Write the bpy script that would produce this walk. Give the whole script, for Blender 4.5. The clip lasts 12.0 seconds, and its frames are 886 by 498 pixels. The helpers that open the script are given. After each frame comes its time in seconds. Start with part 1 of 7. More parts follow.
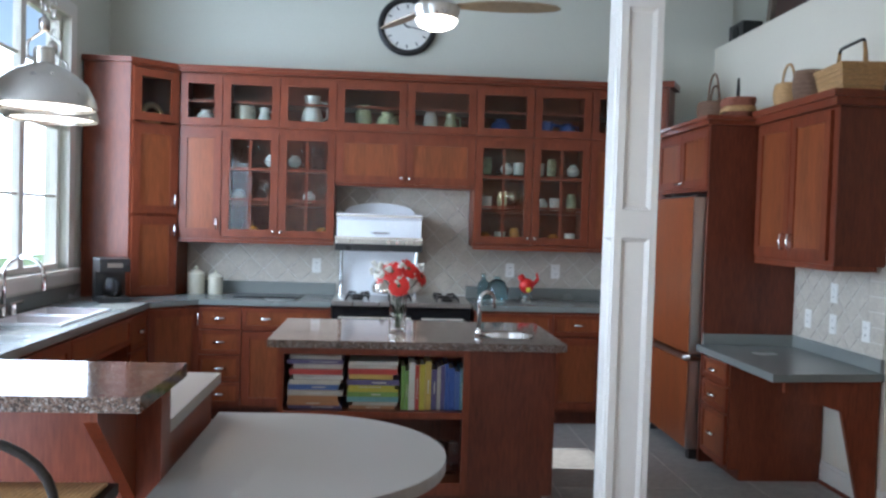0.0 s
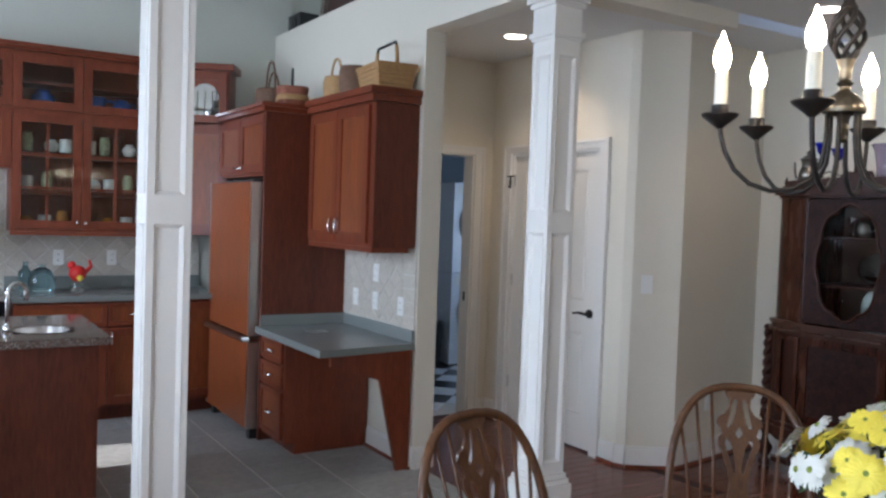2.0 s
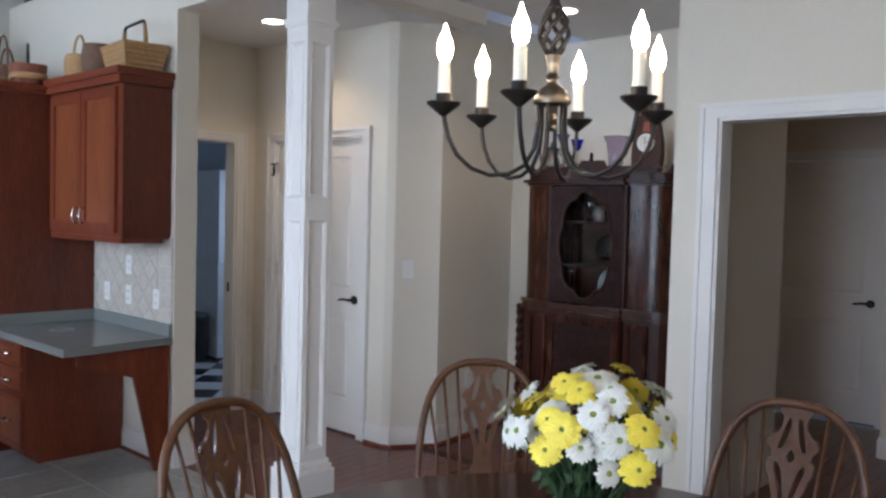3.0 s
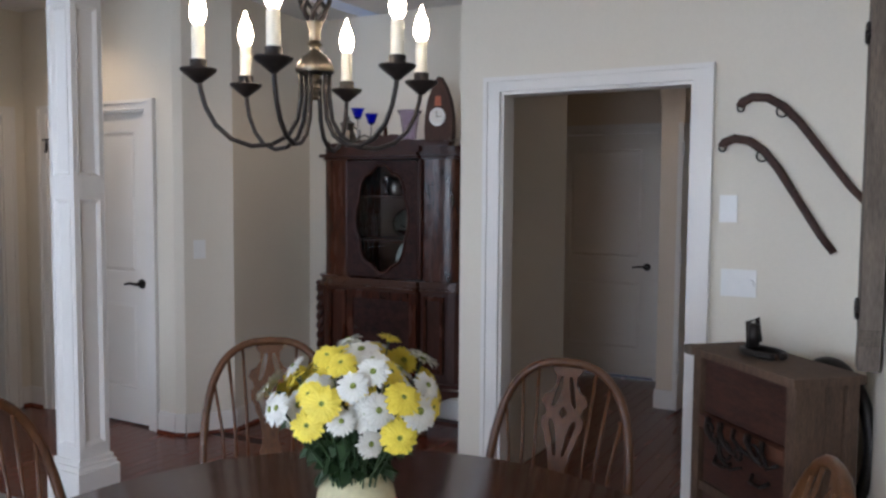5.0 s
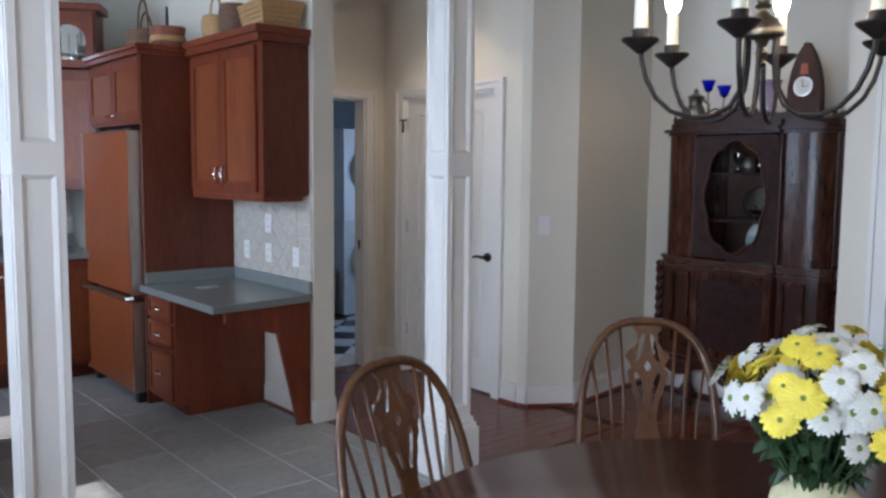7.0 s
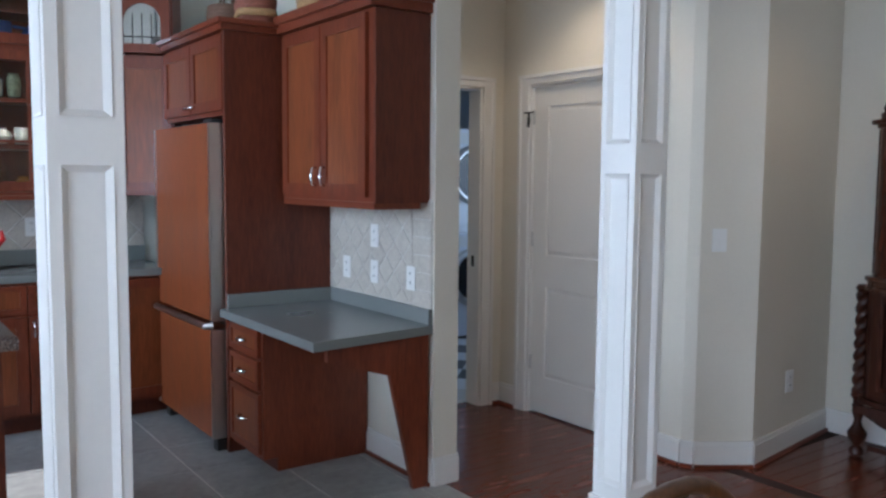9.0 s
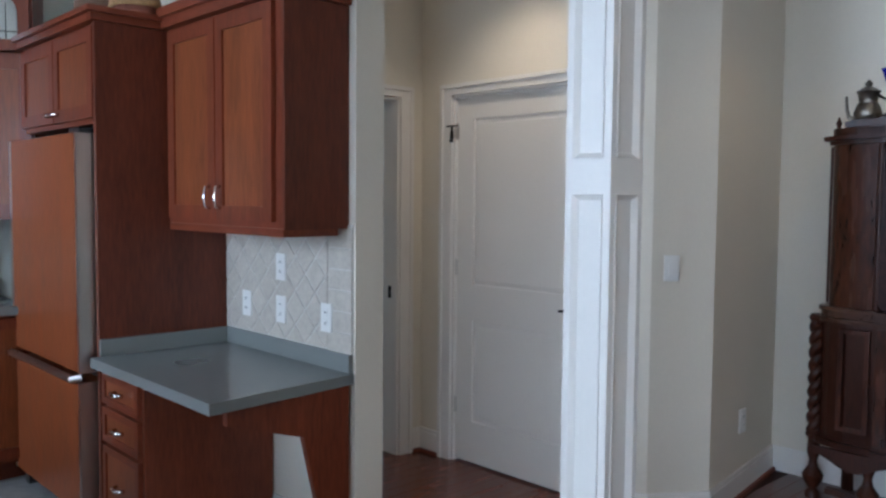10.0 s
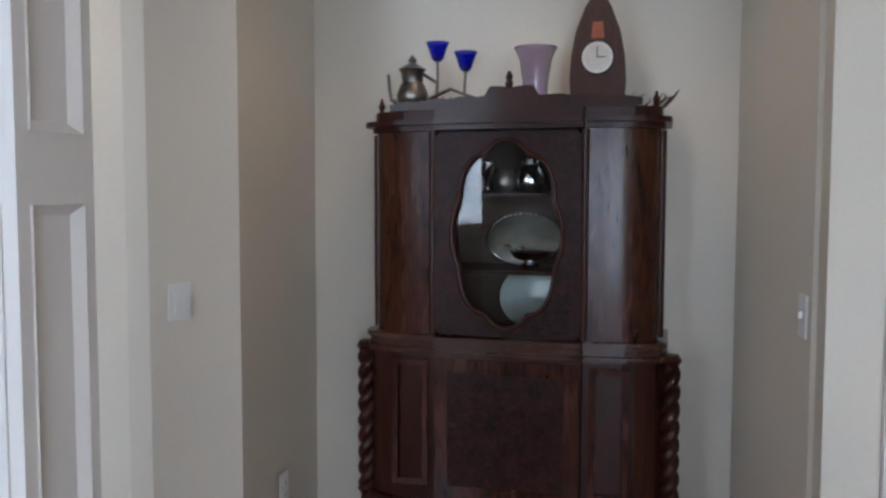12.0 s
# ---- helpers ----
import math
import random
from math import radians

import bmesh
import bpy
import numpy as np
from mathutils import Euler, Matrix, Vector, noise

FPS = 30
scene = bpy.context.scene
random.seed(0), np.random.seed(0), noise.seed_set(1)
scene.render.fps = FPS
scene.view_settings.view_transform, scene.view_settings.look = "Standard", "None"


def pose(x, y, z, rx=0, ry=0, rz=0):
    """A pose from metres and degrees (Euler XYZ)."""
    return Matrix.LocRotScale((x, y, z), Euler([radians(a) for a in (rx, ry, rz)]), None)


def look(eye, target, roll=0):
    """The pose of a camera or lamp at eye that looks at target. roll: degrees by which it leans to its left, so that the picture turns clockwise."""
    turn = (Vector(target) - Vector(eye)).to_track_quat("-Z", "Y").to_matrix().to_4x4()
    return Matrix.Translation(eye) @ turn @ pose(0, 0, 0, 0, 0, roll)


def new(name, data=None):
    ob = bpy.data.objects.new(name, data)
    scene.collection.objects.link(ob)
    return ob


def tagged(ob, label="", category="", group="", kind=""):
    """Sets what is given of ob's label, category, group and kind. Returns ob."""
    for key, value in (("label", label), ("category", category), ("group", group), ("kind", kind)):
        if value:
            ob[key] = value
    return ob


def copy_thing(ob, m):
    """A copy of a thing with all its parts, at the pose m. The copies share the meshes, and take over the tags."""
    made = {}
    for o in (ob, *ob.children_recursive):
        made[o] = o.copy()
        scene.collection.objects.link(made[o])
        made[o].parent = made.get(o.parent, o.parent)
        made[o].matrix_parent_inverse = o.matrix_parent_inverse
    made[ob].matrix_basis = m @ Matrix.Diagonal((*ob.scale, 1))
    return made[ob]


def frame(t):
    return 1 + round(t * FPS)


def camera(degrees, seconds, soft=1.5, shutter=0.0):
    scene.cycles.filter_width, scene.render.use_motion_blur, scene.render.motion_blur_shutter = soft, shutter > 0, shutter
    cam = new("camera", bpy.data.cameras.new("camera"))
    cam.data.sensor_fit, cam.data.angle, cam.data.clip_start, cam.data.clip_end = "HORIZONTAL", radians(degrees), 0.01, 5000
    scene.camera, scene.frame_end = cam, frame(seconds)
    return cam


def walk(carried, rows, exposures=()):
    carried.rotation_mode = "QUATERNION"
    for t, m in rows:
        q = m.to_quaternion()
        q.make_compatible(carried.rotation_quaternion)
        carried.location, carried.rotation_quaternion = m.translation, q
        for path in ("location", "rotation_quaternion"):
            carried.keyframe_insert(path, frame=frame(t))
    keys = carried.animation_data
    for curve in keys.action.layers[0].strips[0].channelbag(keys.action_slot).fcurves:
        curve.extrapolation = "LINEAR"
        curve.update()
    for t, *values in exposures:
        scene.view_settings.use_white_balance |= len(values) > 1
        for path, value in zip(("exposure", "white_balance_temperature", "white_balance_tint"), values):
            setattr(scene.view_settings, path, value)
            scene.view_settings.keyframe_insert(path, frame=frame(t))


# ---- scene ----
cam = camera(56.5, 12.0, soft=2.6)
PATH = [
    (0, (0.253, 0.171, 1.521), (0.398, 2.164, 1.456), 1.7),
    (0.5, (0.296, 0.147, 1.519), (0.694, 2.106, 1.461), 1.9),
    (1, (0.375, 0.094, 1.53), (0.989, 1.997, 1.476), 2.0),
    (1.5, (0.428, 0.094, 1.519), (1.263, 1.911, 1.465), 2.1),
    (2, (0.435, 0.119, 1.542), (1.503, 1.809, 1.465), 2.0),
    (2.5, (0.449, 0.075, 1.528), (1.734, 1.607, 1.454), 1.9),
    (3, (0.505, 0.034, 1.532), (1.978, 1.384, 1.446), 1.5),
    (3.5, (0.545, -0.004, 1.531), (2.177, 1.149, 1.445), 1.4),
    (5.5, (0.604, -0.035, 1.519), (2.34, 0.95, 1.384), 0.4),
    (6, (0.539, 0.016, 1.522), (2.158, 1.182, 1.381), 0.6),
    (6.5, (0.45, 0.102, 1.526), (1.911, 1.457, 1.361), 0.6),
    (7, (0.451, 0.256, 1.51), (1.737, 1.775, 1.318), 0.5),
    (7.5, (0.552, 0.495, 1.509), (1.669, 2.143, 1.314), 0.7),
    (9.5, (0.863, 1.555, 1.45), (2.092, 3.126, 1.305), 0.3),
    (10, (1.014, 1.822, 1.464), (2.382, 3.276, 1.344), 0.5),
    (10.5, (1.224, 2.011, 1.455), (2.737, 3.315, 1.354), 0.0),
    (11, (1.499, 2.174, 1.461), (3.156, 3.289, 1.364), 0.3),
    (11.5, (1.706, 2.265, 1.46), (3.522, 3.101, 1.369), 0.6),
    (12, (2.029, 2.352, 1.496), (3.958, 2.865, 1.367), 0.1),
]
EXPOSURES = [(0.0, 0.66, 5850.0, 13.0), (3.0, 0.64, 5850.0, 17.0), (5.0, 0.40, 6000.0, 19.0), (6.5, 0.55, 5800.0, 17.0), (8.5, 0.62, 5550.0, 14.5), (10.5, 0.50, 5600.0, 13.5), (12.0, 0.47, 5950.0, 18.0)]

walk(cam, [(t, look(eye, target, roll)) for t, eye, target, roll in PATH], exposures=EXPOSURES)

# world, sun, lamps
SUN_EL, SUN_DIR = 37.0, Vector((1.0, -0.10))
world = bpy.data.worlds.new("world")
scene.world = world
world.use_nodes = True
wn = world.node_tree.nodes
sky = wn.new("ShaderNodeTexSky")
sky.sky_type, sky.sun_disc = "NISHITA", False
sky.sun_elevation = radians(SUN_EL)
sky.sun_rotation = math.atan2(-SUN_DIR.x, -SUN_DIR.y)
wn["Background"].inputs["Strength"].default_value = 0.12
world.node_tree.links.new(sky.outputs[0], wn["Background"].inputs[0])


def lamp(name, kind, m, energy, color=(1, 1, 1), **more):
    data = bpy.data.lights.new(name, kind)
    data.energy, data.color = energy, color
    if kind == "AREA":
        data.shape, data.size, data.size_y = "RECTANGLE", more["size"], more["size_y"]
    if kind in ("POINT", "SPOT"):
        data.shadow_soft_size = more.get("radius", 0.02)
    if kind == "SPOT":
        data.spot_size, data.spot_blend = radians(more.get("cone", 90)), 0.6
    if kind == "SUN":
        data.angle = radians(0.6)
    ob = new(name, data)
    ob.matrix_world = m
    return ob


d = Vector((SUN_DIR.x, SUN_DIR.y, -math.tan(radians(SUN_EL)) * SUN_DIR.length))
lamp("sun", "SUN", look((-9, 6, 8), Vector((-9, 6, 8)) + d), 5.0, (1, 0.94, 0.84))
# daylight of the sky in the window openings
lamp("kitchen_window_light", "AREA", pose(-1.80, 5.15, 2.05, 0, -90, 0), 62, (0.72, 0.87, 1.0), size=1.7, size_y=1.9)
lamp("patio_window_light", "AREA", pose(-1.80, 1.0, 1.25, 0, -90, 0), 50, (0.72, 0.87, 1.0), size=2.1, size_y=1.9)
# fill lamp at an added, unseen window, to brighten the washer front
lamp("laundry_fill_light", "AREA", pose(5.97, 6.30, 1.5, 0, 90, 0), 5.5, (0.62, 0.80, 1.0), size=1.0, size_y=1.0)


# ---- materials ----
def mat(name, col, rough=0.5, metal=0.0, var=0.12, scale=6.0, stretch=(1, 1, 1), bump=0.05, fine=6.0, coat=0.0, wear=None, spec=0.5):
    """A surface with a slow and a fine variation of tone, gloss and relief."""
    m = bpy.data.materials.new(name)
    m.use_nodes = True
    nt = m.node_tree
    n, link = nt.nodes, nt.links.new
    b = n["Principled BSDF"]
    b.inputs["Metallic"].default_value = metal
    b.inputs["Coat Weight"].default_value = coat
    b.inputs["Coat Roughness"].default_value = 0.15
    b.inputs["Specular IOR Level"].default_value = spec
    tc, mp, info = n.new("ShaderNodeTexCoord"), n.new("ShaderNodeMapping"), n.new("ShaderNodeObjectInfo")
    link(tc.outputs["Object"], mp.inputs["Vector"])
    mp.inputs["Scale"].default_value = stretch
    off = n.new("ShaderNodeMath")
    off.operation = "MULTIPLY"
    off.inputs[1].default_value = 37.0
    link(info.outputs["Random"], off.inputs[0])
    link(off.outputs[0], mp.inputs["Location"])
    slow, quick = n.new("ShaderNodeTexNoise"), n.new("ShaderNodeTexNoise")
    for node, sc, det in ((slow, scale, 3), (quick, scale * fine, 6)):
        node.inputs["Scale"].default_value, node.inputs["Detail"].default_value = sc, det
        link(mp.outputs[0], node.inputs["Vector"])
    mix = n.new("ShaderNodeMath")
    mix.operation = "MULTIPLY_ADD"
    link(quick.outputs["Fac"], mix.inputs[0])
    mix.inputs[1].default_value = 0.55
    half = n.new("ShaderNodeMath")
    half.operation = "MULTIPLY"
    half.inputs[1].default_value = 0.45
    link(slow.outputs["Fac"], half.inputs[0])
    link(half.outputs[0], mix.inputs[2])
    ramp = n.new("ShaderNodeValToRGB")
    ramp.color_ramp.elements[0].position, ramp.color_ramp.elements[1].position = 0.32, 0.68
    dark = wear if wear else tuple(max(0, c * (1 - var)) for c in col)
    ramp.color_ramp.elements[0].color = (*dark, 1)
    ramp.color_ramp.elements[1].color = (*[min(1, c * (1 + var)) for c in col], 1)
    link(mix.outputs[0], ramp.inputs[0])
    link(ramp.outputs[0], b.inputs["Base Color"])
    rr = n.new("ShaderNodeMapRange")
    rr.inputs["To Min"].default_value, rr.inputs["To Max"].default_value = max(0.02, rough - 0.08), min(1, rough + 0.08)
    link(slow.outputs["Fac"], rr.inputs["Value"])
    link(rr.outputs[0], b.inputs["Roughness"])
    if bump:
        bp = n.new("ShaderNodeBump")
        bp.inputs["Strength"].default_value, bp.inputs["Distance"].default_value = bump, 0.004
        link(quick.outputs["Fac"], bp.inputs["Height"])
        link(bp.outputs[0], b.inputs["Normal"])
    return m


def glass(name, tint=(1, 1, 1), rough=0.0):
    m = bpy.data.materials.new(name)
    m.use_nodes = True
    b = m.node_tree.nodes["Principled BSDF"]
    b.inputs["Base Color"].default_value = (*tint, 1)
    b.inputs["Transmission Weight"].default_value, b.inputs["Roughness"].default_value, b.inputs["IOR"].default_value = 1.0, rough, 1.45
    return m


def thin_glass(name, tint=(1, 1, 1), gloss=0.035):
    """A flat pane: mostly clear, with the mirror image that glass gives."""
    m = bpy.data.materials.new(name)
    m.use_nodes = True
    n, link = m.node_tree.nodes, m.node_tree.links.new
    n.remove(n["Principled BSDF"])
    t, g, x = n.new("ShaderNodeBsdfTransparent"), n.new("ShaderNodeBsdfGlossy"), n.new("ShaderNodeMixShader")
    lw, pw, f = n.new("ShaderNodeLayerWeight"), n.new("ShaderNodeMath"), n.new("ShaderNodeMath")
    pw.operation, f.operation = "POWER", "MULTIPLY_ADD"
    pw.inputs[1].default_value, f.inputs[1].default_value, f.inputs[2].default_value = 4.0, 0.6, gloss
    link(lw.outputs["Facing"], pw.inputs[0]), link(pw.outputs[0], f.inputs[0])
    t.inputs[0].default_value = (*tint, 1)
    g.inputs["Roughness"].default_value = 0.02
    link(f.outputs[0], x.inputs[0]), link(t.outputs[0], x.inputs[1]), link(g.outputs[0], x.inputs[2])
    link(x.outputs[0], n["Material Output"].inputs[0])
    return m


def glow(name, col, strength):
    m = bpy.data.materials.new(name)
    m.use_nodes = True
    b = m.node_tree.nodes["Principled BSDF"]
    b.inputs["Base Color"].default_value = (*col, 1)
    b.inputs["Emission Color"].default_value = (*col, 1)
    b.inputs["Emission Strength"].default_value = strength
    return m


def granite_mat():
    m = mat("granite", (0.155, 0.115, 0.095), rough=0.07, var=0.5, scale=12, fine=9, bump=0.0, spec=0.4)
    n, link = m.node_tree.nodes, m.node_tree.links.new
    b = n["Principled BSDF"]
    old = b.inputs["Base Color"].links[0].from_socket
    tc = n.new("ShaderNodeTexCoord")
    v = n.new("ShaderNodeTexVoronoi")
    v.inputs["Scale"].default_value = 220
    link(tc.outputs["Object"], v.inputs["Vector"])
    bw = n.new("ShaderNodeSeparateColor")
    link(v.outputs["Color"], bw.inputs[0])
    r = n.new("ShaderNodeValToRGB")
    r.color_ramp.interpolation = "CONSTANT"
    r.color_ramp.elements[0].color, r.color_ramp.elements[1].color = (0.03, 0.024, 0.022, 1), (0.13, 0.075, 0.055, 1)
    r.color_ramp.elements[1].position = 0.3
    for p, c in ((0.62, (0.20, 0.155, 0.13, 1)), (0.90, (0.34, 0.31, 0.29, 1))):
        r.color_ramp.elements.new(p).color = c
    link(bw.outputs[0], r.inputs[0])
    mx = n.new("ShaderNodeMix")
    mx.data_type = "RGBA"
    mx.inputs["Factor"].default_value = 0.72
    link(old, mx.inputs["A"]), link(r.outputs[0], mx.inputs["B"])
    link(mx.outputs["Result"], b.inputs["Base Color"])
    return m


CHERRY_PANEL = mat("cherry_door_panel", (0.205, 0.055, 0.019), rough=0.32, var=0.36, scale=2.6, stretch=(4, 4, 0.4), fine=9, bump=0.03, coat=0.06, spec=0.35)
CHERRY = mat("cherry_wood", (0.162, 0.036, 0.0155), rough=0.34, var=0.36, scale=3.0, stretch=(4, 4, 0.5), fine=9, bump=0.03, coat=0.06, spec=0.35)
CHERRY_GLOSS = mat("glossy_cherry_door", (0.162, 0.036, 0.0155), rough=0.3, var=0.26, scale=3.0, stretch=(4, 4, 0.5), fine=9, bump=0.03, coat=0.10, spec=0.35)
CHERRY_H = mat("cherry_wood_level_grain", (0.162, 0.036, 0.0155), rough=0.34, var=0.36, scale=3.0, stretch=(0.5, 4, 4), fine=9, bump=0.03, coat=0.06, spec=0.35)
FRIDGE_CHERRY = mat("fridge_door_cherry", (0.235, 0.062, 0.021), rough=0.34, var=0.34, scale=3.0, stretch=(4, 4, 0.5), fine=9, bump=0.03, coat=0.06, spec=0.35)
# same cherry, darkened in colour for sides and recesses that lie in shade
CHERRY_SHADED = mat("shaded_cherry", (0.108, 0.0245, 0.0115), rough=0.36, var=0.38, scale=3.0, stretch=(3, 3, 0.5), fine=9, bump=0.03, coat=0.05, spec=0.35)
CAB_IN = mat("cabinet_inside", (0.06, 0.03, 0.02), rough=0.6, var=0.15, scale=4)
MAHOGANY = mat("mahogany", (0.032, 0.0088, 0.0042), rough=0.34, var=0.6, scale=3.0, stretch=(5, 5, 0.8), fine=7, bump=0.03, coat=0.04, spec=0.2)
WAIST = mat("polished_walnut_moulding", (0.048, 0.017, 0.008), rough=0.26, var=0.5, scale=4.0, stretch=(1, 1, 9), fine=6, bump=0.03, coat=0.3, spec=0.4)
BURL = mat("burl_veneer", (0.024, 0.0085, 0.0065), rough=0.42, var=0.75, scale=16, fine=4, bump=0.02, coat=0.0, spec=0.14)
FLAME = mat("flame_veneer", (0.042, 0.0115, 0.005), rough=0.26, var=0.8, scale=4.0, stretch=(4, 4, 0.7), fine=4, bump=0.006, coat=0.10, spec=0.26)
OAK = mat("brown_oak", (0.092, 0.038, 0.015), rough=0.32, var=0.45, scale=5.0, stretch=(4, 4, 0.8), fine=8, bump=0.06, coat=0.15, spec=0.35)
TABLE_WOOD = mat("table_wood", (0.07, 0.023, 0.012), rough=0.2, var=0.35, scale=4, stretch=(1, 8, 8), fine=8, bump=0.03, coat=0.08, spec=0.38)
OLDWOOD = mat("weathered_wood", (0.048, 0.021, 0.014), rough=0.72, var=0.45, scale=6, stretch=(6, 6, 1), fine=6, bump=0.25)
GREYWOOD = mat("grey_barn_wood", (0.14, 0.11, 0.085), rough=0.8, var=0.45, scale=6, stretch=(6, 6, 0.8), fine=6, bump=0.3)
WALL = mat("cream_wall_paint", (0.70, 0.645, 0.545), rough=0.75, var=0.025, scale=1.2, fine=60, bump=0.04)
KWALL = mat("sage_wall_paint", (0.60, 0.60, 0.53), rough=0.8, var=0.025, scale=1.2, fine=60, bump=0.04)
HALL_WALL = mat("hall_wall_paint", (0.70, 0.60, 0.48), rough=0.8, var=0.03, scale=1.2, fine=60, bump=0.04)
CEIL = mat("ceiling_paint", (0.74, 0.73, 0.71), rough=0.85, var=0.03, scale=2, fine=50, bump=0.08)
TRIM = mat("white_trim_paint", (0.74, 0.71, 0.665), rough=0.35, var=0.02, scale=3, fine=20, bump=0.02)
DOORP = mat("white_door_paint", (0.75, 0.715, 0.66), rough=0.4, var=0.02, scale=3, fine=20, bump=0.02)
SOLID = mat("grey_solid_surface", (0.20, 0.215, 0.205), rough=0.25, var=0.03, scale=2, fine=150, bump=0.0)
TABLE_GREY = mat("beige_grey_laminate", (0.33, 0.315, 0.29), rough=0.33, var=0.03, scale=2, fine=150, bump=0.0)
GRANITE = granite_mat()
TILE = mat("slate_tile", (0.30, 0.30, 0.285), rough=0.4, var=0.22, scale=3.0, fine=8, bump=0.12)
GROUT = mat("grout", (0.62, 0.60, 0.56), rough=0.9, var=0.12, scale=20)
PLANK = mat("cherry_floor_board", (0.118, 0.030, 0.015), rough=0.25, var=0.4, scale=2.5, stretch=(1, 7, 7), fine=9, bump=0.03, coat=0.12, spec=0.4)
GAP = mat("floor_gap", (0.03, 0.012, 0.008), rough=0.8)
STONE = mat("tumbled_stone", (0.50, 0.455, 0.39), rough=0.6, var=0.14, scale=9, fine=6, bump=0.15)
STEEL = mat("brushed_steel", (0.60, 0.58, 0.55), rough=0.3, metal=1.0, var=0.05, scale=4, stretch=(9, 9, 0.6), bump=0.02)
CHROME = mat("chrome", (0.75, 0.75, 0.75), rough=0.1, metal=1.0, var=0.03, bump=0)
PEWTER = mat("antique_silver", (0.20, 0.18, 0.155), rough=0.3, metal=1.0, var=0.35, scale=20, bump=0.05)
IRON = mat("bronzed_iron", (0.034, 0.029, 0.026), rough=0.42, metal=0.7, var=0.25, scale=20, bump=0.08)
BRASS = mat("tarnished_brass", (0.16, 0.135, 0.10), rough=0.34, metal=1.0, var=0.3, scale=25, bump=0.05)
BLACK = mat("black_plastic", (0.02, 0.02, 0.021), rough=0.3, var=0.1, bump=0.02)
ENAMEL = mat("black_enamel", (0.012, 0.012, 0.013), rough=0.12, var=0.1, bump=0)
WHITEP = mat("white_plastic", (0.78, 0.77, 0.74), rough=0.35, var=0.02, bump=0)
APPL = mat("white_appliance_enamel", (0.80, 0.82, 0.85), rough=0.25, var=0.02, bump=0)
CERAMIC = mat("cream_ceramic", (0.68, 0.64, 0.52), rough=0.2, var=0.08, scale=10, bump=0.02)
WICKER = mat("honey_wicker", (0.42, 0.24, 0.10), rough=0.7, var=0.35, scale=40, stretch=(1, 1, 3), fine=4, bump=0.4)
WICKER_D = mat("dark_wicker", (0.16, 0.085, 0.05), rough=0.75, var=0.4, scale=40, stretch=(1, 1, 3), fine=4, bump=0.4)
PANE = thin_glass("cabinet_pane", (0.93, 0.95, 0.94), 0.018)
LEADED = thin_glass("leaded_pane", (0.4, 0.43, 0.45), 0.6)
WPANE = thin_glass("window_pane", (0.98, 1, 1))
CLEAR = glass("clear_glass", (0.96, 0.98, 0.97))
BLUEGLASS = glass("cobalt_glass", (0.05, 0.07, 0.75))
LILAC = glass("lilac_glass", (0.72, 0.66, 0.80), 0.12)
AQUA = glass("aqua_glass", (0.55, 0.80, 0.85))
WAX = mat("ivory_candle_sleeve", (0.80, 0.74, 0.60), rough=0.5, var=0.05, bump=0.02)
BULB = glow("lit_flame_bulb", (1.0, 0.82, 0.56), 45)
LED = glow("lit_lamp_glass", (1.0, 0.88, 0.70), 8)
PETALW = mat("white_petal", (0.68, 0.67, 0.60), rough=0.6, var=0.06, bump=0)
PETALY = mat("yellow_petal", (0.82, 0.66, 0.07), rough=0.6, var=0.12, bump=0)
PETALR = mat("red_petal", (0.65, 0.02, 0.015), rough=0.5, var=0.15, bump=0)
LEAF = mat("green_leaf", (0.028, 0.062, 0.02), rough=0.55, var=0.3, bump=0.05)
EYE_G = mat("green_flower_eye", (0.19, 0.23, 0.035), rough=0.7, var=0.2, bump=0.2)


# ---- building helpers ----
def box(bm, x0, x1, y0, y1, z0, z1):
    v = [bm.verts.new((x, y, z)) for z in (z0, z1) for x, y in ((x0, y0), (x1, y0), (x1, y1), (x0, y1))]
    for f in ((3, 2, 1, 0), (4, 5, 6, 7), (0, 1, 5, 4), (1, 2, 6, 5), (2, 3, 7, 6), (3, 0, 4, 7)):
        bm.faces.new([v[i] for i in f])
    return v


def boxes(*rows):
    bm = bmesh.new()
    for r in rows:
        box(bm, *r)
    return bm


def prism(bm, pts, z0, z1):
    """A plan outline (counter-clockwise) raised from z0 to z1."""
    lo, hi = [bm.verts.new((x, y, z0)) for x, y in pts], [bm.verts.new((x, y, z1)) for x, y in pts]
    bm.faces.new(lo[::-1])
    bm.faces.new(hi)
    for i in range(len(pts)):
        j = (i + 1) % len(pts)
        bm.faces.new((lo[i], lo[j], hi[j], hi[i]))


def lathe(bm, prof, seg=20, at=(0, 0, 0), cap=True):
    """A profile of (radius, height) turned round the upright axis at a place."""
    rings = []
    for r, z in prof:
        rings.append([bm.verts.new((at[0] + r * math.cos(a), at[1] + r * math.sin(a), at[2] + z)) for a in (2 * math.pi * i / seg for i in range(seg))])
    for a, b in zip(rings, rings[1:]):
        for i in range(seg):
            j = (i + 1) % seg
            bm.faces.new((a[i], a[j], b[j], b[i]))
    if cap:
        bm.faces.new(rings[0][::-1])
        bm.faces.new(rings[-1])


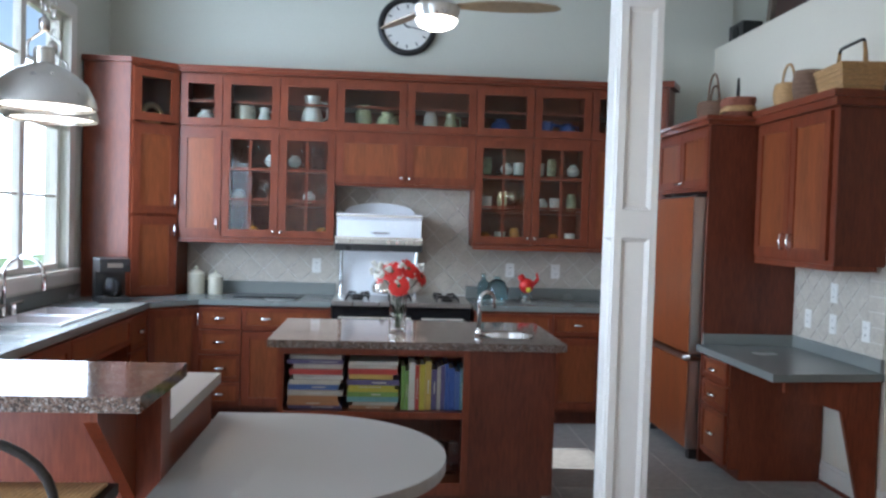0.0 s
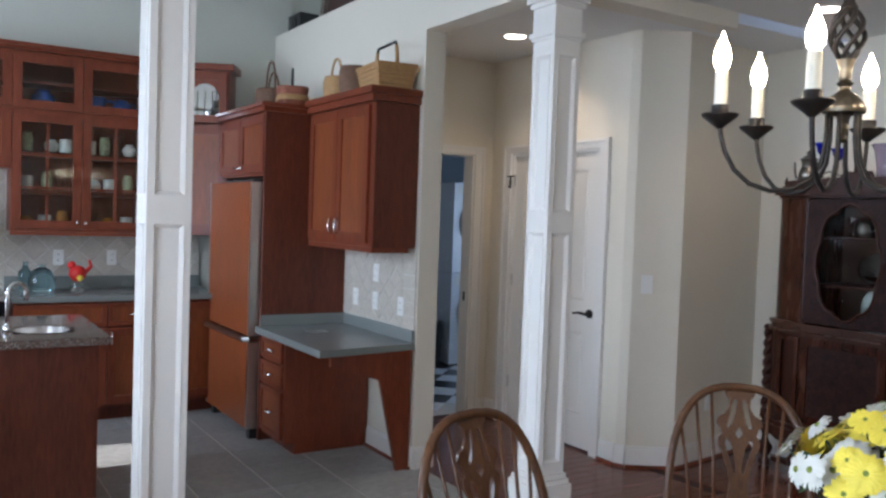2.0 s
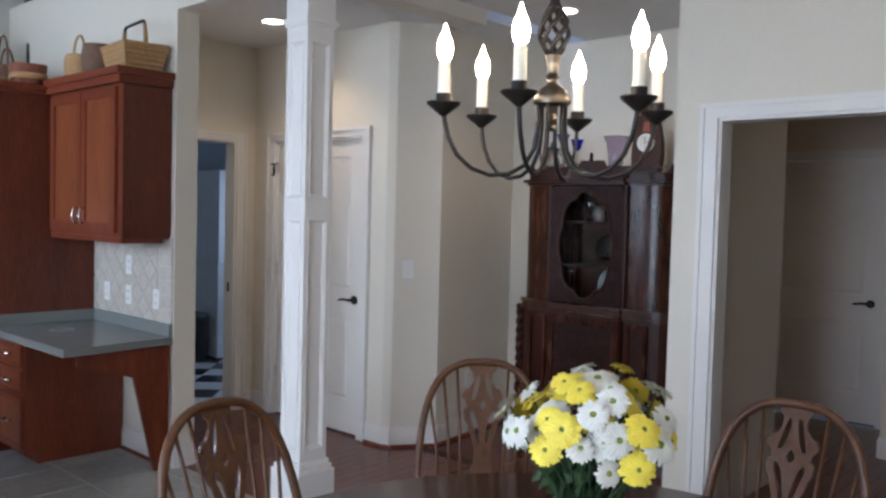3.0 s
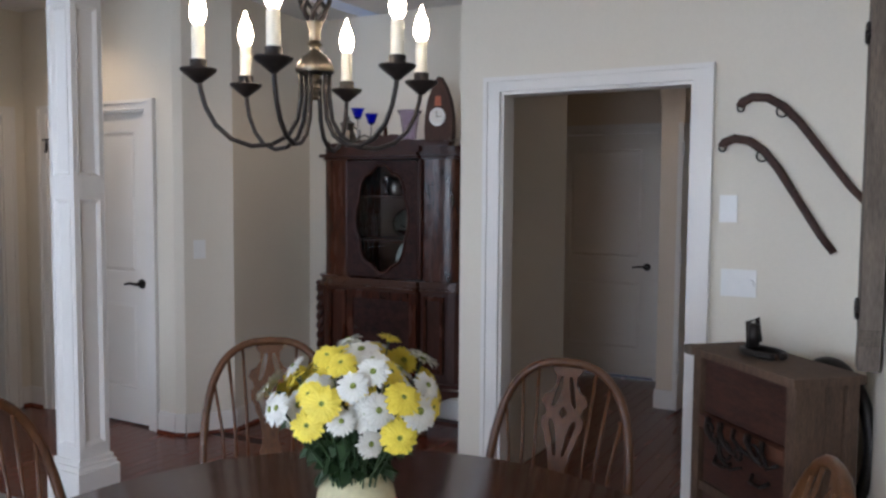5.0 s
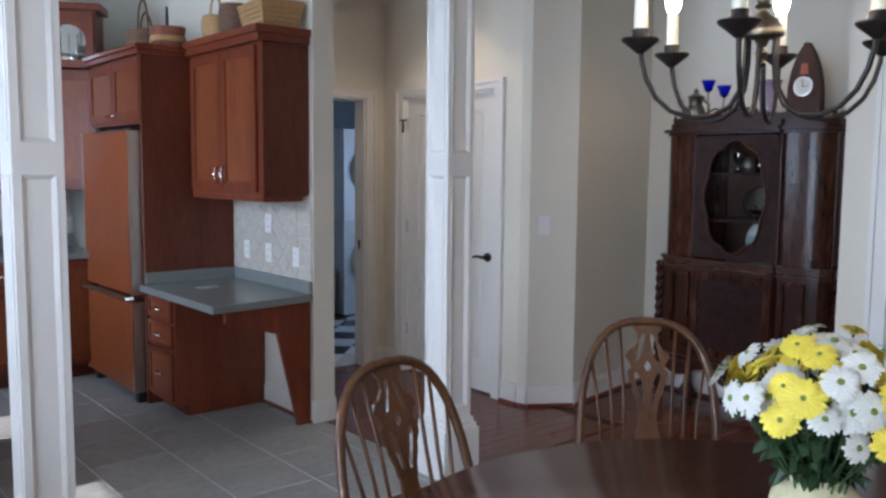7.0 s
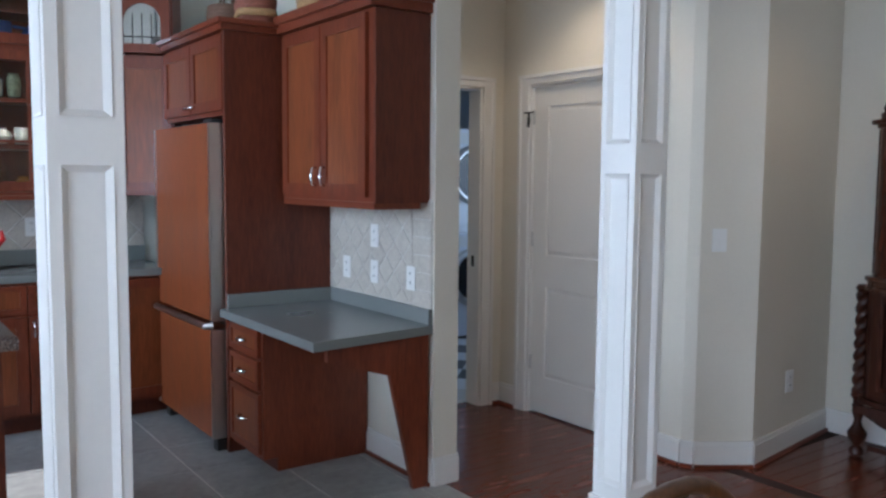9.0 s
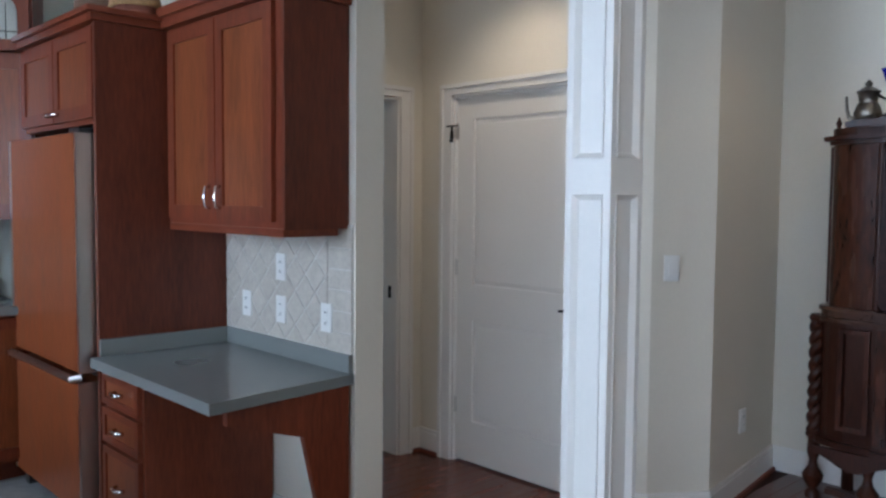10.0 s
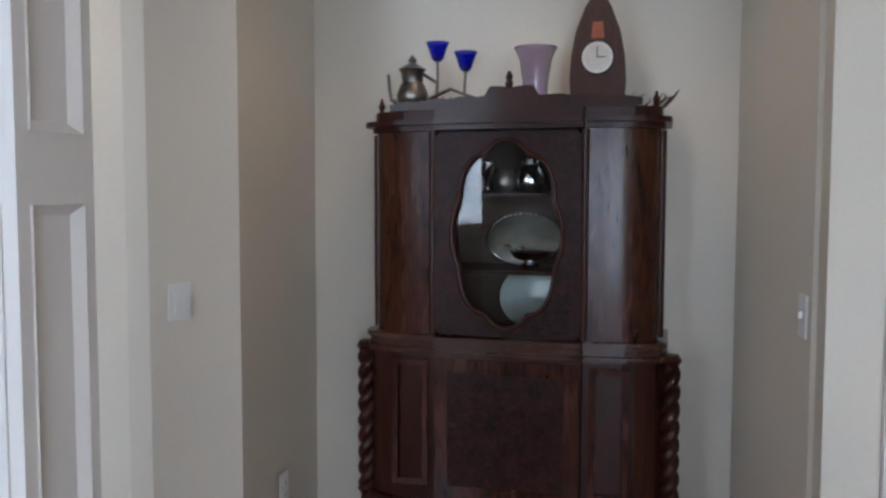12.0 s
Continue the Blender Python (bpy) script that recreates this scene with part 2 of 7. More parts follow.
def tube(bm, pts, r, seg=8, r1=None, flat=1.0):
    """A round bar along a line of places; r1 is its radius at the far end."""
    pts = [Vector(p) for p in pts]
    rings, up = [], None
    for i, p in enumerate(pts):
        t = (pts[min(i + 1, len(pts) - 1)] - pts[max(i - 1, 0)]).normalized()
        if up is None:
            up = Vector((0, 0, 1)) if abs(t.z) < 0.9 else Vector((1, 0, 0))
        side = t.cross(up).normalized()
        up = side.cross(t).normalized()
        rad = r if r1 is None else r + (r1 - r) * i / (len(pts) - 1)
        rings.append([bm.verts.new(p + side * rad * math.cos(a) + up * rad * flat * math.sin(a)) for a in (2 * math.pi * k / seg for k in range(seg))])
    for a, b in zip(rings, rings[1:]):
        for i in range(seg):
            j = (i + 1) % seg
            bm.faces.new((a[i], a[j], b[j], b[i]))
    bm.faces.new(rings[0][::-1])
    bm.faces.new(rings[-1])


def ball(bm, at, r, seg=12, squash=1.0):
    n = 8
    lathe(bm, [(r * math.sin(math.pi * k / n) + 1e-4, -r * squash * math.cos(math.pi * k / n)) for k in range(n + 1)], seg, at)


def arc(c, r, a0, a1, n, plane="xz", ry=None):
    out = []
    for k in range(n + 1):
        a = radians(a0 + (a1 - a0) * k / n)
        u, v = r * math.cos(a), (ry or r) * math.sin(a)
        out.append({"xz": (c[0] + u, c[1], c[2] + v), "xy": (c[0] + u, c[1] + v, c[2]), "yz": (c[0], c[1] + u, c[2] + v)}[plane])
    return out


def part(name, bm, material, parent=None, label="", bev=0.0, smooth=False):
    if bev:
        edges = [e for e in bm.edges if len(e.link_faces) == 2 and e.calc_face_angle(0) > 0.6]
        bmesh.ops.bevel(bm, geom=edges, offset=bev, segments=2, affect="EDGES", profile=0.6)
    bmesh.ops.recalc_face_normals(bm, faces=bm.faces)
    me = bpy.data.meshes.new(name)
    bm.to_mesh(me)
    bm.free()
    me.materials.append(material)
    if smooth:
        me.shade_smooth()
        if smooth != "all":
            me.set_sharp_from_angle(angle=radians(40))
    ob = new(name, me)
    ob.parent = parent
    if label:
        ob["label"] = label
    return ob


def thing(name, m, label, category, group="", kind=""):
    ob = new(name)
    ob.empty_display_size = 0.1
    ob.matrix_world = m
    return tagged(ob, label, category, group, kind)


def setting(name, bm, material, label, category, bev=0.0):
    return tagged(part(name, bm, material, None, bev=bev), label, category, kind="structure")


def single(name, bm, material, m, label, category, group="", bev=0.0, smooth=False):
    ob = part(name, bm, material, None, bev=bev, smooth=smooth)
    ob.matrix_world = m
    return tagged(ob, label, category, group)


def frame_bars(bm, x0, x1, z0, z1, y0, y1, w, head=None):
    """Two stiles and two rails."""
    h = head or w
    box(bm, x0, x0 + w, y0, y1, z0, z1)
    box(bm, x1 - w, x1, y0, y1, z0, z1)
    box(bm, x0 + w, x1 - w, y0, y1, z0, z0 + w)
    box(bm, x0 + w, x1 - w, y0, y1, z1 - h, z1)


# ---- the structure ----
CZ = 2.75
setting("wall_north", boxes((-2.1, 3.11, 6.92, 7.07, -0.1, 4.3)), KWALL, "tall sage-cream painted kitchen back wall", "wall")
west = boxes((-2.1, -1.95, 6.08, 6.92, -0.1, 4.3), (-2.1, -1.95, 4.30, 6.08, -0.1, 1.12), (-2.1, -1.95, 4.30, 6.08, 2.86, 4.3),
             (-2.1, -1.95, 2.05, 4.30, -0.1, 4.3), (-2.1, -1.95, 0.05, 2.05, -0.1, 0.12), (-2.1, -1.95, 0.05, 2.05, 2.35, 4.3), (-2.1, -1.95, -0.75, 0.05, -0.1, 4.3))
setting("wall_west", west, KWALL, "painted outside wall with window openings", "wall")
setting("wall_desk", boxes((2.97, 3.11, 4.40, 6.92, -0.1, 3.03), (2.97, 3.11, 3.38, 4.40, 2.66, 3.03)), WALL,
        "cream painted wall ending in a plant ledge", "wall")
setting("wall_laundry", boxes((3.11, 3.20, 5.38, 5.50, -0.1, CZ), (3.20, 4.02, 5.38, 5.50, 2.03, CZ), (4.02, 4.19, 5.38, 5.50, -0.1, CZ)), WALL,
        "cream painted passage wall with a doorway", "wall")
setting("wall_pantry", boxes((4.19, 4.31, 5.12, 5.50, -0.1, CZ), (4.19, 4.31, 4.15, 5.12, 2.035, CZ), (4.19, 4.31, 4.00, 4.15, -0.1, CZ)), WALL,
        "cream painted passage wall round a closed door", "wall")
bm = bmesh.new()
prism(bm, [(4.19, 4.00), (4.19, 3.92), (4.215, 3.86), (4.465, 3.69), (5.40, 3.83), (5.40, 3.95), (4.52, 3.90), (4.31, 4.00)], -0.1, CZ)
setting("wall_angled", bm, WALL, "cream painted wall cut off at an angle", "wall")
setting("wall_niche", boxes((5.40, 5.52, 1.94, 3.95, -0.1, CZ)), WALL, "cream painted wall of the hutch niche", "wall")
bm = bmesh.new()
prism(bm, [(4.38, 1.83), (5.40, 1.83), (5.40, 2.075), (4.38, 1.964)], -0.1, CZ)
setting("wall_niche_side", bm, WALL, "cream painted side wall of the hutch niche", "wall")
setting("wall_dining", boxes((4.26, 4.38, 1.73, 1.951, -0.1, CZ), (4.26, 4.38, 0.805, 1.73, 2.015, CZ), (4.26, 4.38, 0.10, 0.805, -0.1, CZ)), WALL,
        "cream painted dining wall with an open doorway", "wall")
bm = bmesh.new()
prism(bm, [(-2.1, -0.61), (-2.1, -0.75), (4.40, -0.05), (4.40, 0.118)], -0.1, 4.3)
setting("wall_south", bm, WALL, "cream painted dining wall hung with farm relics", "wall")
for k, row in enumerate(((5.52, 7.39, 2.72, 2.84, -0.1, CZ), (7.27, 7.39, 2.66, 2.72, -0.1, CZ), (7.27, 7.39, 1.76, 2.66, 2.04, CZ), (7.27, 7.39, 1.52, 1.76, -0.1, CZ), (6.42, 7.39, 1.36, 1.52, -0.1, CZ), (4.38, 7.39, 0.45, 0.57, -0.1, CZ), (7.27, 7.39, 0.57, 1.36, -0.1, CZ))):
    setting("wall_hall_%d" % (k + 1), boxes(row), HALL_WALL, "tan painted wall of a dim back hall", "wall")
setting("wall_laundry_room", boxes((3.11, 6.0, 8.30, 8.42, -0.1, CZ), (6.0, 6.12, 5.38, 5.80, -0.1, CZ), (6.0, 6.12, 6.80, 8.42, -0.1, CZ), (6.0, 6.12, 5.80, 6.80, -0.1, 1.0), (6.0, 6.12, 5.80, 6.80, 2.0, CZ), (3.0, 3.11, 7.07, 8.42, -0.1, CZ), (4.31, 6.0, 5.38, 5.50, -0.1, CZ)),
        mat("laundry_blue_paint", (0.50, 0.56, 0.62), rough=0.8, var=0.03, scale=1.5, fine=60, bump=0.04), "pale blue laundry room walls", "wall")
setting("wall_above_ledge", boxes((4.31, 4.43, 3.38, 7.07, 3.03, 4.3), (3.11, 4.43, 6.95, 7.07, 3.03, 4.3)), KWALL, "sage-cream wall behind the plant ledge", "wall")
setting("header_beam", boxes((-1.95, 4.31, 3.22, 3.38, 2.66, 4.3)), WALL, "painted header carried by the columns", "beam")
setting("ceiling", boxes((-2.1, 7.39, -0.75, 3.22, CZ, CZ + 0.1), (3.11, 6.12, 3.38, 8.42, CZ, CZ + 0.1)), CEIL, "flat off-white dining and passage ceiling", "ceiling")
setting("ceiling_kitchen", boxes((-2.1, 4.43, 3.22, 7.07, 4.3, 4.4)), CEIL, "high off-white kitchen ceiling", "ceiling")
setting("plant_ledge", boxes((3.11, 4.31, 3.38, 6.95, 2.99, 3.028)), WALL, "cream painted high ledge over the passage", "ledge")
floor_bed = setting("floor", boxes((-2.1, 7.39, -0.75, 8.42, -0.2, -0.008)), GAP, "floor bed under boards and tiles", "floor")
lawn = bmesh.new()
box(lawn, -260, -2.2, -240, 240, -0.5, -0.3)
setting("ground", lawn, mat("lawn", (0.10, 0.16, 0.05), rough=0.9, var=0.4, scale=0.8, fine=30, bump=0.3), "sunlit green lawn outside the windows", "lawn")


def skirting(name, runs, label="white painted skirting board"):
    """runs: plan corners of the wall's foot, the room to the left of the way walked."""
    bm = bmesh.new()
    for (x0, y0), (x1, y1) in runs:
        a = Vector((x1 - x0, y1 - y0))
        nrm = Vector((-a.y, a.x)).normalized()
        for t, z0, z1 in ((0.015, 0.0, 0.115), (0.010, 0.115, 0.135)):
            prism(bm, [(x0, y0), (x1, y1), (x1 + nrm.x * t, y1 + nrm.y * t), (x0 + nrm.x * t, y0 + nrm.y * t)], z0, z1)
    return setting(name, bm, TRIM, label, "skirting")


skirting("baseboard", [((4.19, 5.38), (4.12, 5.38)), ((4.19, 5.21), (4.19, 5.38)), ((4.19, 3.92), (4.19, 4.065)), ((4.215, 3.86), (4.19, 3.92)),
                       ((4.465, 3.69), (4.215, 3.86)), ((5.40, 3.83), (4.465, 3.69)), ((5.40, 2.075), (5.40, 3.83)), ((4.38, 1.964), (5.40, 2.075)), ((4.26, 1.951), (4.38, 1.951)),
                       ((4.26, 1.82), (4.26, 1.951)), ((4.26, 0.11), (4.26, 0.715)), ((-1.95, -0.59), (4.26, 0.10)),
                       ((3.11, 4.40), (2.97, 4.40)), ((2.97, 4.40), (2.97, 5.38)), ((3.11, 5.38), (3.11, 4.40)), ((6.42, 1.36), (6.42, 1.52)),
                       ((6.42, 1.52), (7.27, 1.52)), ((7.27, 2.72), (5.52, 2.72))])
bm = bmesh.new()
for (x0, y0), (x1, y1) in (((4.215, 3.86), (4.19, 3.92)), ((4.465, 3.69), (4.215, 3.86)), ((5.40, 3.83), (4.465, 3.69)), ((4.19, 5.38), (4.12, 5.38)), ((4.19, 5.21), (4.19, 5.38)), ((4.19, 3.92), (4.19, 4.065)), ((2.97, 4.40), (2.97, 5.38))):
    a = Vector((x1 - x0, y1 - y0))
    q = Vector((-a.y, a.x)).normalized()
    prism(bm, [(x0 + q.x * .015, y0 + q.y * .015), (x1 + q.x * .015, y1 + q.y * .015), (x1 + q.x * .03, y1 + q.y * .03), (x0 + q.x * .03, y0 + q.y * .03)], 0.0, 0.018)
setting("trim", bm, CHERRY_H, "stained wood shoe moulding along the floor", "moulding")


def casing(name, m, w, h, label, wide=0.085, depth=0.12, head=0.06):
    """A door lining and its architrave on the side facing -y of the local frame; the opening runs from x=0 to w."""
    ob = thing(name, m, label, "door frame", kind="structure")
    bm = boxes((-wide, 0, -0.018, 0, 0, h + head), (w, w + wide, -0.018, 0, 0, h + head), (0, w, -0.018, 0, h, h + head),
               (-wide, -wide + 0.022, -0.028, -0.018, 0, h + head), (w + wide - 0.022, w + wide, -0.028, -0.018, 0, h + head),
               (-wide + 0.022, w + wide - 0.022, -0.028, -0.018, h + head - 0.022, h + head))
    part("architrave", bm, TRIM, ob, bev=0.003)
    part("lining", boxes((0, 0.015, 0, depth, 0, h), (w - 0.015, w, 0, depth, 0, h), (0.015, w - 0.015, 0, depth, h - 0.015, h)), TRIM, ob)
    return ob


def panel_door(name, m, w, h, label, handle_x, hinge_x, y0=0.02):
    """A two-panel door; local -y is the seen face."""
    ob = thing(name, m, label, "door", kind="structure")
    bm = bmesh.new()
    s, t = 0.125, 0.036
    zs = ((0.24, 0.80), (1.00, h - 0.12))
    box(bm, 0, s, y0, y0 + t, 0.012, h)
    box(bm, w - s, w, y0, y0 + t, 0.012, h)
    box(bm, s, w - s, y0, y0 + t, 0.012, zs[0][0])
    box(bm, s, w - s, y0, y0 + t, zs[0][1], zs[1][0])
    box(bm, s, w - s, y0, y0 + t, zs[1][1], h)
    for z0, z1 in zs:
        box(bm, s, w - s, y0 + 0.012, y0 + t - 0.01, z0, z1)
        e = 0.028
        v = [bm.verts.new(p) for p in ((s + e, y0 + 0.004, z0 + e), (w - s - e, y0 + 0.004, z0 + e), (w - s - e, y0 + 0.004, z1 - e), (s + e, y0 + 0.004, z1 - e))]
        u = [bm.verts.new(p) for p in ((s + .008, y0 + 0.0119, z0 + .008), (w - s - .008, y0 + 0.0119, z0 + .008), (w - s - .008, y0 + 0.0119, z1 - .008), (s + .008, y0 + 0.0119, z1 - .008))]
        bm.faces.new(v)
        for i in range(4):
            bm.faces.new((u[i], u[(i + 1) % 4], v[(i + 1) % 4], v[i]))
    part("leaf", bm, DOORP, ob)
    for z in (0.32, 1.09, 1.84):
        bm = bmesh.new()
        tube(bm, [(hinge_x, y0 - 0.006, z - 0.045), (hinge_x, y0 - 0.006, z + 0.045)], 0.008)
        box(bm, hinge_x - 0.012, hinge_x + 0.012, y0 - 0.003, y0 + 0.004, z - 0.042, z + 0.042)
        part("hinge", bm, STEEL, ob, "satin nickel hinge")
    if handle_x is not None:
        d = 1 if handle_x < w / 2 else -1
        bm = bmesh.new()
        tube(bm, [(handle_x, y0, 0.93), (handle_x, y0 - 0.012, 0.93)], 0.030, 16)
        tube(bm, [(handle_x, y0, 0.93), (handle_x, y0 - 0.05, 0.93)], 0.011, 10)
        tube(bm, [(handle_x, y0 - 0.05, 0.93), (handle_x + d * 0.05, y0 - 0.055, 0.935), (handle_x + d * 0.11, y0 - 0.05, 0.925)], 0.010, 10, 0.007)
        part("door_handle", bm, IRON, ob, "dark bronze lever handle", smooth=True)
    return ob


W, E_, N = -90, 90, 0
casing("door_frame_1", pose(4.19, 5.12, 0, 0, 0, W), 0.97, 2.035, "white moulded frame of the pantry door")
d1 = panel_door("door_1", pose(4.19, 5.105, 0, 0, 0, W), 0.94, 2.02, "closed white two-panel pantry door", 0.94 - 0.065, 0.0)
bm = boxes((-0.044, 0.044, -0.006, 0.0, 1.850, 1.859), (-0.006, 0.006, -0.006, 0.0, 1.765, 1.850), (-0.010, 0.010, -0.007, 0.0, 1.785, 1.825))
tube(bm, [(0, -0.004, 1.772), (0, -0.016, 1.768), (0, -0.020, 1.782)], 0.004)
single("coat_hook", bm, IRON, pose(4.172, 5.112, 0.012, 0, 0, W), "dark iron hook fixed to the door frame", "hook")
casing("door_frame_2", pose(3.20, 5.38, 0), 0.82, 2.03, "white frame of the laundry doorway")
casing("door_frame_3", pose(4.26, 1.73, 0, 0, 0, W), 0.925, 2.015, "white frame of the hall doorway", head=0.07)
casing("door_frame_4", pose(7.27, 2.66, 0, 0, 0, W), 0.90, 2.04, "white frame of the far hall door", wide=0.06)
panel_door("door_2", pose(7.27, 2.645, 0, 0, 0, W), 0.87, 2.02, "closed white two-panel door at the hall's end", 0.87 - 0.07, -0.3)
d3 = panel_door("door_3", pose(6.36, 1.335, 0, 0, 0, -8), 0.80, 2.02, "white door standing open against the hall wall", None, 0.0)
single("strike_plate", boxes((-0.012, 0.012, -0.004, 0, 0.90, 0.97)), IRON, pose(4.004, 5.44, 0, 0, 0, W), "dark strike plate in the doorway lining", "latch")


def column(m, label):
    """A square post with recessed panels, on a plinth and under a capital."""
    ob = thing("column", m, label, "column", "columns between kitchen and dining room", kind="structure")
    a = 0.081
    part("shaft", boxes((-a + .012, a - .012, -a + .012, a - .012, 0.24, 2.42)), TRIM, ob)
    for k in range(4):
        bm = bmesh.new()
        s = 0.026
        box(bm, -a, -a + s, -a, -a + .013, 0.24, 2.42)
        box(bm, a - s, a - .013, -a, -a + .013, 0.24, 2.42)
        for z0, z1 in ((0.24, 0.35), (1.482, 1.588), (2.345, 2.42)):
            box(bm, -a + s, a - s, -a, -a + .013, z0, z1)
        for z0, z1 in ((0.35, 1.482), (1.588, 2.345)):
            e = 0.016
            o = [(-a + s, z0), (a - s, z0), (a - s, z1), (-a + s, z1)]
            i = [(-a + s + e, z0 + e), (a - s - e, z0 + e), (a - s - e, z1 - e), (-a + s + e, z1 - e)]
            vo = [bm.verts.new((x, -a - .004, z)) for x, z in o]
            vo2 = [bm.verts.new((x, -a + .002, z)) for x, z in o]
            vi = [bm.verts.new((x, -a + .0115, z)) for x, z in i]
            for q in range(4):
                r = (q + 1) % 4
                bm.faces.new((vo[q], vo[r], vi[r], vi[q]))
                bm.faces.new((vo2[q], vo2[r], vo[r], vo[q]))
        bm.transform(Matrix.Rotation(radians(90 * k), 4, "Z"))
        part("panel_frame", bm, TRIM, ob)
    part("plinth", boxes((-0.112, 0.112, -0.112, 0.112, 0, 0.24), (-0.102, 0.102, -0.102, 0.102, 0.24, 0.265), (-0.092, 0.092, -0.092, 0.092, 0.265, 0.29)), TRIM, ob, bev=0.004)
    part("capital", boxes((-0.088, 0.088, -0.088, 0.088, 2.42, 2.435), (-0.098, 0.098, -0.098, 0.098, 2.435, 2.46), (-0.084, 0.084, -0.084, 0.084, 2.46, 2.58),
                          (-0.095, 0.095, -0.095, 0.095, 2.58, 2.605), (-0.11, 0.11, -0.11, 0.11, 2.605, 2.66)), TRIM, ob, bev=0.004)
    return ob


column(pose(1.20, 3.30, 0), "white square panelled column beside the grey table")
column(pose(3.066, 3.30, 0), "white square panelled column beside the passage")


def window(name, y0, y1, z0, z1, cols, rails, label):
    """A window in the west wall: frame, mullions, sashes with panes. rails: heights of the cross bars."""
    ob = thing(name, pose(-1.95, y0, 0, 0, 0, 90), label, "window", kind="structure")
    w = y1 - y0
    bm = bmesh.new()
    frame_bars(bm, -0.10, w + 0.10, z0 - 0.10, z1 + 0.10, -0.02, 0.0, 0.10)
    part("window_frame", bm, TRIM, ob, bev=0.003)
    part("window_sill", boxes((-0.13, w + 0.13, -0.06, 0.02, z0 - 0.03, z0)), TRIM, ob, bev=0.004)
    zs = [z0] + list(rails) + [z1]
    cw = w / cols
    for c in range(cols):
        for a, b in zip(zs, zs[1:]):
            bm = bmesh.new()
            frame_bars(bm, c * cw, (c + 1) * cw, a, b, 0.05, 0.10, 0.036)
            sash = part("sash", bm, TRIM, ob)
            part("pane", boxes((c * cw + 0.036, (c + 1) * cw - 0.036, 0.072, 0.078, a + 0.036, b - 0.036)), WPANE, sash).visible_shadow = False
            if b - a > 0.6:
                part("glazing_bar", boxes((c * cw + 0.036, (c + 1) * cw - 0.036, 0.064, 0.086, (a + b) / 2 - 0.009, (a + b) / 2 + 0.009)), TRIM, sash)
    return ob


window("window_1", 4.30, 6.08, 1.12, 2.86, 3, (2.12,), "tall white-framed sink window, bright with daylight")
# laundry window out of view, added to go with the fill lamp
bm = bmesh.new()
frame_bars(bm, 5.80, 6.80, 1.0, 2.0, 6.03, 6.07, 0.05)
bm.transform(Matrix(((0, 1, 0, 0), (1, 0, 0, 0), (0, 0, 1, 0), (0, 0, 0, 1))))
setting("window_3", bm, TRIM, "unseen white-framed laundry window, added to light the washer", "window")
window("window_2", 0.05, 2.05, 0.12, 2.35, 2, (1.7,), "large white-framed window, bright with daylight")


# ---- kitchen ----
def pull(ob, x, y, z, kind):
    bm = bmesh.new()
    if kind == "bar":
        tube(bm, [(x, y, z - 0.045), (x, y - 0.022, z - 0.04), (x, y - 0.028, z), (x, y - 0.022, z + 0.04), (x, y, z + 0.045)], 0.0065, 8)
    elif kind == "knob":
        tube(bm, [(x, y, z), (x, y - 0.014, z)], 0.006, 8)
        ball(bm, (x, y - 0.02, z), 0.012, 10)
    else:
        tube(bm, [(x - 0.042, y, z), (x - 0.03, y - 0.022, z), (x, y - 0.028, z), (x + 0.03, y - 0.022, z), (x + 0.042, y, z)], 0.0085, 8)
    part("handle", bm, CHROME, ob, "bright nickel pull", smooth="all")


def front(ob, kind, x0, x1, z0, z1, hx=None, hz=None, hk="bar", y=0.0, wood=None):
    """A door or drawer front of a cabinet, standing 20 mm proud of the face at y."""
    wood = wood or (CHERRY_H if kind == "drawer" else CHERRY)
    g = 0.0035
    x0, x1, z0, z1 = x0 + g, x1 - g, z0 + g, z1 - g
    y0, y1 = y - 0.021, y - 0.001
    bm = bmesh.new()
    r = 0.058 if kind != "drawer" else 0.03
    frame_bars(bm, x0, x1, z0, z1, y0, y1, r)
    f = part("drawer" if kind == "drawer" else "door", bm, wood, ob, bev=0.0015)
    if kind in ("door", "drawer"):
        part("panel", boxes((x0 + r - 0.002, x1 - r + 0.002, y0 + 0.009, y1 - 0.0005, z0 + r - 0.002, z1 - r + 0.002)), CHERRY_PANEL, f)
    if kind in ("glass", "mull"):
        part("pane", boxes((x0 + r, x1 - r, y0 + 0.010, y0 + 0.014, z0 + r, z1 - r)), PANE, f)
    if kind == "mull":
        xm = (x0 + x1) / 2
        part("glazing_bar", boxes((xm - 0.008, xm + 0.008, y0 + 0.001, y0 + 0.009, z0 + r, z1 - r)), wood, f)
        for k in (1, 2):
            zz = z0 + r + (z1 - z0 - 2 * r) * k / 3
            part("glazing_bar", boxes((x0 + r, xm - 0.008, y0 + 0.001, y0 + 0.009, zz - 0.008, zz + 0.008)), wood, f)
            part("glazing_bar", boxes((xm + 0.008, x1 - r, y0 + 0.001, y0 + 0.009, zz - 0.008, zz + 0.008)), wood, f)
    if hx is not None:
        pull(f, hx, y0, hz, hk)
    return f


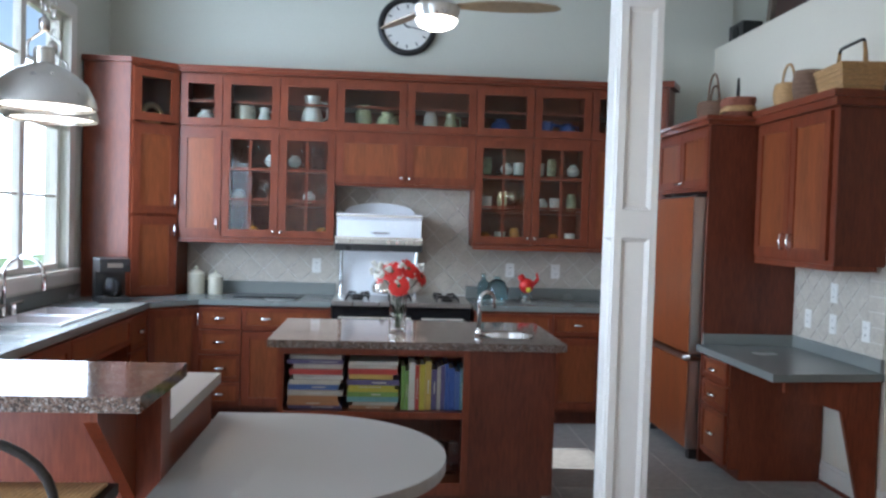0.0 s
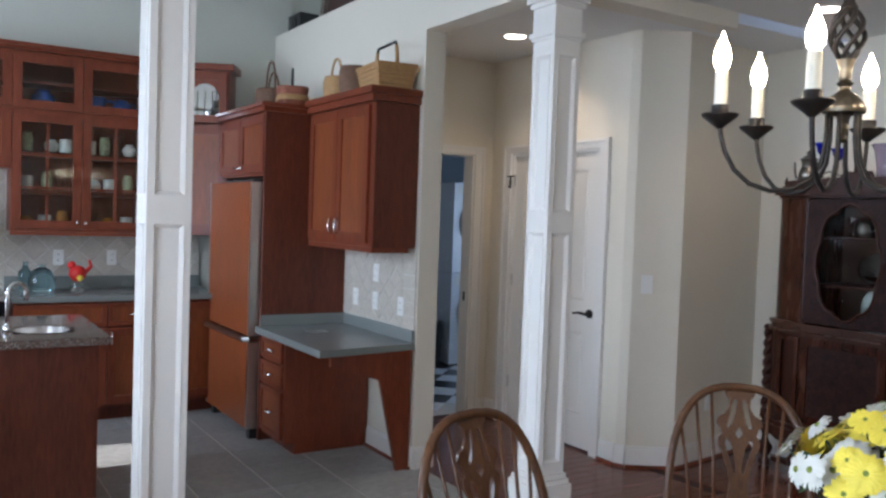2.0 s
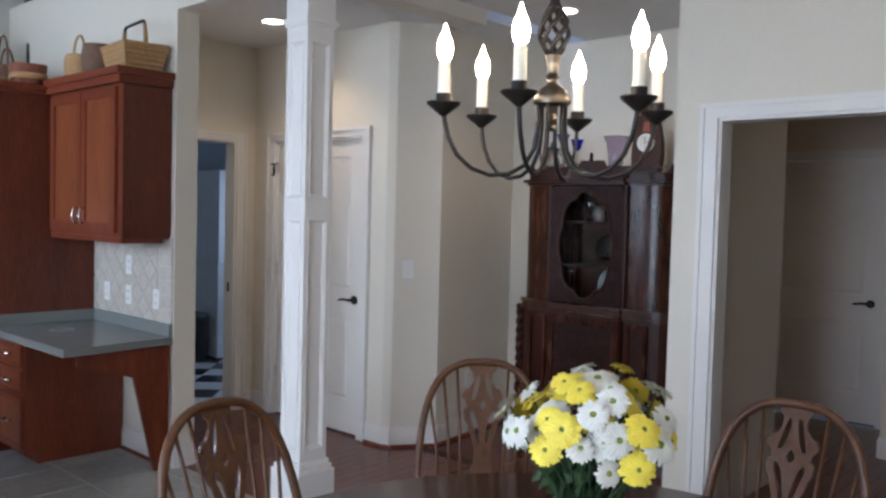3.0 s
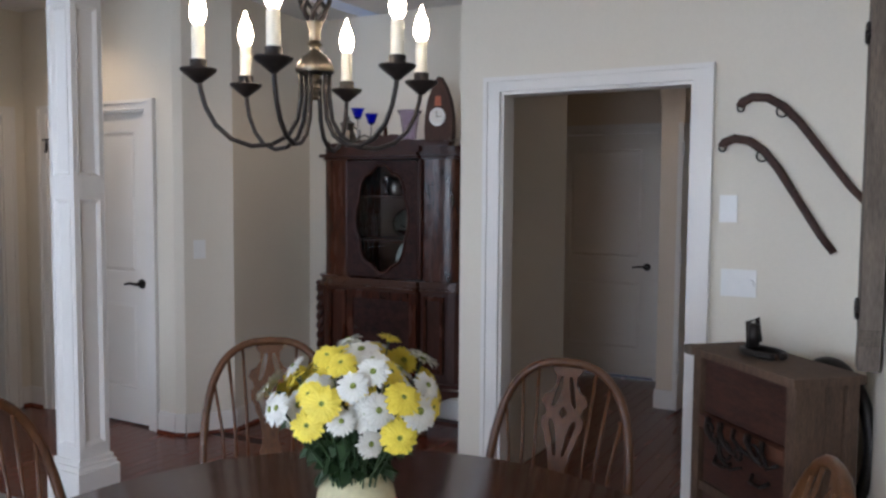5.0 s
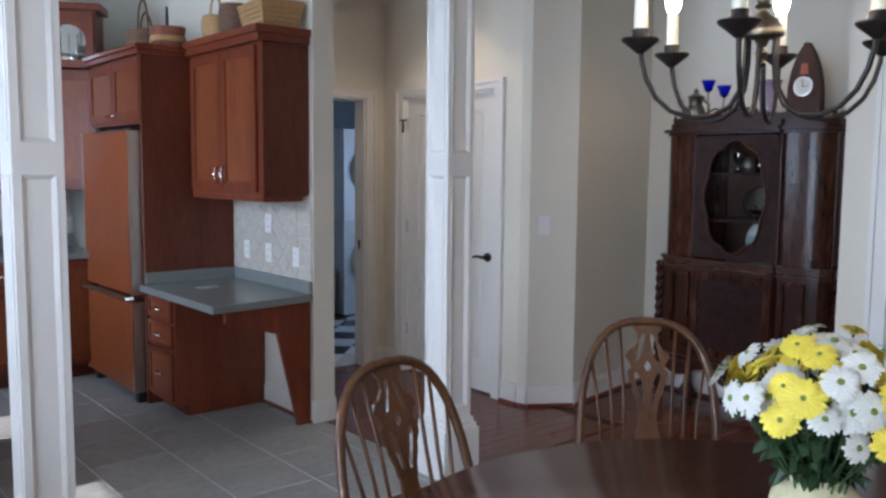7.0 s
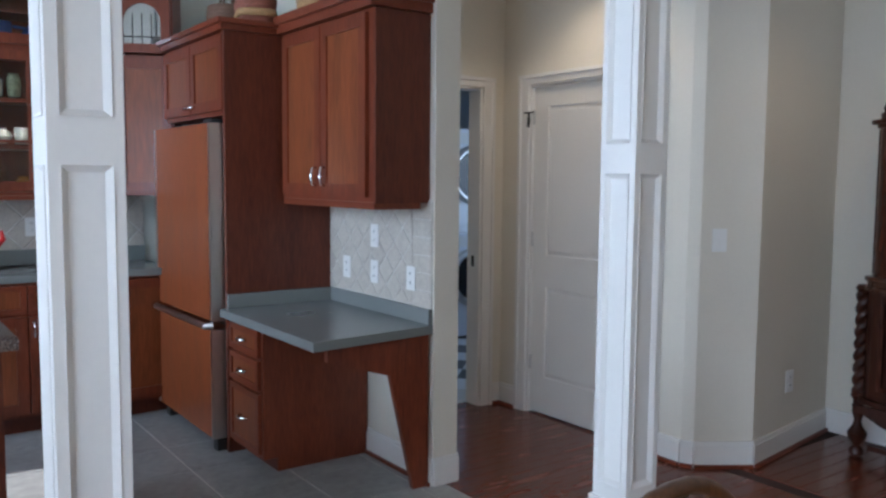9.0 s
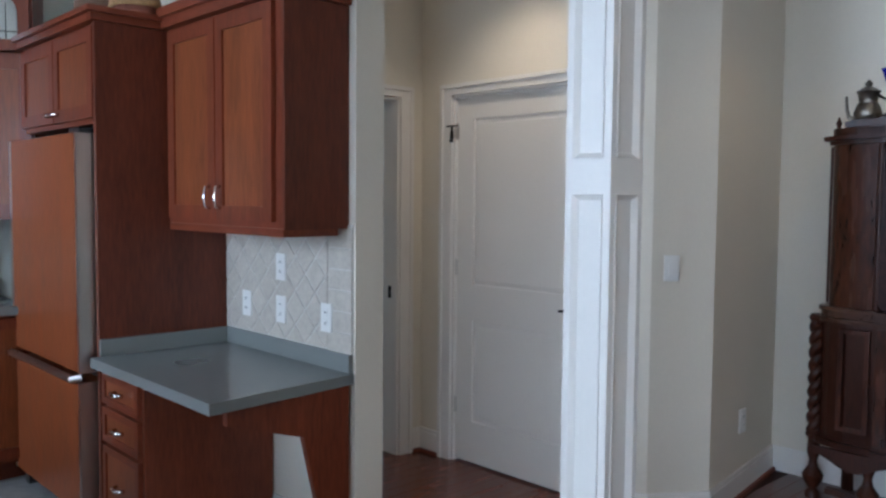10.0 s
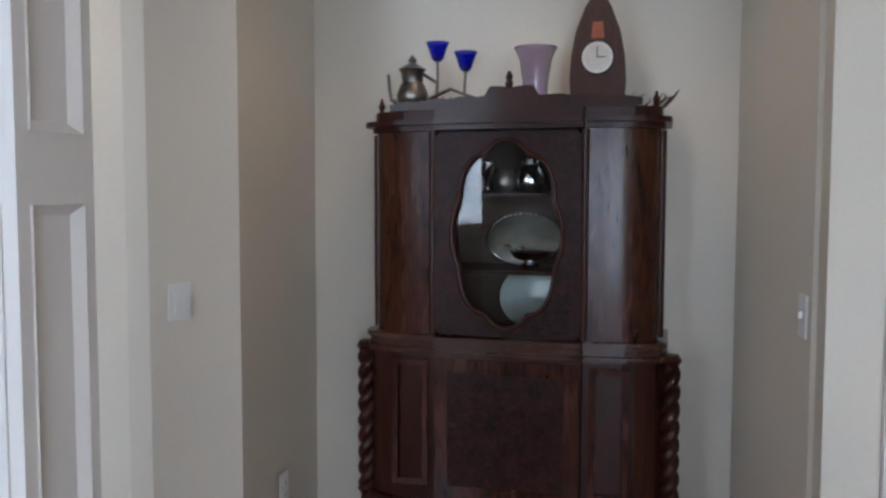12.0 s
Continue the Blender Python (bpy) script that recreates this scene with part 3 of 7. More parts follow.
def cabinet(name, m, w, d, z0, z1, fronts, label, group="", solid=((None, None),), wood=None):
    """A cabinet unit; local -y is its face. solid: height ranges that are closed; the rest is a hollow case behind glass."""
    wood = wood or CHERRY
    ob = thing(name, m, label, "cabinet", group)
    zs = sorted({z0, z1, *[z for s in solid if s for z in s if z is not None]})
    for a, b in zip(zs, zs[1:]):
        if any(s and (s[0] is None or (s[0] <= a and s[1] >= b)) for s in solid):
            part("body", boxes((0, w, 0, d, a, b)), wood, ob)
        else:
            t = 0.02
            part("side", boxes((0, t, 0, d, a, b)), wood, ob)
            part("side", boxes((w - t, w, 0, d, a, b)), wood, ob)
            part("back", boxes((t, w - t, d - 0.01, d, a, b)), wood, ob)
            part("bottom", boxes((t, w - t, 0, d - 0.01, a, a + t)), wood, ob)
            part("top", boxes((t, w - t, 0, d - 0.01, b - t, b)), wood, ob)
            n = max(0, round((b - a) / 0.27) - 1)
            for k in range(n):
                zz = a + (b - a) * (k + 1) / (n + 1)
                part("shelf", boxes((t, w - t, 0.03, d - 0.01, zz - 0.009, zz + 0.009)), wood, ob)
    for f in fronts:
        front(ob, *f)
    return ob


UP = "upper kitchen cabinets"
UY, UZ, UM, UT = 6.59, 1.36, 2.185, 2.60


def upper(x0, x1, low, cols, label, zb=UZ):
    w = x1 - x0
    fr, c = [], w / cols
    for k in range(cols):
        a, b = k * c, (k + 1) * c
        inner = b - 0.03 if (k == 0 and cols > 1) or cols == 1 else a + 0.03
        fr.append((low, a, b, zb, UM - 0.015, inner, zb + (0.05 if cols > 1 else 0.10), "knob" if cols > 1 else "bar"))
        fr.append(("glass", a, b, UM + 0.015, UT - 0.02))
    solid = [(UM - 0.0001, UM)] if low == "mull" else [(zb, UM)]
    return cabinet("upper_cabinet", pose(x0, UY, 0), w, 0.33, zb - 0.02, UT, fr, label, UP, solid=[(zb - 0.02, UM)] if low != "mull" else [None])


upper(-1.31, -0.99, "door", 1, "cherry wall cabinet with a glass top door")
for x0, x1 in ((-0.99, -0.13), (0.95, 1.86)):
    ob = cabinet("upper_cabinet", pose(x0, UY, 0), x1 - x0, 0.33, UZ - 0.02, UT,
                 [(k, a, b, z0, z1, h, UZ + 0.05, "knob") if k == "mull" else (k, a, b, z0, z1)
                  for a, b, h in ((0, (x1 - x0) / 2, (x1 - x0) / 2 - 0.03), ((x1 - x0) / 2, x1 - x0, (x1 - x0) / 2 + 0.03))
                  for k, z0, z1 in (("mull", UZ, UM - 0.015), ("glass", UM + 0.015, UT - 0.02))],
                 "cherry wall cabinet with divided glass doors full of china", UP, solid=[None, (UM - 0.02, UM)])
upper(-0.13, 0.95, "door", 2, "short cherry wall cabinet over the range", 1.80)
upper(1.86, 2.10, "door", 1, "narrow cherry wall cabinet beside the corner")
part_crown = boxes((-1.31, 2.10, 6.545, 6.92, 2.602, 2.625), (-1.33, 2.12, 6.525, 6.92, 2.625, 2.65))
single("crown_moulding", part_crown, CHERRY_H, pose(0, 0, 0), "cherry crown moulding along the wall cabinets", "moulding", bev=0.003)
for x0, x1 in ((-1.31, -0.13), (0.95, 2.10)):
    single("light_rail", boxes((x0, x1, 6.585, 6.61, 1.315, 1.338)), CHERRY_H, pose(0, 0, 0), "cherry light rail under the wall cabinets", "moulding", "light rails")

# corner cabinets
ob = thing("corner_cabinet", pose(-1.60, 6.32, 0, 0, 0, math.degrees(math.atan2(0.25, 0.29))), "tall cherry corner cabinet with a glass top door", "cabinet")
a = math.atan2(0.25, 0.29)
inv = Matrix.Rotation(-a, 4, "Z") @ Matrix.Translation((1.60, -6.32, 0))


def loc(pts):
    return [tuple((inv @ Vector((x, y, 0)))[:2]) for x, y in pts]


for nm, pts, z0, z1 in (("body", [(-1.93, 6.32), (-1.60, 6.32), (-1.31, 6.57), (-1.31, 6.91), (-1.93, 6.91)], 0.905, 2.19), ("side", [(-1.93, 6.32), (-1.60, 6.32), (-1.57, 6.345), (-1.90, 6.345)], 2.19, 2.59),
                        ("back", [(-1.90, 6.88), (-1.34, 6.88), (-1.31, 6.91), (-1.93, 6.91)], 2.19, 2.59), ("side", [(-1.93, 6.345), (-1.90, 6.345), (-1.90, 6.88), (-1.93, 6.91)], 2.19, 2.59),
                        ("side", [(-1.34, 6.545), (-1.31, 6.57), (-1.31, 6.91), (-1.34, 6.88)], 2.19, 2.59), ("top", [(-1.93, 6.32), (-1.60, 6.32), (-1.31, 6.57), (-1.31, 6.91), (-1.93, 6.91)], 2.59, 2.61)):
    bm = bmesh.new()
    prism(bm, loc(pts), z0, z1)
    part(nm, bm, CHERRY, ob)
bm = bmesh.new()
prism(bm, loc([(-1.94, 6.30), (-1.59, 6.30), (-1.28, 6.555), (-1.28, 6.91), (-1.94, 6.91)]), 2.612, 2.65)
part("crown", bm, CHERRY_H, ob, bev=0.004)
L = math.hypot(0.29, 0.25)
front(ob, "door", 0.015, L - 0.015, 0.92, 1.50, L - 0.045, 1.40)
front(ob, "door", 0.015, L - 0.015, 1.52, 2.17, L - 0.045, 1.62)
front(ob, "glass", 0.015, L - 0.015, 2.20, 2.585)
ob = thing("corner_cabinet", pose(2.10, 6.575, 0, 0, 0, -29), "cherry corner wall cabinet with an arched leaded glass top door", "cabinet")
for nm, row in (("body", (0, 0.36, 0.0, 0.25, 1.34, 2.19)), ("side", (0, 0.02, 0.0, 0.25, 2.19, 2.60)), ("side", (0.34, 0.36, 0.0, 0.25, 2.19, 2.60)), ("back", (0.02, 0.34, 0.24, 0.25, 2.19, 2.60)), ("top", (0.02, 0.34, 0.0, 0.24, 2.58, 2.60))):
    part(nm, boxes(row), CHERRY, ob)
front(ob, "door", 0.01, 0.35, 1.36, 2.17, 0.045, 1.46, wood=CHERRY_GLOSS)
bm = bmesh.new()
frame_bars(bm, 0.0135, 0.3465, 2.2035, 2.5815, -0.021, -0.001, 0.055)
n = 16
arch_pts = [(0.18 - 0.112 * math.cos(math.pi * k / n), 2.385 + 0.115 * math.sin(math.pi * k / n)) for k in range(n + 1)]
for (xa, za), (xb, zb) in zip(arch_pts, arch_pts[1:]):
    v = [[bm.verts.new((x, y, z)) for x, z in ((xa, za), (xb, zb), (xb, 2.5265), (xa, 2.5265))] for y in (-0.016, -0.006)]
    bm.faces.new(v[0])
    bm.faces.new(v[1][::-1])
    bm.faces.new((v[0][0], v[1][0], v[1][1], v[0][1]))
door = part("door", bm, CHERRY_GLOSS, ob, "cherry door with an arched light")
part("pane", boxes((0.0685, 0.2915, -0.0055, -0.0015, 2.2585, 2.5265)), LEADED, door, "silvery leaded glass pane")
for x in (0.125, 0.18, 0.235):
    part("lead_bar", boxes((x - 0.0025, x + 0.0025, -0.0085, -0.006, 2.2585, 2.44)), IRON, door)
part("lead_bar", boxes((0.0685, 0.2915, -0.0092, -0.0087, 2.298, 2.303)), IRON, door)
part("crown", boxes((-0.02, 0.40, -0.045, 0.25, 2.602, 2.65)), CHERRY_H, ob, bev=0.004)

# lower cabinets on the back wall
BASE = "base kitchen cabinets"


def base(x0, x1, fronts, label):
    w = x1 - x0
    ob = cabinet("base_cabinet", pose(x0, 6.33, 0), w, 0.59, 0.10, 0.865, fronts(w), label, BASE)
    part("toe_kick", boxes((0, w, 0.06, 0.5, 0.0, 0.10)), CHERRY_SHADED, ob)
    return ob


base(-1.09, -0.77, lambda w: [("drawer", 0, w, a, b, w / 2, (a + b) / 2, "cup") for a, b in ((0.12, 0.30), (0.30, 0.50), (0.50, 0.685), (0.685, 0.85))],
     "cherry base cabinet with four drawers")
base(-0.77, -0.12, lambda w: [("drawer", 0, w, 0.685, 0.85, w * 0.27, 0.77, "cup"), ("door", 0, w / 2, 0.12, 0.675, w / 2 - 0.03, 0.60), ("door", w / 2, w, 0.12, 0.675, w / 2 + 0.03, 0.60)],
     "cherry base cabinet with a wide drawer over doors")
base(0.95, 1.55, lambda w: [("drawer", 0, w, 0.685, 0.85, w / 2, 0.77, "cup"), ("door", 0, w / 2, 0.12, 0.675, w / 2 - 0.03, 0.60), ("door", w / 2, w, 0.12, 0.675, w / 2 + 0.03, 0.60)],
     "cherry base cabinet with a drawer over two doors")
base(1.55, 1.95, lambda w: [("drawer", 0, w, 0.685, 0.85, w / 2, 0.77, "cup"), ("door", 0, w, 0.12, 0.675, 0.03, 0.60)],
     "cherry base cabinet with a drawer over one door")
ob = cabinet("base_cabinet", pose(1.95, 6.33, 0, 0, 0, 4), 0.42, 0.56, 0.10, 0.865, [("door", 0, 0.42, 0.12, 0.85, 0.035, 0.78)], "cherry corner base cabinet with a plain door", BASE)
part("toe_kick", boxes((0, 0.42, 0.06, 0.5, 0.0, 0.10)), CHERRY_SHADED, ob)

# diagonal corner and the sink run along the west wall
L = math.hypot(0.29, 0.31)
ob = cabinet("base_cabinet", pose(-1.38, 6.02, 0, 0, 0, math.degrees(math.atan2(0.31, 0.29))), L, 0.30, 0.10, 0.865, [("door", 0.0, L, 0.12, 0.85, L - 0.035, 0.76)], "cherry corner base cabinet set at an angle", BASE)
part("toe_kick", boxes((0.0, L, 0.06, 0.28, 0.0, 0.10)), CHERRY_SHADED, ob)
ob = cabinet("base_cabinet", pose(-1.38, 5.62, 0, 0, 0, 90), 0.40, 0.55, 0.10, 0.865, [("drawer", 0, 0.40, a, b, 0.2, (a + b) / 2, "cup") for a, b in ((0.12, 0.38), (0.38, 0.61), (0.61, 0.85))], "cherry base cabinet with three drawers", BASE)
ob = cabinet("sink_cabinet", pose(-1.38, 4.60, 0, 0, 0, 90), 1.02, 0.55, 0.66, 0.865, [("drawer", 0, 1.02, 0.67, 0.85)], "cherry sink apron over an open knee space")
part("back_panel", boxes((0, 1.02, 0.42, 0.44, 0.0, 0.66)), CHERRY_SHADED, ob)
ob = cabinet("base_cabinet", pose(-1.38, 3.46, 0, 0, 0, 90), 1.14, 0.55, 0.10, 0.865, [("door", 0, 0.57, 0.12, 0.85, 0.53, 0.76), ("door", 0.57, 1.14, 0.12, 0.85, 0.61, 0.76)], "cherry base cabinet beside the sink", BASE)

# worktops of grey solid surface
bm = bmesh.new()
prism(bm, [(-1.94, 3.46), (-1.355, 3.46), (-1.355, 4.66), (-1.94, 4.66)], 0.865, 0.905)
prism(bm, [(-1.94, 5.48), (-1.355, 5.48), (-1.355, 6.01), (-1.08, 6.30), (-0.12, 6.30), (-0.12, 6.915), (-1.94, 6.915)], 0.865, 0.905)
box(bm, -1.94, -1.86, 4.66, 5.48, 0.865, 0.905)
box(bm, -1.43, -1.355, 4.66, 5.48, 0.865, 0.905)
top1 = single("worktop", bm, SOLID, pose(0, 0, 0), "grey solid-surface worktop running round the corner", "worktop", bev=0.004)
part("splashback", boxes((-1.945, -1.925, 3.46, 6.30, 0.907, 1.0), (-1.30, -0.12, 6.895, 6.918, 0.907, 1.0)), SOLID, top1, bev=0.003)
top2 = single("worktop", boxes((0.94, 2.36, 6.30, 6.915, 0.865, 0.905)), SOLID, pose(0, 0, 0), "grey solid-surface worktop beside the range", "worktop", bev=0.004)
part("splashback", boxes((0.94, 2.36, 6.895, 6.918, 0.907, 1.0)), SOLID, top2, bev=0.003)

# sink with gooseneck tap
ob = thing("kitchen_sink", pose(-1.645, 5.07, 0.905), "white double-bowl kitchen sink", "sink")
bm = bmesh.new()
for y0, y1 in ((-0.40, -0.02), (0.02, 0.40)):
    frame_bars(bm, y0, y1, -0.20, 0.20, -0.18, 0.012, 0.02)
bm.transform(Matrix(((0, 0, 1, 0), (1, 0, 0, 0), (0, 1, 0, 0), (0, 0, 0, 1))))
box(bm, -0.19, 0.19, -0.39, -0.03, -0.19, -0.18)
box(bm, -0.19, 0.19, 0.03, 0.39, -0.19, -0.18)
box(bm, -0.20, 0.20, -0.02, 0.02, -0.18, 0.010)
part("bowls", bm, APPL, ob)
ob = thing("kitchen_tap", pose(-1.895, 5.02, 0.905), "chrome gooseneck kitchen tap", "tap")
bm = bmesh.new()
lathe(bm, [(0.028, 0), (0.028, 0.01), (0.018, 0.03), (0.016, 0.06)], 14)
tube(bm, [(0, 0, 0.05), (0, 0, 0.20)] + arc((0.11, 0, 0.24), 0.11, 180, 0, 10) + [(0.22, 0, 0.16)], 0.013, 10)
part("spout", bm, CHROME, ob, smooth="all")
for dy in (-0.12, 0.12):
    bm = bmesh.new()
    lathe(bm, [(0.024, 0), (0.018, 0.03), (0.02, 0.06), (0.012, 0.07)], 12, (0, dy, 0))
    tube(bm, [(0, dy, 0.065), (0.06, dy, 0.08)], 0.008)
    part("lever", bm, CHROME, ob, smooth=True)

# range with a vintage warming shelf
ob = thing("range_cooker", pose(-0.11, 6.27, 0), "black enamel range with chrome trim and warming shelf", "cooker")
part("body", boxes((0, 1.03, 0.03, 0.62, 0.08, 0.88)), ENAMEL, ob, bev=0.006)
part("hob", boxes((-0.005, 1.035, 0.0, 0.63, 0.885, 0.915)), STEEL, ob, "steel hob rim", bev=0.004)
part("oven_door", boxes((0.03, 0.60, 0.005, 0.03, 0.15, 0.78)), ENAMEL, ob, bev=0.005)
part("oven_door", boxes((0.63, 1.0, 0.005, 0.03, 0.15, 0.78)), ENAMEL, ob, bev=0.005)
for x0, x1 in ((0.05, 0.58), (0.66, 0.97)):
    bm = bmesh.new()
    tube(bm, [(x0, 0.005, 0.80), (x0, -0.03, 0.80), (x1, -0.03, 0.80), (x1, 0.005, 0.80)], 0.011)
    part("handle", bm, CHROME, ob, "chrome towel-bar handle", smooth=True)
for x in (0.18, 0.50, 0.86):
    for y in (0.17, 0.44):
        bm = bmesh.new()
        lathe(bm, [(0.045, 0.915), (0.045, 0.93), (0.03, 0.935)], 14, (x, y, 0))
        for k in range(4):
            a = math.pi / 4 + k * math.pi / 2
            tube(bm, [(x + 0.03 * math.cos(a), y + 0.03 * math.sin(a), 0.945), (x + 0.11 * math.cos(a), y + 0.11 * math.sin(a), 0.948), (x + 0.12 * math.cos(a), y + 0.12 * math.sin(a), 0.917)], 0.006, 6)
        part("burner", bm, IRON, ob, "black iron burner grate")
part("backguard", boxes((0.03, 0.64, 0.56, 0.60, 0.915, 1.34)), APPL, ob, "white enamel backguard", bev=0.004)
for x in (0.035, 0.63):
    bm = bmesh.new()
    tube(bm, [(x, 0.53, 0.915), (x, 0.52, 1.1), (x, 0.45, 1.30)], 0.016)
    part("bracket", bm, CHROME, ob, "chrome shelf bracket", smooth=True)
part("warming_shelf", boxes((0.0, 0.66, 0.16, 0.60, 1.34, 1.375)), STEEL, ob, bev=0.005)
# the dark shadow below the steel shelf, built as a black strip
part("shelf_apron", boxes((0.0, 0.66, 0.17, 0.20, 1.285, 1.338)), BLACK, ob, "black strip standing for the shadow under the warming shelf", bev=0.004)
bm = bmesh.new()
pr = [(0.18, 1.38), (0.17, 1.52), (0.21, 1.57), (0.60, 1.57), (0.60, 1.38)]
for x in (0.01, 0.65):
    bm.faces.new([bm.verts.new((x, y, z)) for y, z in pr])
bm.verts.ensure_lookup_table()
for i in range(5):
    bm.faces.new([bm.verts[i], bm.verts[(i + 1) % 5], bm.verts[5 + (i + 1) % 5], bm.verts[5 + i]])
part("warming_cupboard", bm, APPL, ob, "white enamel roll-top warming cupboard", bev=0.006)
part("trim_band", boxes((0.0, 0.66, 0.15, 0.17, 1.545, 1.56), (0.0, 0.66, 0.15, 0.175, 1.376, 1.392)), CHROME, ob, "chrome trim band")
bm = bmesh.new()
tube(bm, [(0.27, 0.165, 1.425), (0.29, 0.135, 1.425), (0.39, 0.135, 1.425), (0.41, 0.165, 1.425)], 0.007)
part("handle", bm, CHROME, ob, smooth=True)
for x in (0.40, 0.47, 0.54):
    bm = bmesh.new()
    tube(bm, [(x, 0.165, 1.355), (x, 0.135, 1.355)], 0.014, 12)
    part("knob", bm, CHROME, ob)
bm = bmesh.new()
pts = [(0.05, 1.575)] + [(0.33 + 0.28 * math.cos(radians(t)), 1.585 + 0.075 * math.sin(radians(t))) for t in range(180, -1, -15)] + [(0.61, 1.575)]
f0, f1 = [bm.verts.new((x, 0.57, z)) for x, z in pts], [bm.verts.new((x, 0.60, z)) for x, z in pts]
bm.faces.new(f0)
bm.faces.new(f1[::-1])
for i in range(len(pts)):
    j = (i + 1) % len(pts)
    bm.faces.new((f0[i], f0[j], f1[j], f1[i]))
part("crest", bm, APPL, ob, "arched white enamel crest")

# island
ob = thing("kitchen_island", pose(-0.27, 4.42, 0), "cherry kitchen island with open bookshelves", "island")
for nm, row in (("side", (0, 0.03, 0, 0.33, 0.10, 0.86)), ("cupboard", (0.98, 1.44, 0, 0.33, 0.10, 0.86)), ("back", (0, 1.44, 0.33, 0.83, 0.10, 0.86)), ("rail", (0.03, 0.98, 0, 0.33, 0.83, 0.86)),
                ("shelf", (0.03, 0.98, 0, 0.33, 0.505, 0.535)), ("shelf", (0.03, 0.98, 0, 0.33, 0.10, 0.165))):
    part(nm, boxes(row), CHERRY_SHADED, ob)
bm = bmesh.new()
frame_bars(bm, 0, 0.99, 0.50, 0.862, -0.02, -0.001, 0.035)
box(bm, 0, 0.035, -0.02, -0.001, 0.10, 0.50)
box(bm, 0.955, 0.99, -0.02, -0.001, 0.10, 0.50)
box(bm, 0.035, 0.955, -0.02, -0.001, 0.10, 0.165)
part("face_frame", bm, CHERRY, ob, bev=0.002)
part("end_panel", boxes((0.99, 1.44, -0.018, -0.001, 0.10, 0.862)), CHERRY_SHADED, ob)
part("toe_kick", boxes((0.04, 1.40, 0.05, 0.78, 0, 0.10)), CHERRY_SHADED, ob)
bm = boxes((-0.05, 1.08, -0.045, 0.875, 0.862, 0.902), (1.36, 1.49, -0.045, 0.875, 0.862, 0.902), (1.08, 1.36, -0.045, 0.16, 0.862, 0.902), (1.08, 1.36, 0.42, 0.875, 0.862, 0.902))
single("island_worktop", bm, GRANITE, pose(-0.27, 4.42, 0), "polished brown granite island worktop", "worktop")
bm = bmesh.new()
lathe(bm, [(0.02, -0.14), (0.10, -0.13), (0.128, -0.05), (0.13, 0.0), (0.15, 0.003)], 24, (0, 0, 0), cap=False)
bar = single("bar_sink", bm, STEEL, pose(0.95, 4.71, 0.902), "round steel bar sink in the island", "sink", smooth=True)
bm = bmesh.new()
lathe(bm, [(0.022, 0), (0.02, 0.02), (0.013, 0.04)], 12)
tube(bm, [(0, 0, 0.03), (0, 0, 0.19)] + arc((0, 0.05, 0.19), 0.05, 180, 0, 8, "yz") + [(0, 0.10, 0.15)], 0.011, 8)
single("bar_tap", bm, CHROME, pose(0.79, 4.66, 0.902, 0, 0, -60), "chrome swan-neck bar tap on the island", "tap", smooth="all")

# peninsula: low worktop, raised granite bar, round-ended table
ob = thing("peninsula", pose(0, 0, 0), "cherry peninsula with a raised bar front", "peninsula")
part("bar_wall", boxes((-1.94, -0.37, 2.58, 2.68, 0.0, 1.03)), CHERRY, ob)
part("base", boxes((-1.36, -0.40, 2.68, 3.43, 0.0, 0.862)), CHERRY, ob)
for x in (-0.475, -1.45):
    bm = bmesh.new()
    f0 = [bm.verts.new((x, y, z)) for y, z in ((2.579, 0.70), (2.579, 1.03), (2.25, 1.03), (2.25, 1.0))]
    f1 = [bm.verts.new((x + 0.035, v.co.y, v.co.z)) for v in f0]
    bm.faces.new(f0)
    bm.faces.new(f1[::-1])
    for i in range(4):
        bm.faces.new((f0[i], f0[(i + 1) % 4], f1[(i + 1) % 4], f1[i]))
    part("bracket", bm, CHERRY, ob)
single("peninsula_worktop", boxes((-1.35, -0.37, 2.685, 3.455, 0.863, 0.903)), TABLE_GREY, pose(0, 0, 0), "pale grey worktop on the peninsula", "worktop", bev=0.006)
single("bar_worktop", boxes((-1.94, -0.33, 2.22, 2.71, 1.031, 1.071)), GRANITE, pose(0, 0, 0), "polished brown granite raised bar top", "worktop", bev=0.006)
ob = thing("breakfast_table", pose(0, 0, 0), "grey laminate table with a rounded end", "table")
bm = bmesh.new()
prism(bm, [(-0.369, 2.34)] + [(-0.08 + 0.56 * math.cos(radians(t)), 2.885 + 0.545 * math.sin(radians(t))) for t in range(-90, 91, 6)] + [(-0.369, 3.43)], 0.712, 0.752)
part("tabletop", bm, TABLE_GREY, ob, bev=0.008)
bm = bmesh.new()
lathe(bm, [(0.24, 0), (0.24, 0.03), (0.05, 0.06), (0.05, 0.712)], 20, (0.05, 2.885, 0))
part("pedestal", bm, IRON, ob)

# fridge wall
ob = thing("fridge_surround", pose(0, 0, 0), "tall cherry end panel beside the fridge", "panel")
part("end_panel", boxes((2.352, 2.968, 5.402, 5.43, 0.0, 2.205)), CHERRY_SHADED, ob)
part("crown", boxes((2.335, 2.968, 5.395, 5.43, 2.207, 2.24), (2.315, 2.968, 5.375, 5.43, 2.24, 2.265)), CHERRY_H, ob, bev=0.003)
ob = cabinet("fridge_top_cabinet", pose(2.372, 6.40, 0, 0, 0, W), 0.965, 0.59, 1.78, 2.205,
             [("door", 0.0, 0.48, 1.80, 2.19, 0.45, 1.84, "cup"), ("door", 0.48, 0.965, 1.80, 2.19, 0.51, 1.84, "cup")], "cherry cabinet over the fridge")
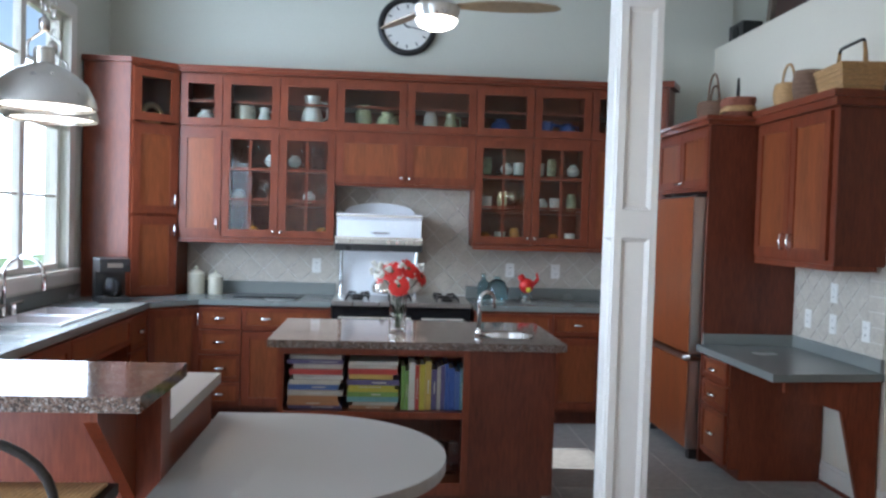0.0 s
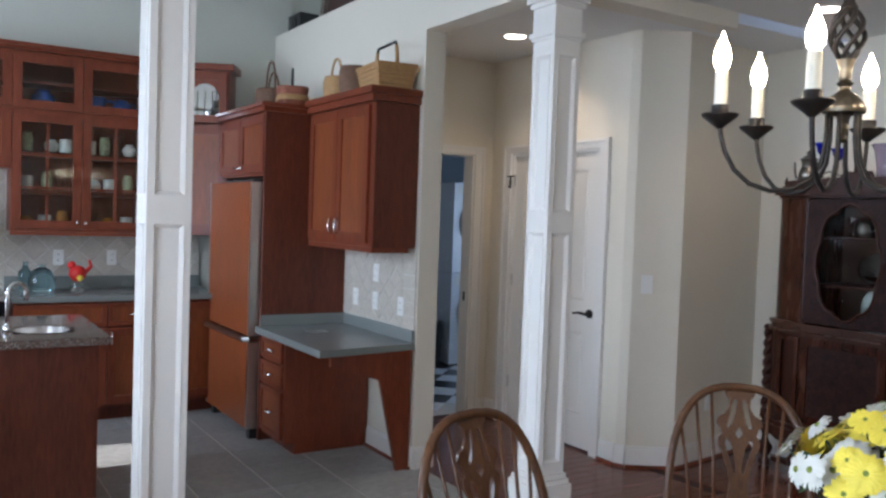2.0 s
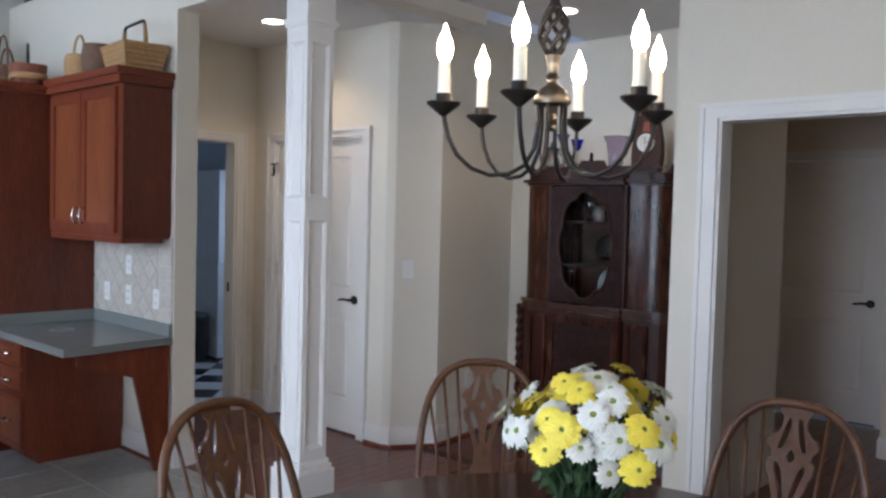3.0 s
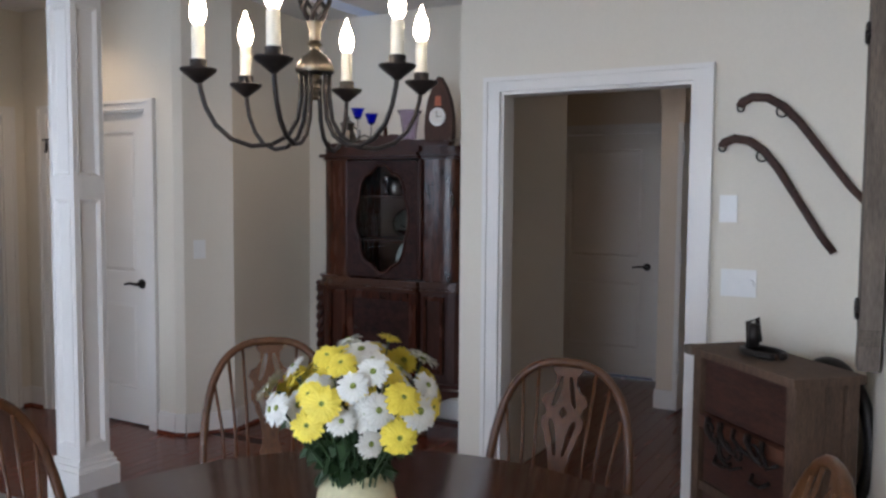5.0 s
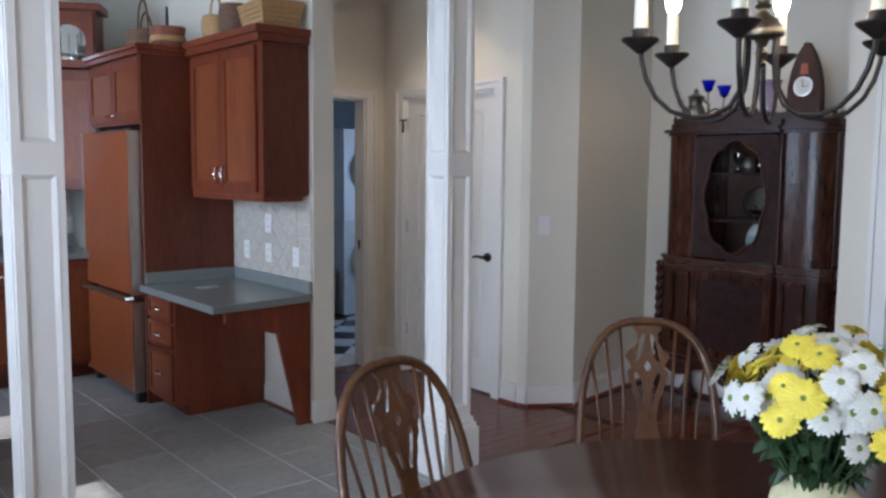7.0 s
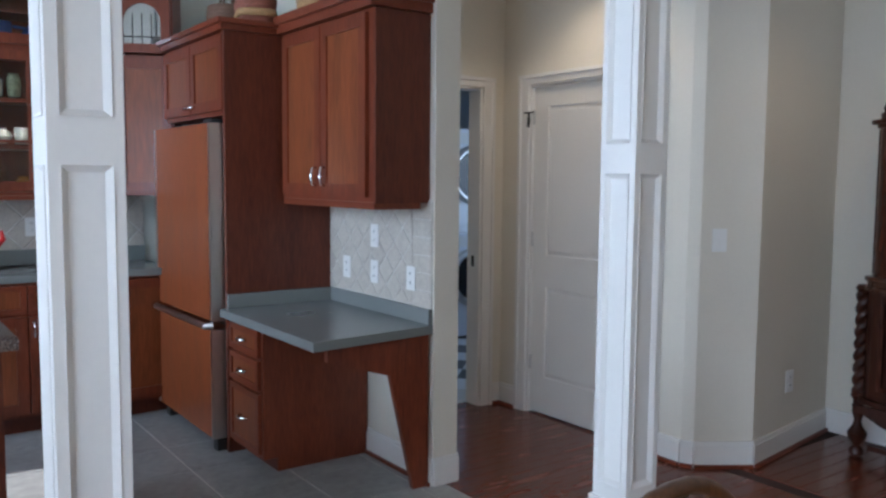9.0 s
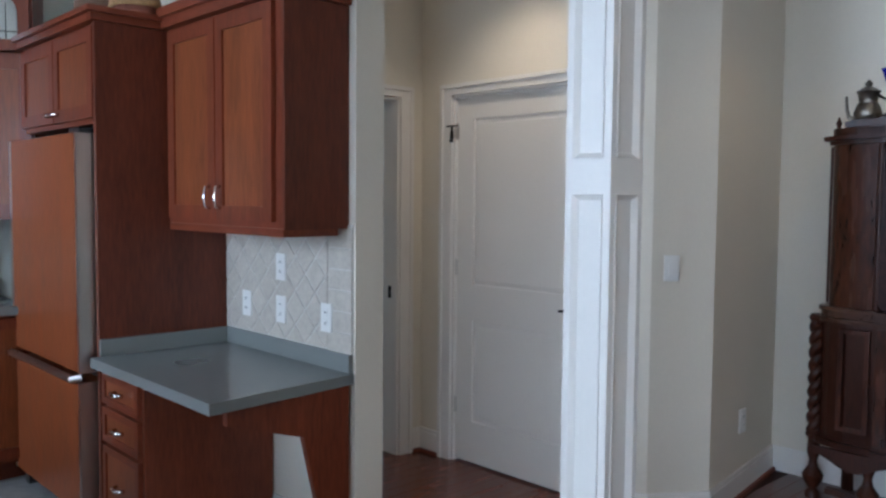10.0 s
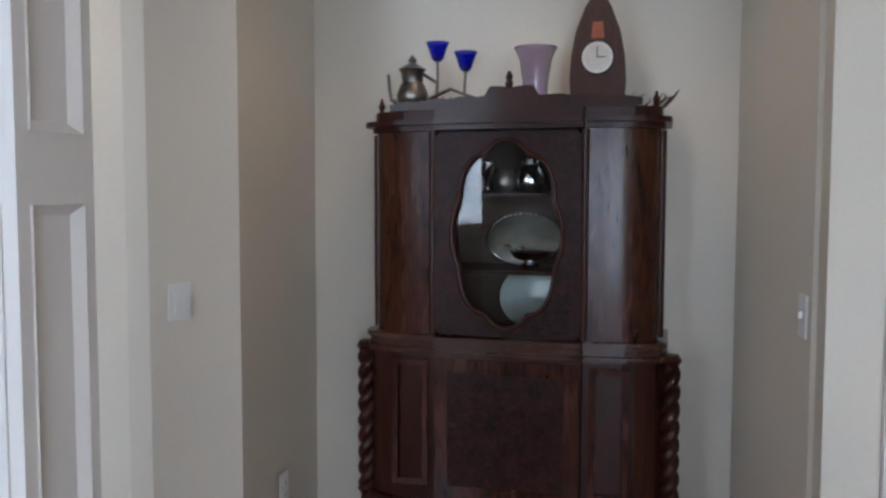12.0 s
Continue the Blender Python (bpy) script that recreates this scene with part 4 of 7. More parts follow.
part("crown", boxes((0, 0.965, -0.037, 0.59, 2.207, 2.24), (-0.01, 0.965, -0.057, 0.59, 2.24, 2.265)), CHERRY_H, ob, bev=0.003)
ob = thing("fridge", pose(2.40, 6.375, 0, 0, 0, W), "built-in fridge with cherry panels and steel trim", "fridge")
part("body", boxes((0.01, 0.92, 0.0, 0.54, 0.07, 1.76)), BLACK, ob)
for z0, z1 in ((0.07, 0.655), (0.70, 1.735)):
    dr = part("door", boxes((0.012, 0.905, -0.112, -0.002, z0, z1)), FRIDGE_CHERRY, ob, "cherry-faced fridge door", bev=0.003)
    part("edge_trim", boxes((0.906, 0.928, -0.116, -0.002, z0, z1)), STEEL, dr, "brushed steel edge trim", bev=0.004)
    part("edge_trim", boxes((-0.004, 0.011, -0.116, -0.002, z0, z1)), STEEL, dr, "brushed steel edge trim")
bm = bmesh.new()
tube(bm, [(0.01, -0.10, 0.677), (0.02, -0.135, 0.672), (0.89, -0.135, 0.672), (0.90, -0.10, 0.677)], 0.018, 8)
part("handle", bm, STEEL, ob, "brushed steel drawer pull", smooth=True)
part("hinge_cap", boxes((0.80, 0.925, -0.10, 0.0, 1.737, 1.758)), BLACK, ob)
for x in (0.06, 0.86):
    part("foot", boxes((x, x + 0.06, -0.09, -0.03, 0.0, 0.069)), BLACK, ob, bev=0.004)

# desk nook
ob = cabinet("wall_cabinet", pose(2.675, 5.397, 0, 0, 0, W), 0.945, 0.292, 1.350, 2.208,
             [("door", 0.03, 0.465, 1.370, 2.195, 0.42, 1.465), ("door", 0.465, 0.90, 1.370, 2.195, 0.51, 1.465)], "cherry two-door wall cabinet above the desk")
part("side_panel", boxes((0.946, 0.957, -0.001, 0.292, 1.345, 2.208)), CHERRY_SHADED, ob)
part("light_rail", boxes((0.0, 0.945, 0.0, 0.25, 1.318, 1.349)), CHERRY_H, ob)
part("crown", boxes((0.0, 0.975, -0.035, 0.292, 2.210, 2.255), (0.0, 0.99, -0.055, 0.292, 2.255, 2.295)), CHERRY_H, ob, bev=0.003)
ob = cabinet("drawer_pedestal", pose(2.372, 5.385, 0, 0, 0, W), 0.375, 0.59, 0.07, 0.730, [("drawer", 0, 0.375, a, b, 0.19, (a + b) / 2, "cup") for a, b in ((0.09, 0.40), (0.41, 0.565), (0.575, 0.715))],
             "cherry desk pedestal with three drawers")
part("side_panel", boxes((0.377, 0.389, 0.0, 0.075, 0.07, 0.730), (0.377, 0.389, 0.075, 0.59, 0.0, 0.730)), CHERRY, ob)
part("toe_kick", boxes((0.0, 0.375, 0.075, 0.59, 0.0, 0.07)), CHERRY_SHADED, ob)
ob = thing("desk_bracket", pose(0, 4.415, 0), "tapered cherry bracket carrying the desk", "bracket")
bm = bmesh.new()
pts = [(2.42, 0.730), (2.42, 0.66), (2.74, 0.56), (2.87, 0.0), (2.952, 0.0), (2.952, 0.730)]
f0, f1 = [bm.verts.new((x, 0, z)) for x, z in pts], [bm.verts.new((x, 0.03, z)) for x, z in pts]
bm.faces.new(f0)
bm.faces.new(f1[::-1])
for i in range(6):
    bm.faces.new((f0[i], f0[(i + 1) % 6], f1[(i + 1) % 6], f1[i]))
part("panel", bm, CHERRY, ob)
part("wall_cleat", boxes((2.93, 2.952, 0.03, 0.55, 0.55, 0.730)), CHERRY_SHADED, ob)
bm = bmesh.new()
prism(bm, [(2.312, 4.335), (2.967, 4.405), (2.967, 5.40), (2.312, 5.40)], 0.732, 0.774)
ob = single("desk_worktop", bm, SOLID, pose(0, 0, 0), "grey solid-surface desk top with splashback", "worktop", bev=0.004)
part("splashback", boxes((2.945, 2.967, 4.41, 5.376, 0.776, 0.848), (2.35, 2.967, 5.378, 5.40, 0.776, 0.848)), SOLID, ob, bev=0.003)


def plate(m, label, kind="outlet", w=0.072, h=0.116):
    bm = boxes((-w / 2, w / 2, -0.006, 0, -h / 2, h / 2))
    ob = part("wall_plate", bm, WHITEP, None, bev=0.002)
    ob.matrix_world = m
    tagged(ob, label, "outlet" if kind == "outlet" else "light switch")
    if kind == "outlet":
        for z in (-0.022, 0.022):
            bm = bmesh.new()
            tube(bm, [(0, -0.0055, z), (0, -0.0085, z)], 0.016, 14)
            part("socket", bm, WHITEP, ob)
            part("slots", boxes((-0.007, -0.004, -0.0092, -0.0086, z - 0.005, z + 0.006), (0.004, 0.007, -0.0092, -0.0086, z - 0.005, z + 0.006)), BLACK, ob)
    else:
        n = max(1, round(w / 0.055))
        for k in range(n):
            x = (k - (n - 1) / 2) * 0.046
            if kind == "dial" and k == n - 1:
                bm = bmesh.new()
                tube(bm, [(x, -0.006, 0), (x, -0.02, 0)], 0.019, 16)
                part("dial", bm, WHITEP, ob)
            else:
                part("rocker", boxes((x - 0.016, x + 0.016, -0.009, -0.0058, -0.033, 0.033)) if kind == "rocker" else boxes((x - 0.005, x + 0.005, -0.016, -0.0058, -0.006, 0.012)), WHITEP, ob)
    return ob


for y, z in ((5.20, 0.98), (4.91, 1.165), (4.91, 0.98), (4.57, 0.98)):
    plate(pose(2.955, y, z, 0, 0, W), "white wall outlet on the stone splashback", "outlet")
for x in (-0.28, 1.30, 1.68):
    plate(pose(x, 6.905, 1.14), "white wall outlet above the worktop", "outlet")


# ---- dining room ----
def outline_slab(bm, pts, y0, y1):
    """An upright board from an outline of (x, z)."""
    f0, f1 = [bm.verts.new((x, y0, z)) for x, z in pts], [bm.verts.new((x, y1, z)) for x, z in pts]
    bm.faces.new(f0)
    bm.faces.new(f1[::-1])
    for i in range(len(pts)):
        j = (i + 1) % len(pts)
        bm.faces.new((f0[i], f0[j], f1[j], f1[i]))


ob = thing("dining_table", pose(1.90, 0.948, 0), "dark polished round wooden dining table", "table")
bm = bmesh.new()
lathe(bm, [(0.77, 0.715), (0.82, 0.718), (0.837, 0.728), (0.84, 0.742), (0.83, 0.75), (0.0005, 0.7505)], 72)
part("tabletop", bm, TABLE_WOOD, ob, smooth=True)
bm = bmesh.new()
lathe(bm, [(0.68, 0.66), (0.68, 0.714)], 48)
part("apron", bm, TABLE_WOOD, ob, smooth=True)
bm = bmesh.new()
lathe(bm, [(0.10, 0.10), (0.12, 0.16), (0.07, 0.24), (0.09, 0.40), (0.06, 0.52), (0.10, 0.62), (0.18, 0.659)], 24)
part("pedestal", bm, TABLE_WOOD, ob, smooth=True)
for k in range(4):
    bm = bmesh.new()
    a = radians(45 + 90 * k)
    c, s = math.cos(a), math.sin(a)
    tube(bm, [(0.05 * c, 0.05 * s, 0.22), (0.20 * c, 0.20 * s, 0.17), (0.36 * c, 0.36 * s, 0.06), (0.45 * c, 0.45 * s, 0.03)], 0.045, 10, 0.03)
    part("leg", bm, TABLE_WOOD, ob, smooth=True)


SPLAT = ((0.0, 0.050), (0.04, 0.048), (0.10, 0.040), (0.135, 0.032), (0.165, 0.029), (0.20, 0.036), (0.26, 0.054), (0.298, 0.070), (0.318, 0.070), (0.332, 0.058), (0.346, 0.062), (0.372, 0.078), (0.392, 0.070), (0.405, 0.048), (0.43, 0.035), (0.455, 0.036), (0.475, 0.050), (0.50, 0.056))


def splat_solid(x, z):
    """Whether a place on the splat is wood: its scrolled outline less its piercings."""
    x = abs(x)
    for (za, wa), (zb, wb) in zip(SPLAT, SPLAT[1:]):
        if za <= z <= zb:
            u = (z - za) / (zb - za)
            if x > wa + (wb - wa) * (u * u * (3 - 2 * u)):
                return False
    if x / 0.014 + abs(z - 0.338) / 0.022 < 1:
        return False
    if 0.195 < z < 0.312:
        u = (z - 0.195) / 0.117
        if abs(x - 0.013 - 0.027 * u ** 1.3) < (0.0055 + 0.0065 * u) * math.sqrt(max(0, 1 - (2 * u - 1) ** 6)):
            return False
    if 0.352 < z < 0.455:
        u = (z - 0.352) / 0.103
        if abs(x - 0.040 + 0.026 * u ** 0.7) < 0.0085 * math.sqrt(max(0, 1 - (2 * u - 1) ** 4)):
            return False
    return True


def splat_board(bm, y0, y1, lean):
    """The splat as thin rows of wood, row joined to row where the same bars go on."""
    rows = []
    for k in range(101):
        z = 0.005 * k
        xs, solid = [], False
        for q in range(-190, 191):
            now = abs(q) < 190 and splat_solid(q * 0.0005, z)
            if now != solid:
                xs.append(q * 0.0005)
                solid = now
        rows.append((z, xs))
    for (za, a), (zb, b) in zip(rows, rows[1:]):
        if len(a) != len(b):
            b = a
        for q in range(0, len(a), 2):
            v = [[bm.verts.new((x, y + lean * z, 0.492 + 0.955 * z)) for x, z in ((a[q], za), (a[q + 1], za), (b[q + 1], zb), (b[q], zb))] for y in (y0, y1)]
            bm.faces.new(v[0])
            bm.faces.new(v[1][::-1])
            bm.faces.new((v[0][0], v[0][3], v[1][3], v[1][0]))
            bm.faces.new((v[0][1], v[1][1], v[1][2], v[0][2]))
    bmesh.ops.remove_doubles(bm, verts=bm.verts, dist=0.0003)


def windsor(m):
    """A bow-back chair: its back stands at local +y; it faces -y."""
    ob = thing("dining_chair", m, "brown oak bow-back dining chair with a pierced splat", "chair", "chairs round the dining table")
    bm = bmesh.new()
    pts = [(0.225 * math.cos(radians(t)) * (1.0 if math.sin(radians(t)) < 0 else 0.93), 0.21 * math.sin(radians(t)) - 0.01) for t in range(0, 360, 12)]
    prism(bm, pts, 0.46, 0.495)
    part("seat", bm, OAK, ob, bev=0.008, smooth=True)

    def bow(t):
        a = radians(t)
        x = 0.235 * math.copysign(abs(math.cos(a)) ** 0.75, math.cos(a))
        z = 0.492 + 0.480 * math.sin(a) ** 0.62 if math.sin(a) > 0 else 0.492
        return (x, 0.15 + 0.15 * (z - 0.492) / 0.48, z)

    bm = bmesh.new()
    tube(bm, [bow(t) for t in [0, 1, 3, 6] + list(range(10, 171, 8)) + [174, 177, 179, 180]], 0.0145, 10)
    part("bow", bm, OAK, ob, smooth="all")
    for x in (-0.178, -0.133, -0.088, 0.088, 0.133, 0.178):
        t = math.degrees(math.acos(min(1, (abs(x) * 1.12 / 0.235) ** (1 / 0.75))))
        top = bow(t)
        bm = bmesh.new()
        tube(bm, [(x * 0.86, 0.155, 0.492), (x * 0.95, 0.155 + 0.5 * (top[1] - 0.155), (0.492 + top[2]) / 2), (x * 1.12, top[1], top[2])], 0.0065, 8, 0.0055)
        part("spindle", bm, OAK, ob, smooth="all")
    lean = 0.15 / 0.48
    bm = bmesh.new()
    splat_board(bm, 0.148, 0.160, lean)
    part("splat", bm, OAK, ob, "pierced and scrolled wooden splat")
    for x, y in ((-0.16, -0.15), (0.16, -0.15), (-0.14, 0.13), (0.14, 0.13)):
        bm = bmesh.new()
        tube(bm, [(x, y, 0.465), (x * 1.1, y * 1.12, 0.31), (x * 1.16, y * 1.2, 0.22), (x * 1.28, y * 1.38, 0.0)], 0.014, 8, 0.011)
        part("leg", bm, OAK, ob, smooth="all")
    for x in (-0.18, 0.18):
        bm = bmesh.new()
        tube(bm, [(x, -0.175, 0.21), (x, 0, 0.21), (x * 0.93, 0.155, 0.21)], 0.009, 8)
        part("stretcher", bm, OAK, ob, smooth="all")
    bm = bmesh.new()
    tube(bm, [(-0.18, 0.0, 0.21), (0.18, 0.0, 0.21)], 0.010, 8)
    part("stretcher", bm, OAK, ob, smooth="all")
    return ob


def chair_pose(x, y, facing):
    """A chair whose top rail's middle stands over (x, y), facing that many degrees (0: -y)."""
    c = Matrix.Rotation(radians(facing), 4, "Z") @ Vector((0, 0.30, 0))
    return pose(x - c.x, y - c.y, 0, 0, 0, facing)


ch = windsor(chair_pose(1.80, 2.09, 6))
copy_thing(ch, chair_pose(2.915, 2.02, -48))
copy_thing(ch, chair_pose(3.123, 0.926, -88))
copy_thing(ch, chair_pose(2.41, 0.075, -164))

# chandelier
CX, CY, CD, CS = 2.171, 1.213, -0.255, 1.15
ob = thing("chandelier", pose(CX, CY, CD) @ Matrix.Scale(CS, 4), "six-armed bronzed iron chandelier with lit candle bulbs", "chandelier")
bm = bmesh.new()
lathe(bm, [(0.004, 1.734), (0.010, 1.74), (0.006, 1.749), (0.012, 1.76), (0.008, 1.772), (0.014, 1.786), (0.0385, 1.791), (0.040, 1.795), (0.0395, 1.801), (0.035, 1.81), (0.026, 1.823), (0.014, 1.832), (0.010, 1.837), (0.010, 1.842), (0.016, 1.848), (0.010, 1.855), (0.012, 1.86), (0.0105, 1.872), (0.0145, 1.885), (0.017, 1.894)], 24)
part("hub", bm, BRASS, ob, "tarnished brass dome and stem", smooth=True)
for k in range(6):
    bm = bmesh.new()
    tube(bm, [((0.007 + 0.0235 * math.sin(math.pi * u / 12) ** 0.8) * math.cos(math.pi * k / 3 + u * 0.22),
               (0.007 + 0.0235 * math.sin(math.pi * u / 12) ** 0.8) * math.sin(math.pi * k / 3 + u * 0.22), 1.890 + 0.0088 * u) for u in range(13)], 0.0052, 8)
    part("twisted_bar", bm, IRON, ob, smooth="all")
bm = bmesh.new()
lathe(bm, [(0.014, 1.988), (0.017, 1.994), (0.010, 2.006), (0.012, 2.022), (0.006, 2.037), (0.009, 2.047), (0.004, 2.067)], 14)
part("finial", bm, IRON, ob, smooth=True)
bm = bmesh.new()
for k in range(18):
    z = 2.075 + 0.029 * k
    pl = "xz" if k % 2 else "yz"
    tube(bm, arc((0, 0, z), 0.011, 0, 330, 10, pl, 0.019), 0.0028, 6)
part("chain", bm, IRON, ob, smooth="all")
bm = bmesh.new()
lathe(bm, [(0.054, (CZ - CD) / CS - 0.001), (0.052, (CZ - CD) / CS - 0.014), (0.018, (CZ - CD) / CS - 0.03), (0.007, (CZ - CD) / CS - 0.045)], 20)
part("ceiling_cup", bm, IRON, ob, smooth=True)
for k in range(6):
    a = radians(20 + 60 * k)
    c, s = math.cos(a), math.sin(a)
    prof = [(0.030, 1.792), (0.030, 1.74), (0.036, 1.695), (0.056, 1.660), (0.09, 1.641), (0.13, 1.637), (0.17, 1.650), (0.200, 1.677), (0.219, 1.712), (0.228, 1.745), (0.2315, 1.775)]
    bm = bmesh.new()
    tube(bm, [(r * c, r * s, z) for r, z in prof], 0.0048, 8)
    arm = part("arm", bm, IRON, ob, smooth="all")
    at = (0.2315 * c, 0.2315 * s, 0)
    bm = bmesh.new()
    lathe(bm, [(0.006, 1.757), (0.014, 1.764), (0.034, 1.780), (0.036, 1.784), (0.0355, 1.786), (0.018, 1.7875), (0.0165, 1.790), (0.0165, 1.803), (0.0145, 1.804)], 20, at)
    part("drip_pan", bm, IRON, arm, smooth=True)
    bm = bmesh.new()
    lathe(bm, [(0.0125, 1.800), (0.0125, 1.868), (0.010, 1.871)], 14, at)
    part("candle_sleeve", bm, WAX, arm, "ivory candle sleeve", smooth=True)
    bm = bmesh.new()
    lathe(bm, [(0.008, 1.871), (0.0145, 1.882), (0.0165, 1.896), (0.0135, 1.914), (0.006, 1.932), (0.001, 1.948)], 14, at)
    part("bulb", bm, BULB, arm, "lit flame-shaped bulb", smooth=True)

# vase of daisies on the table

bm = bmesh.new()
lathe(bm, [(0.0005, 0.0), (0.045, 0.0), (0.068, 0.010), (0.087, 0.06), (0.090, 0.11), (0.078, 0.160), (0.058, 0.184), (0.060, 0.197), (0.053, 0.195), (0.047, 0.165)], 32, cap=False)
ob = part("vase", bm, mat("yellowed_cream_glaze", (0.60, 0.54, 0.33), rough=0.22, var=0.16, scale=14, fine=4, bump=0.02), None, smooth=True)
ob.matrix_world = pose(1.972, 0.950, 0.751)
tagged(ob, "cream ceramic vase with red painted flowers on the table", "vase")
rnd = random.Random(4)
for a, z in ((3.6, 0.12), (4.2, 0.09), (4.8, 0.13), (2.9, 0.11), (5.4, 0.10)):
    bm = bmesh.new()
    r = 0.088
    lathe(bm, [(0.0005, 0.004), (0.016, 0.003), (0.020, 0.0)], 10)
    bm.transform(Matrix.Translation((r * math.cos(a), r * math.sin(a), z)) @ Matrix.Rotation(a, 4, "Z") @ Matrix.Rotation(radians(90), 4, "Y"))
    part("painted_flower", bm, PETALR, ob, "red painted flower")


def daisy_meshes(name, n, r, rows):
    """Strap petals in whorls round a button eye."""
    bm = bmesh.new()
    pr = random.Random(n)
    for row in range(rows):
        k = n - row * 3
        for i in range(k):
            a = 2 * math.pi * i / k + row * 0.17 + pr.uniform(-0.05, 0.05)
            rr = r * (1 - 0.13 * row) * pr.uniform(0.90, 1.06)
            lift, droop = 0.003 + 0.004 * row, pr.uniform(-0.10, 0.16)
            c, s = math.cos(a), math.sin(a)
            w = rr * (0.125 if name != "red" else 0.17)
            rows_ = [(0.14, 0.30), (0.42, 0.78), (0.72, 1.0), (0.92, 0.86), (1.0, 0.30)]
            prev = None
            for u, t in rows_:
                z = lift + 0.34 * rr * u * (1 - u) - droop * rr * u * u
                ring = [bm.verts.new((rr * u * c - w * q * t * s, rr * u * s + w * q * t * c, z - (0.0 if q else 0.10 * w))) for q in (-1, 0, 1)]
                if prev:
                    bm.faces.new((prev[0], prev[1], ring[1], ring[0]))
                    bm.faces.new((prev[1], prev[2], ring[2], ring[1]))
                prev = ring
    bm2 = bmesh.new()
    lathe(bm2, [(r * 0.19, 0.001), (r * 0.20, 0.007), (r * 0.15, 0.012), (r * 0.07, 0.0125), (0.0005, 0.010)], 14, cap=False)
    return bm, bm2


bouquet = thing("daisy_bouquet", pose(1.972, 0.950, 0.751), "bunch of white and yellow daisies in the vase", "flowers")
heads = []
tries = 0
while len(heads) < 74 and tries < 9000:
    tries += 1
    th, ph = rnd.uniform(0, 2 * math.pi), rnd.uniform(-0.42, 1.5)
    rad = rnd.uniform(0.72, 1.16)
    p = Vector((0.176 * math.cos(th) * math.cos(ph), 0.176 * math.sin(th) * math.cos(ph), 0.358 + (0.074 + 0.026 * math.sin(2 * th + 0.9)) * math.sin(ph)))
    p.x, p.y, p.z = p.x * rad, p.y * rad, p.z + rnd.uniform(-0.024, 0.020)
    if all((p - h).length > 0.038 for h in heads):
        heads.append(p)
first = {}
for i, p in enumerate(heads):
    kind = "yellow" if math.sin(p.x * 38 + 1.0) * math.cos(p.y * 34 + p.z * 20) + rnd.uniform(-0.6, 0.6) > -0.22 else "white"
    out = Vector((p.x, p.y, (p.z - 0.32) * 1.1 + 0.02)).normalized()
    out = (out + Vector((rnd.uniform(-0.35, 0.35), rnd.uniform(-0.35, 0.35), rnd.uniform(-0.15, 0.25)))).normalized()
    rot = Vector((0, 0, 1)).rotation_difference(out).to_matrix().to_4x4()
    m = Matrix.Translation(p) @ rot @ Matrix.Rotation(rnd.uniform(0, 6), 4, "Z") @ Matrix.Scale(rnd.uniform(0.78, 1.14), 4)
    if kind not in first:
        a, b = daisy_meshes(kind, 21 if kind == "white" else 24, 0.037 if kind == "white" else 0.035, 2 if kind == "white" else 3)
        f = part("daisy", a, PETALW if kind == "white" else PETALY, bouquet, kind + " daisy")
        e = part("flower_eye", b, EYE_G, f, "green flower eye", smooth=True)
        first[kind] = (f, e)
        f.matrix_basis = m
    else:
        f0, e0 = first[kind]
        f, e = f0.copy(), e0.copy()
        scene.collection.objects.link(f), scene.collection.objects.link(e)
        f.parent, e.parent = bouquet, f
        f.matrix_basis = m
    bm = bmesh.new()
    tube(bm, [(p.x * 0.14, p.y * 0.14, 0.07), (p.x * 0.36, p.y * 0.36, 0.20), tuple(p - out * 0.004)], 0.0022, 5)
    part("stem", bm, LEAF, bouquet)
bm = bmesh.new()
for k in range(430):
    a, z = rnd.uniform(0, 6.3), rnd.uniform(0.20, 0.34)
    r = rnd.uniform(0.02, 0.055 + 0.62 * (z - 0.20))
    q = Matrix.Translation((r * math.cos(a), r * math.sin(a), z)) @ Euler((rnd.uniform(-1, 1), rnd.uniform(-1, 1), a)).to_matrix().to_4x4()
    l, w = rnd.uniform(0.025, 0.055), rnd.uniform(0.008, 0.016)
    bm.faces.new([bm.verts.new(q @ Vector(v)) for v in ((0, 0, 0), (l * 0.35, -w, 0.004), (l * 0.7, -w * 0.8, 0.006), (l, 0, 0), (l * 0.7, w * 0.8, 0.006), (l * 0.35, w, 0.004))])
tagged(part("foliage", bm, LEAF, bouquet, "dark green daisy leaves"), kind="stuff")

# hutch
ob = thing("china_hutch", pose(4.955, 3.445, 0, 0, 0, W), "antique dark mahogany china hutch with a scalloped glass door", "cabinet")
WD = 1.10


def bowed(inset, front=0.0, depth=0.405):
    """Plan of a case with rounded shoulders and a flat middle."""
    w = WD / 2 - inset
    pts = []
    for t in range(0, 91, 15):
        pts.append((-w + 0.19 * (1 - math.cos(radians(t))) * 1.0, front + 0.14 - 0.105 * math.sin(radians(t))))
    left = [(-w, depth)] + pts + [(-0.275, front + 0.028), (-0.27, front)]
    return [(x + WD / 2, y) for x, y in left + [(-x, y) for x, y in left[::-1]]][::1]


def plan_prism(name, mat_, z0, z1, inset, front=0.0, label="", bev=0.003):
    bm = bmesh.new()
    prism(bm, bowed(inset, front), z0, z1)
    return part(name, bm, mat_, ob, label, bev=bev)


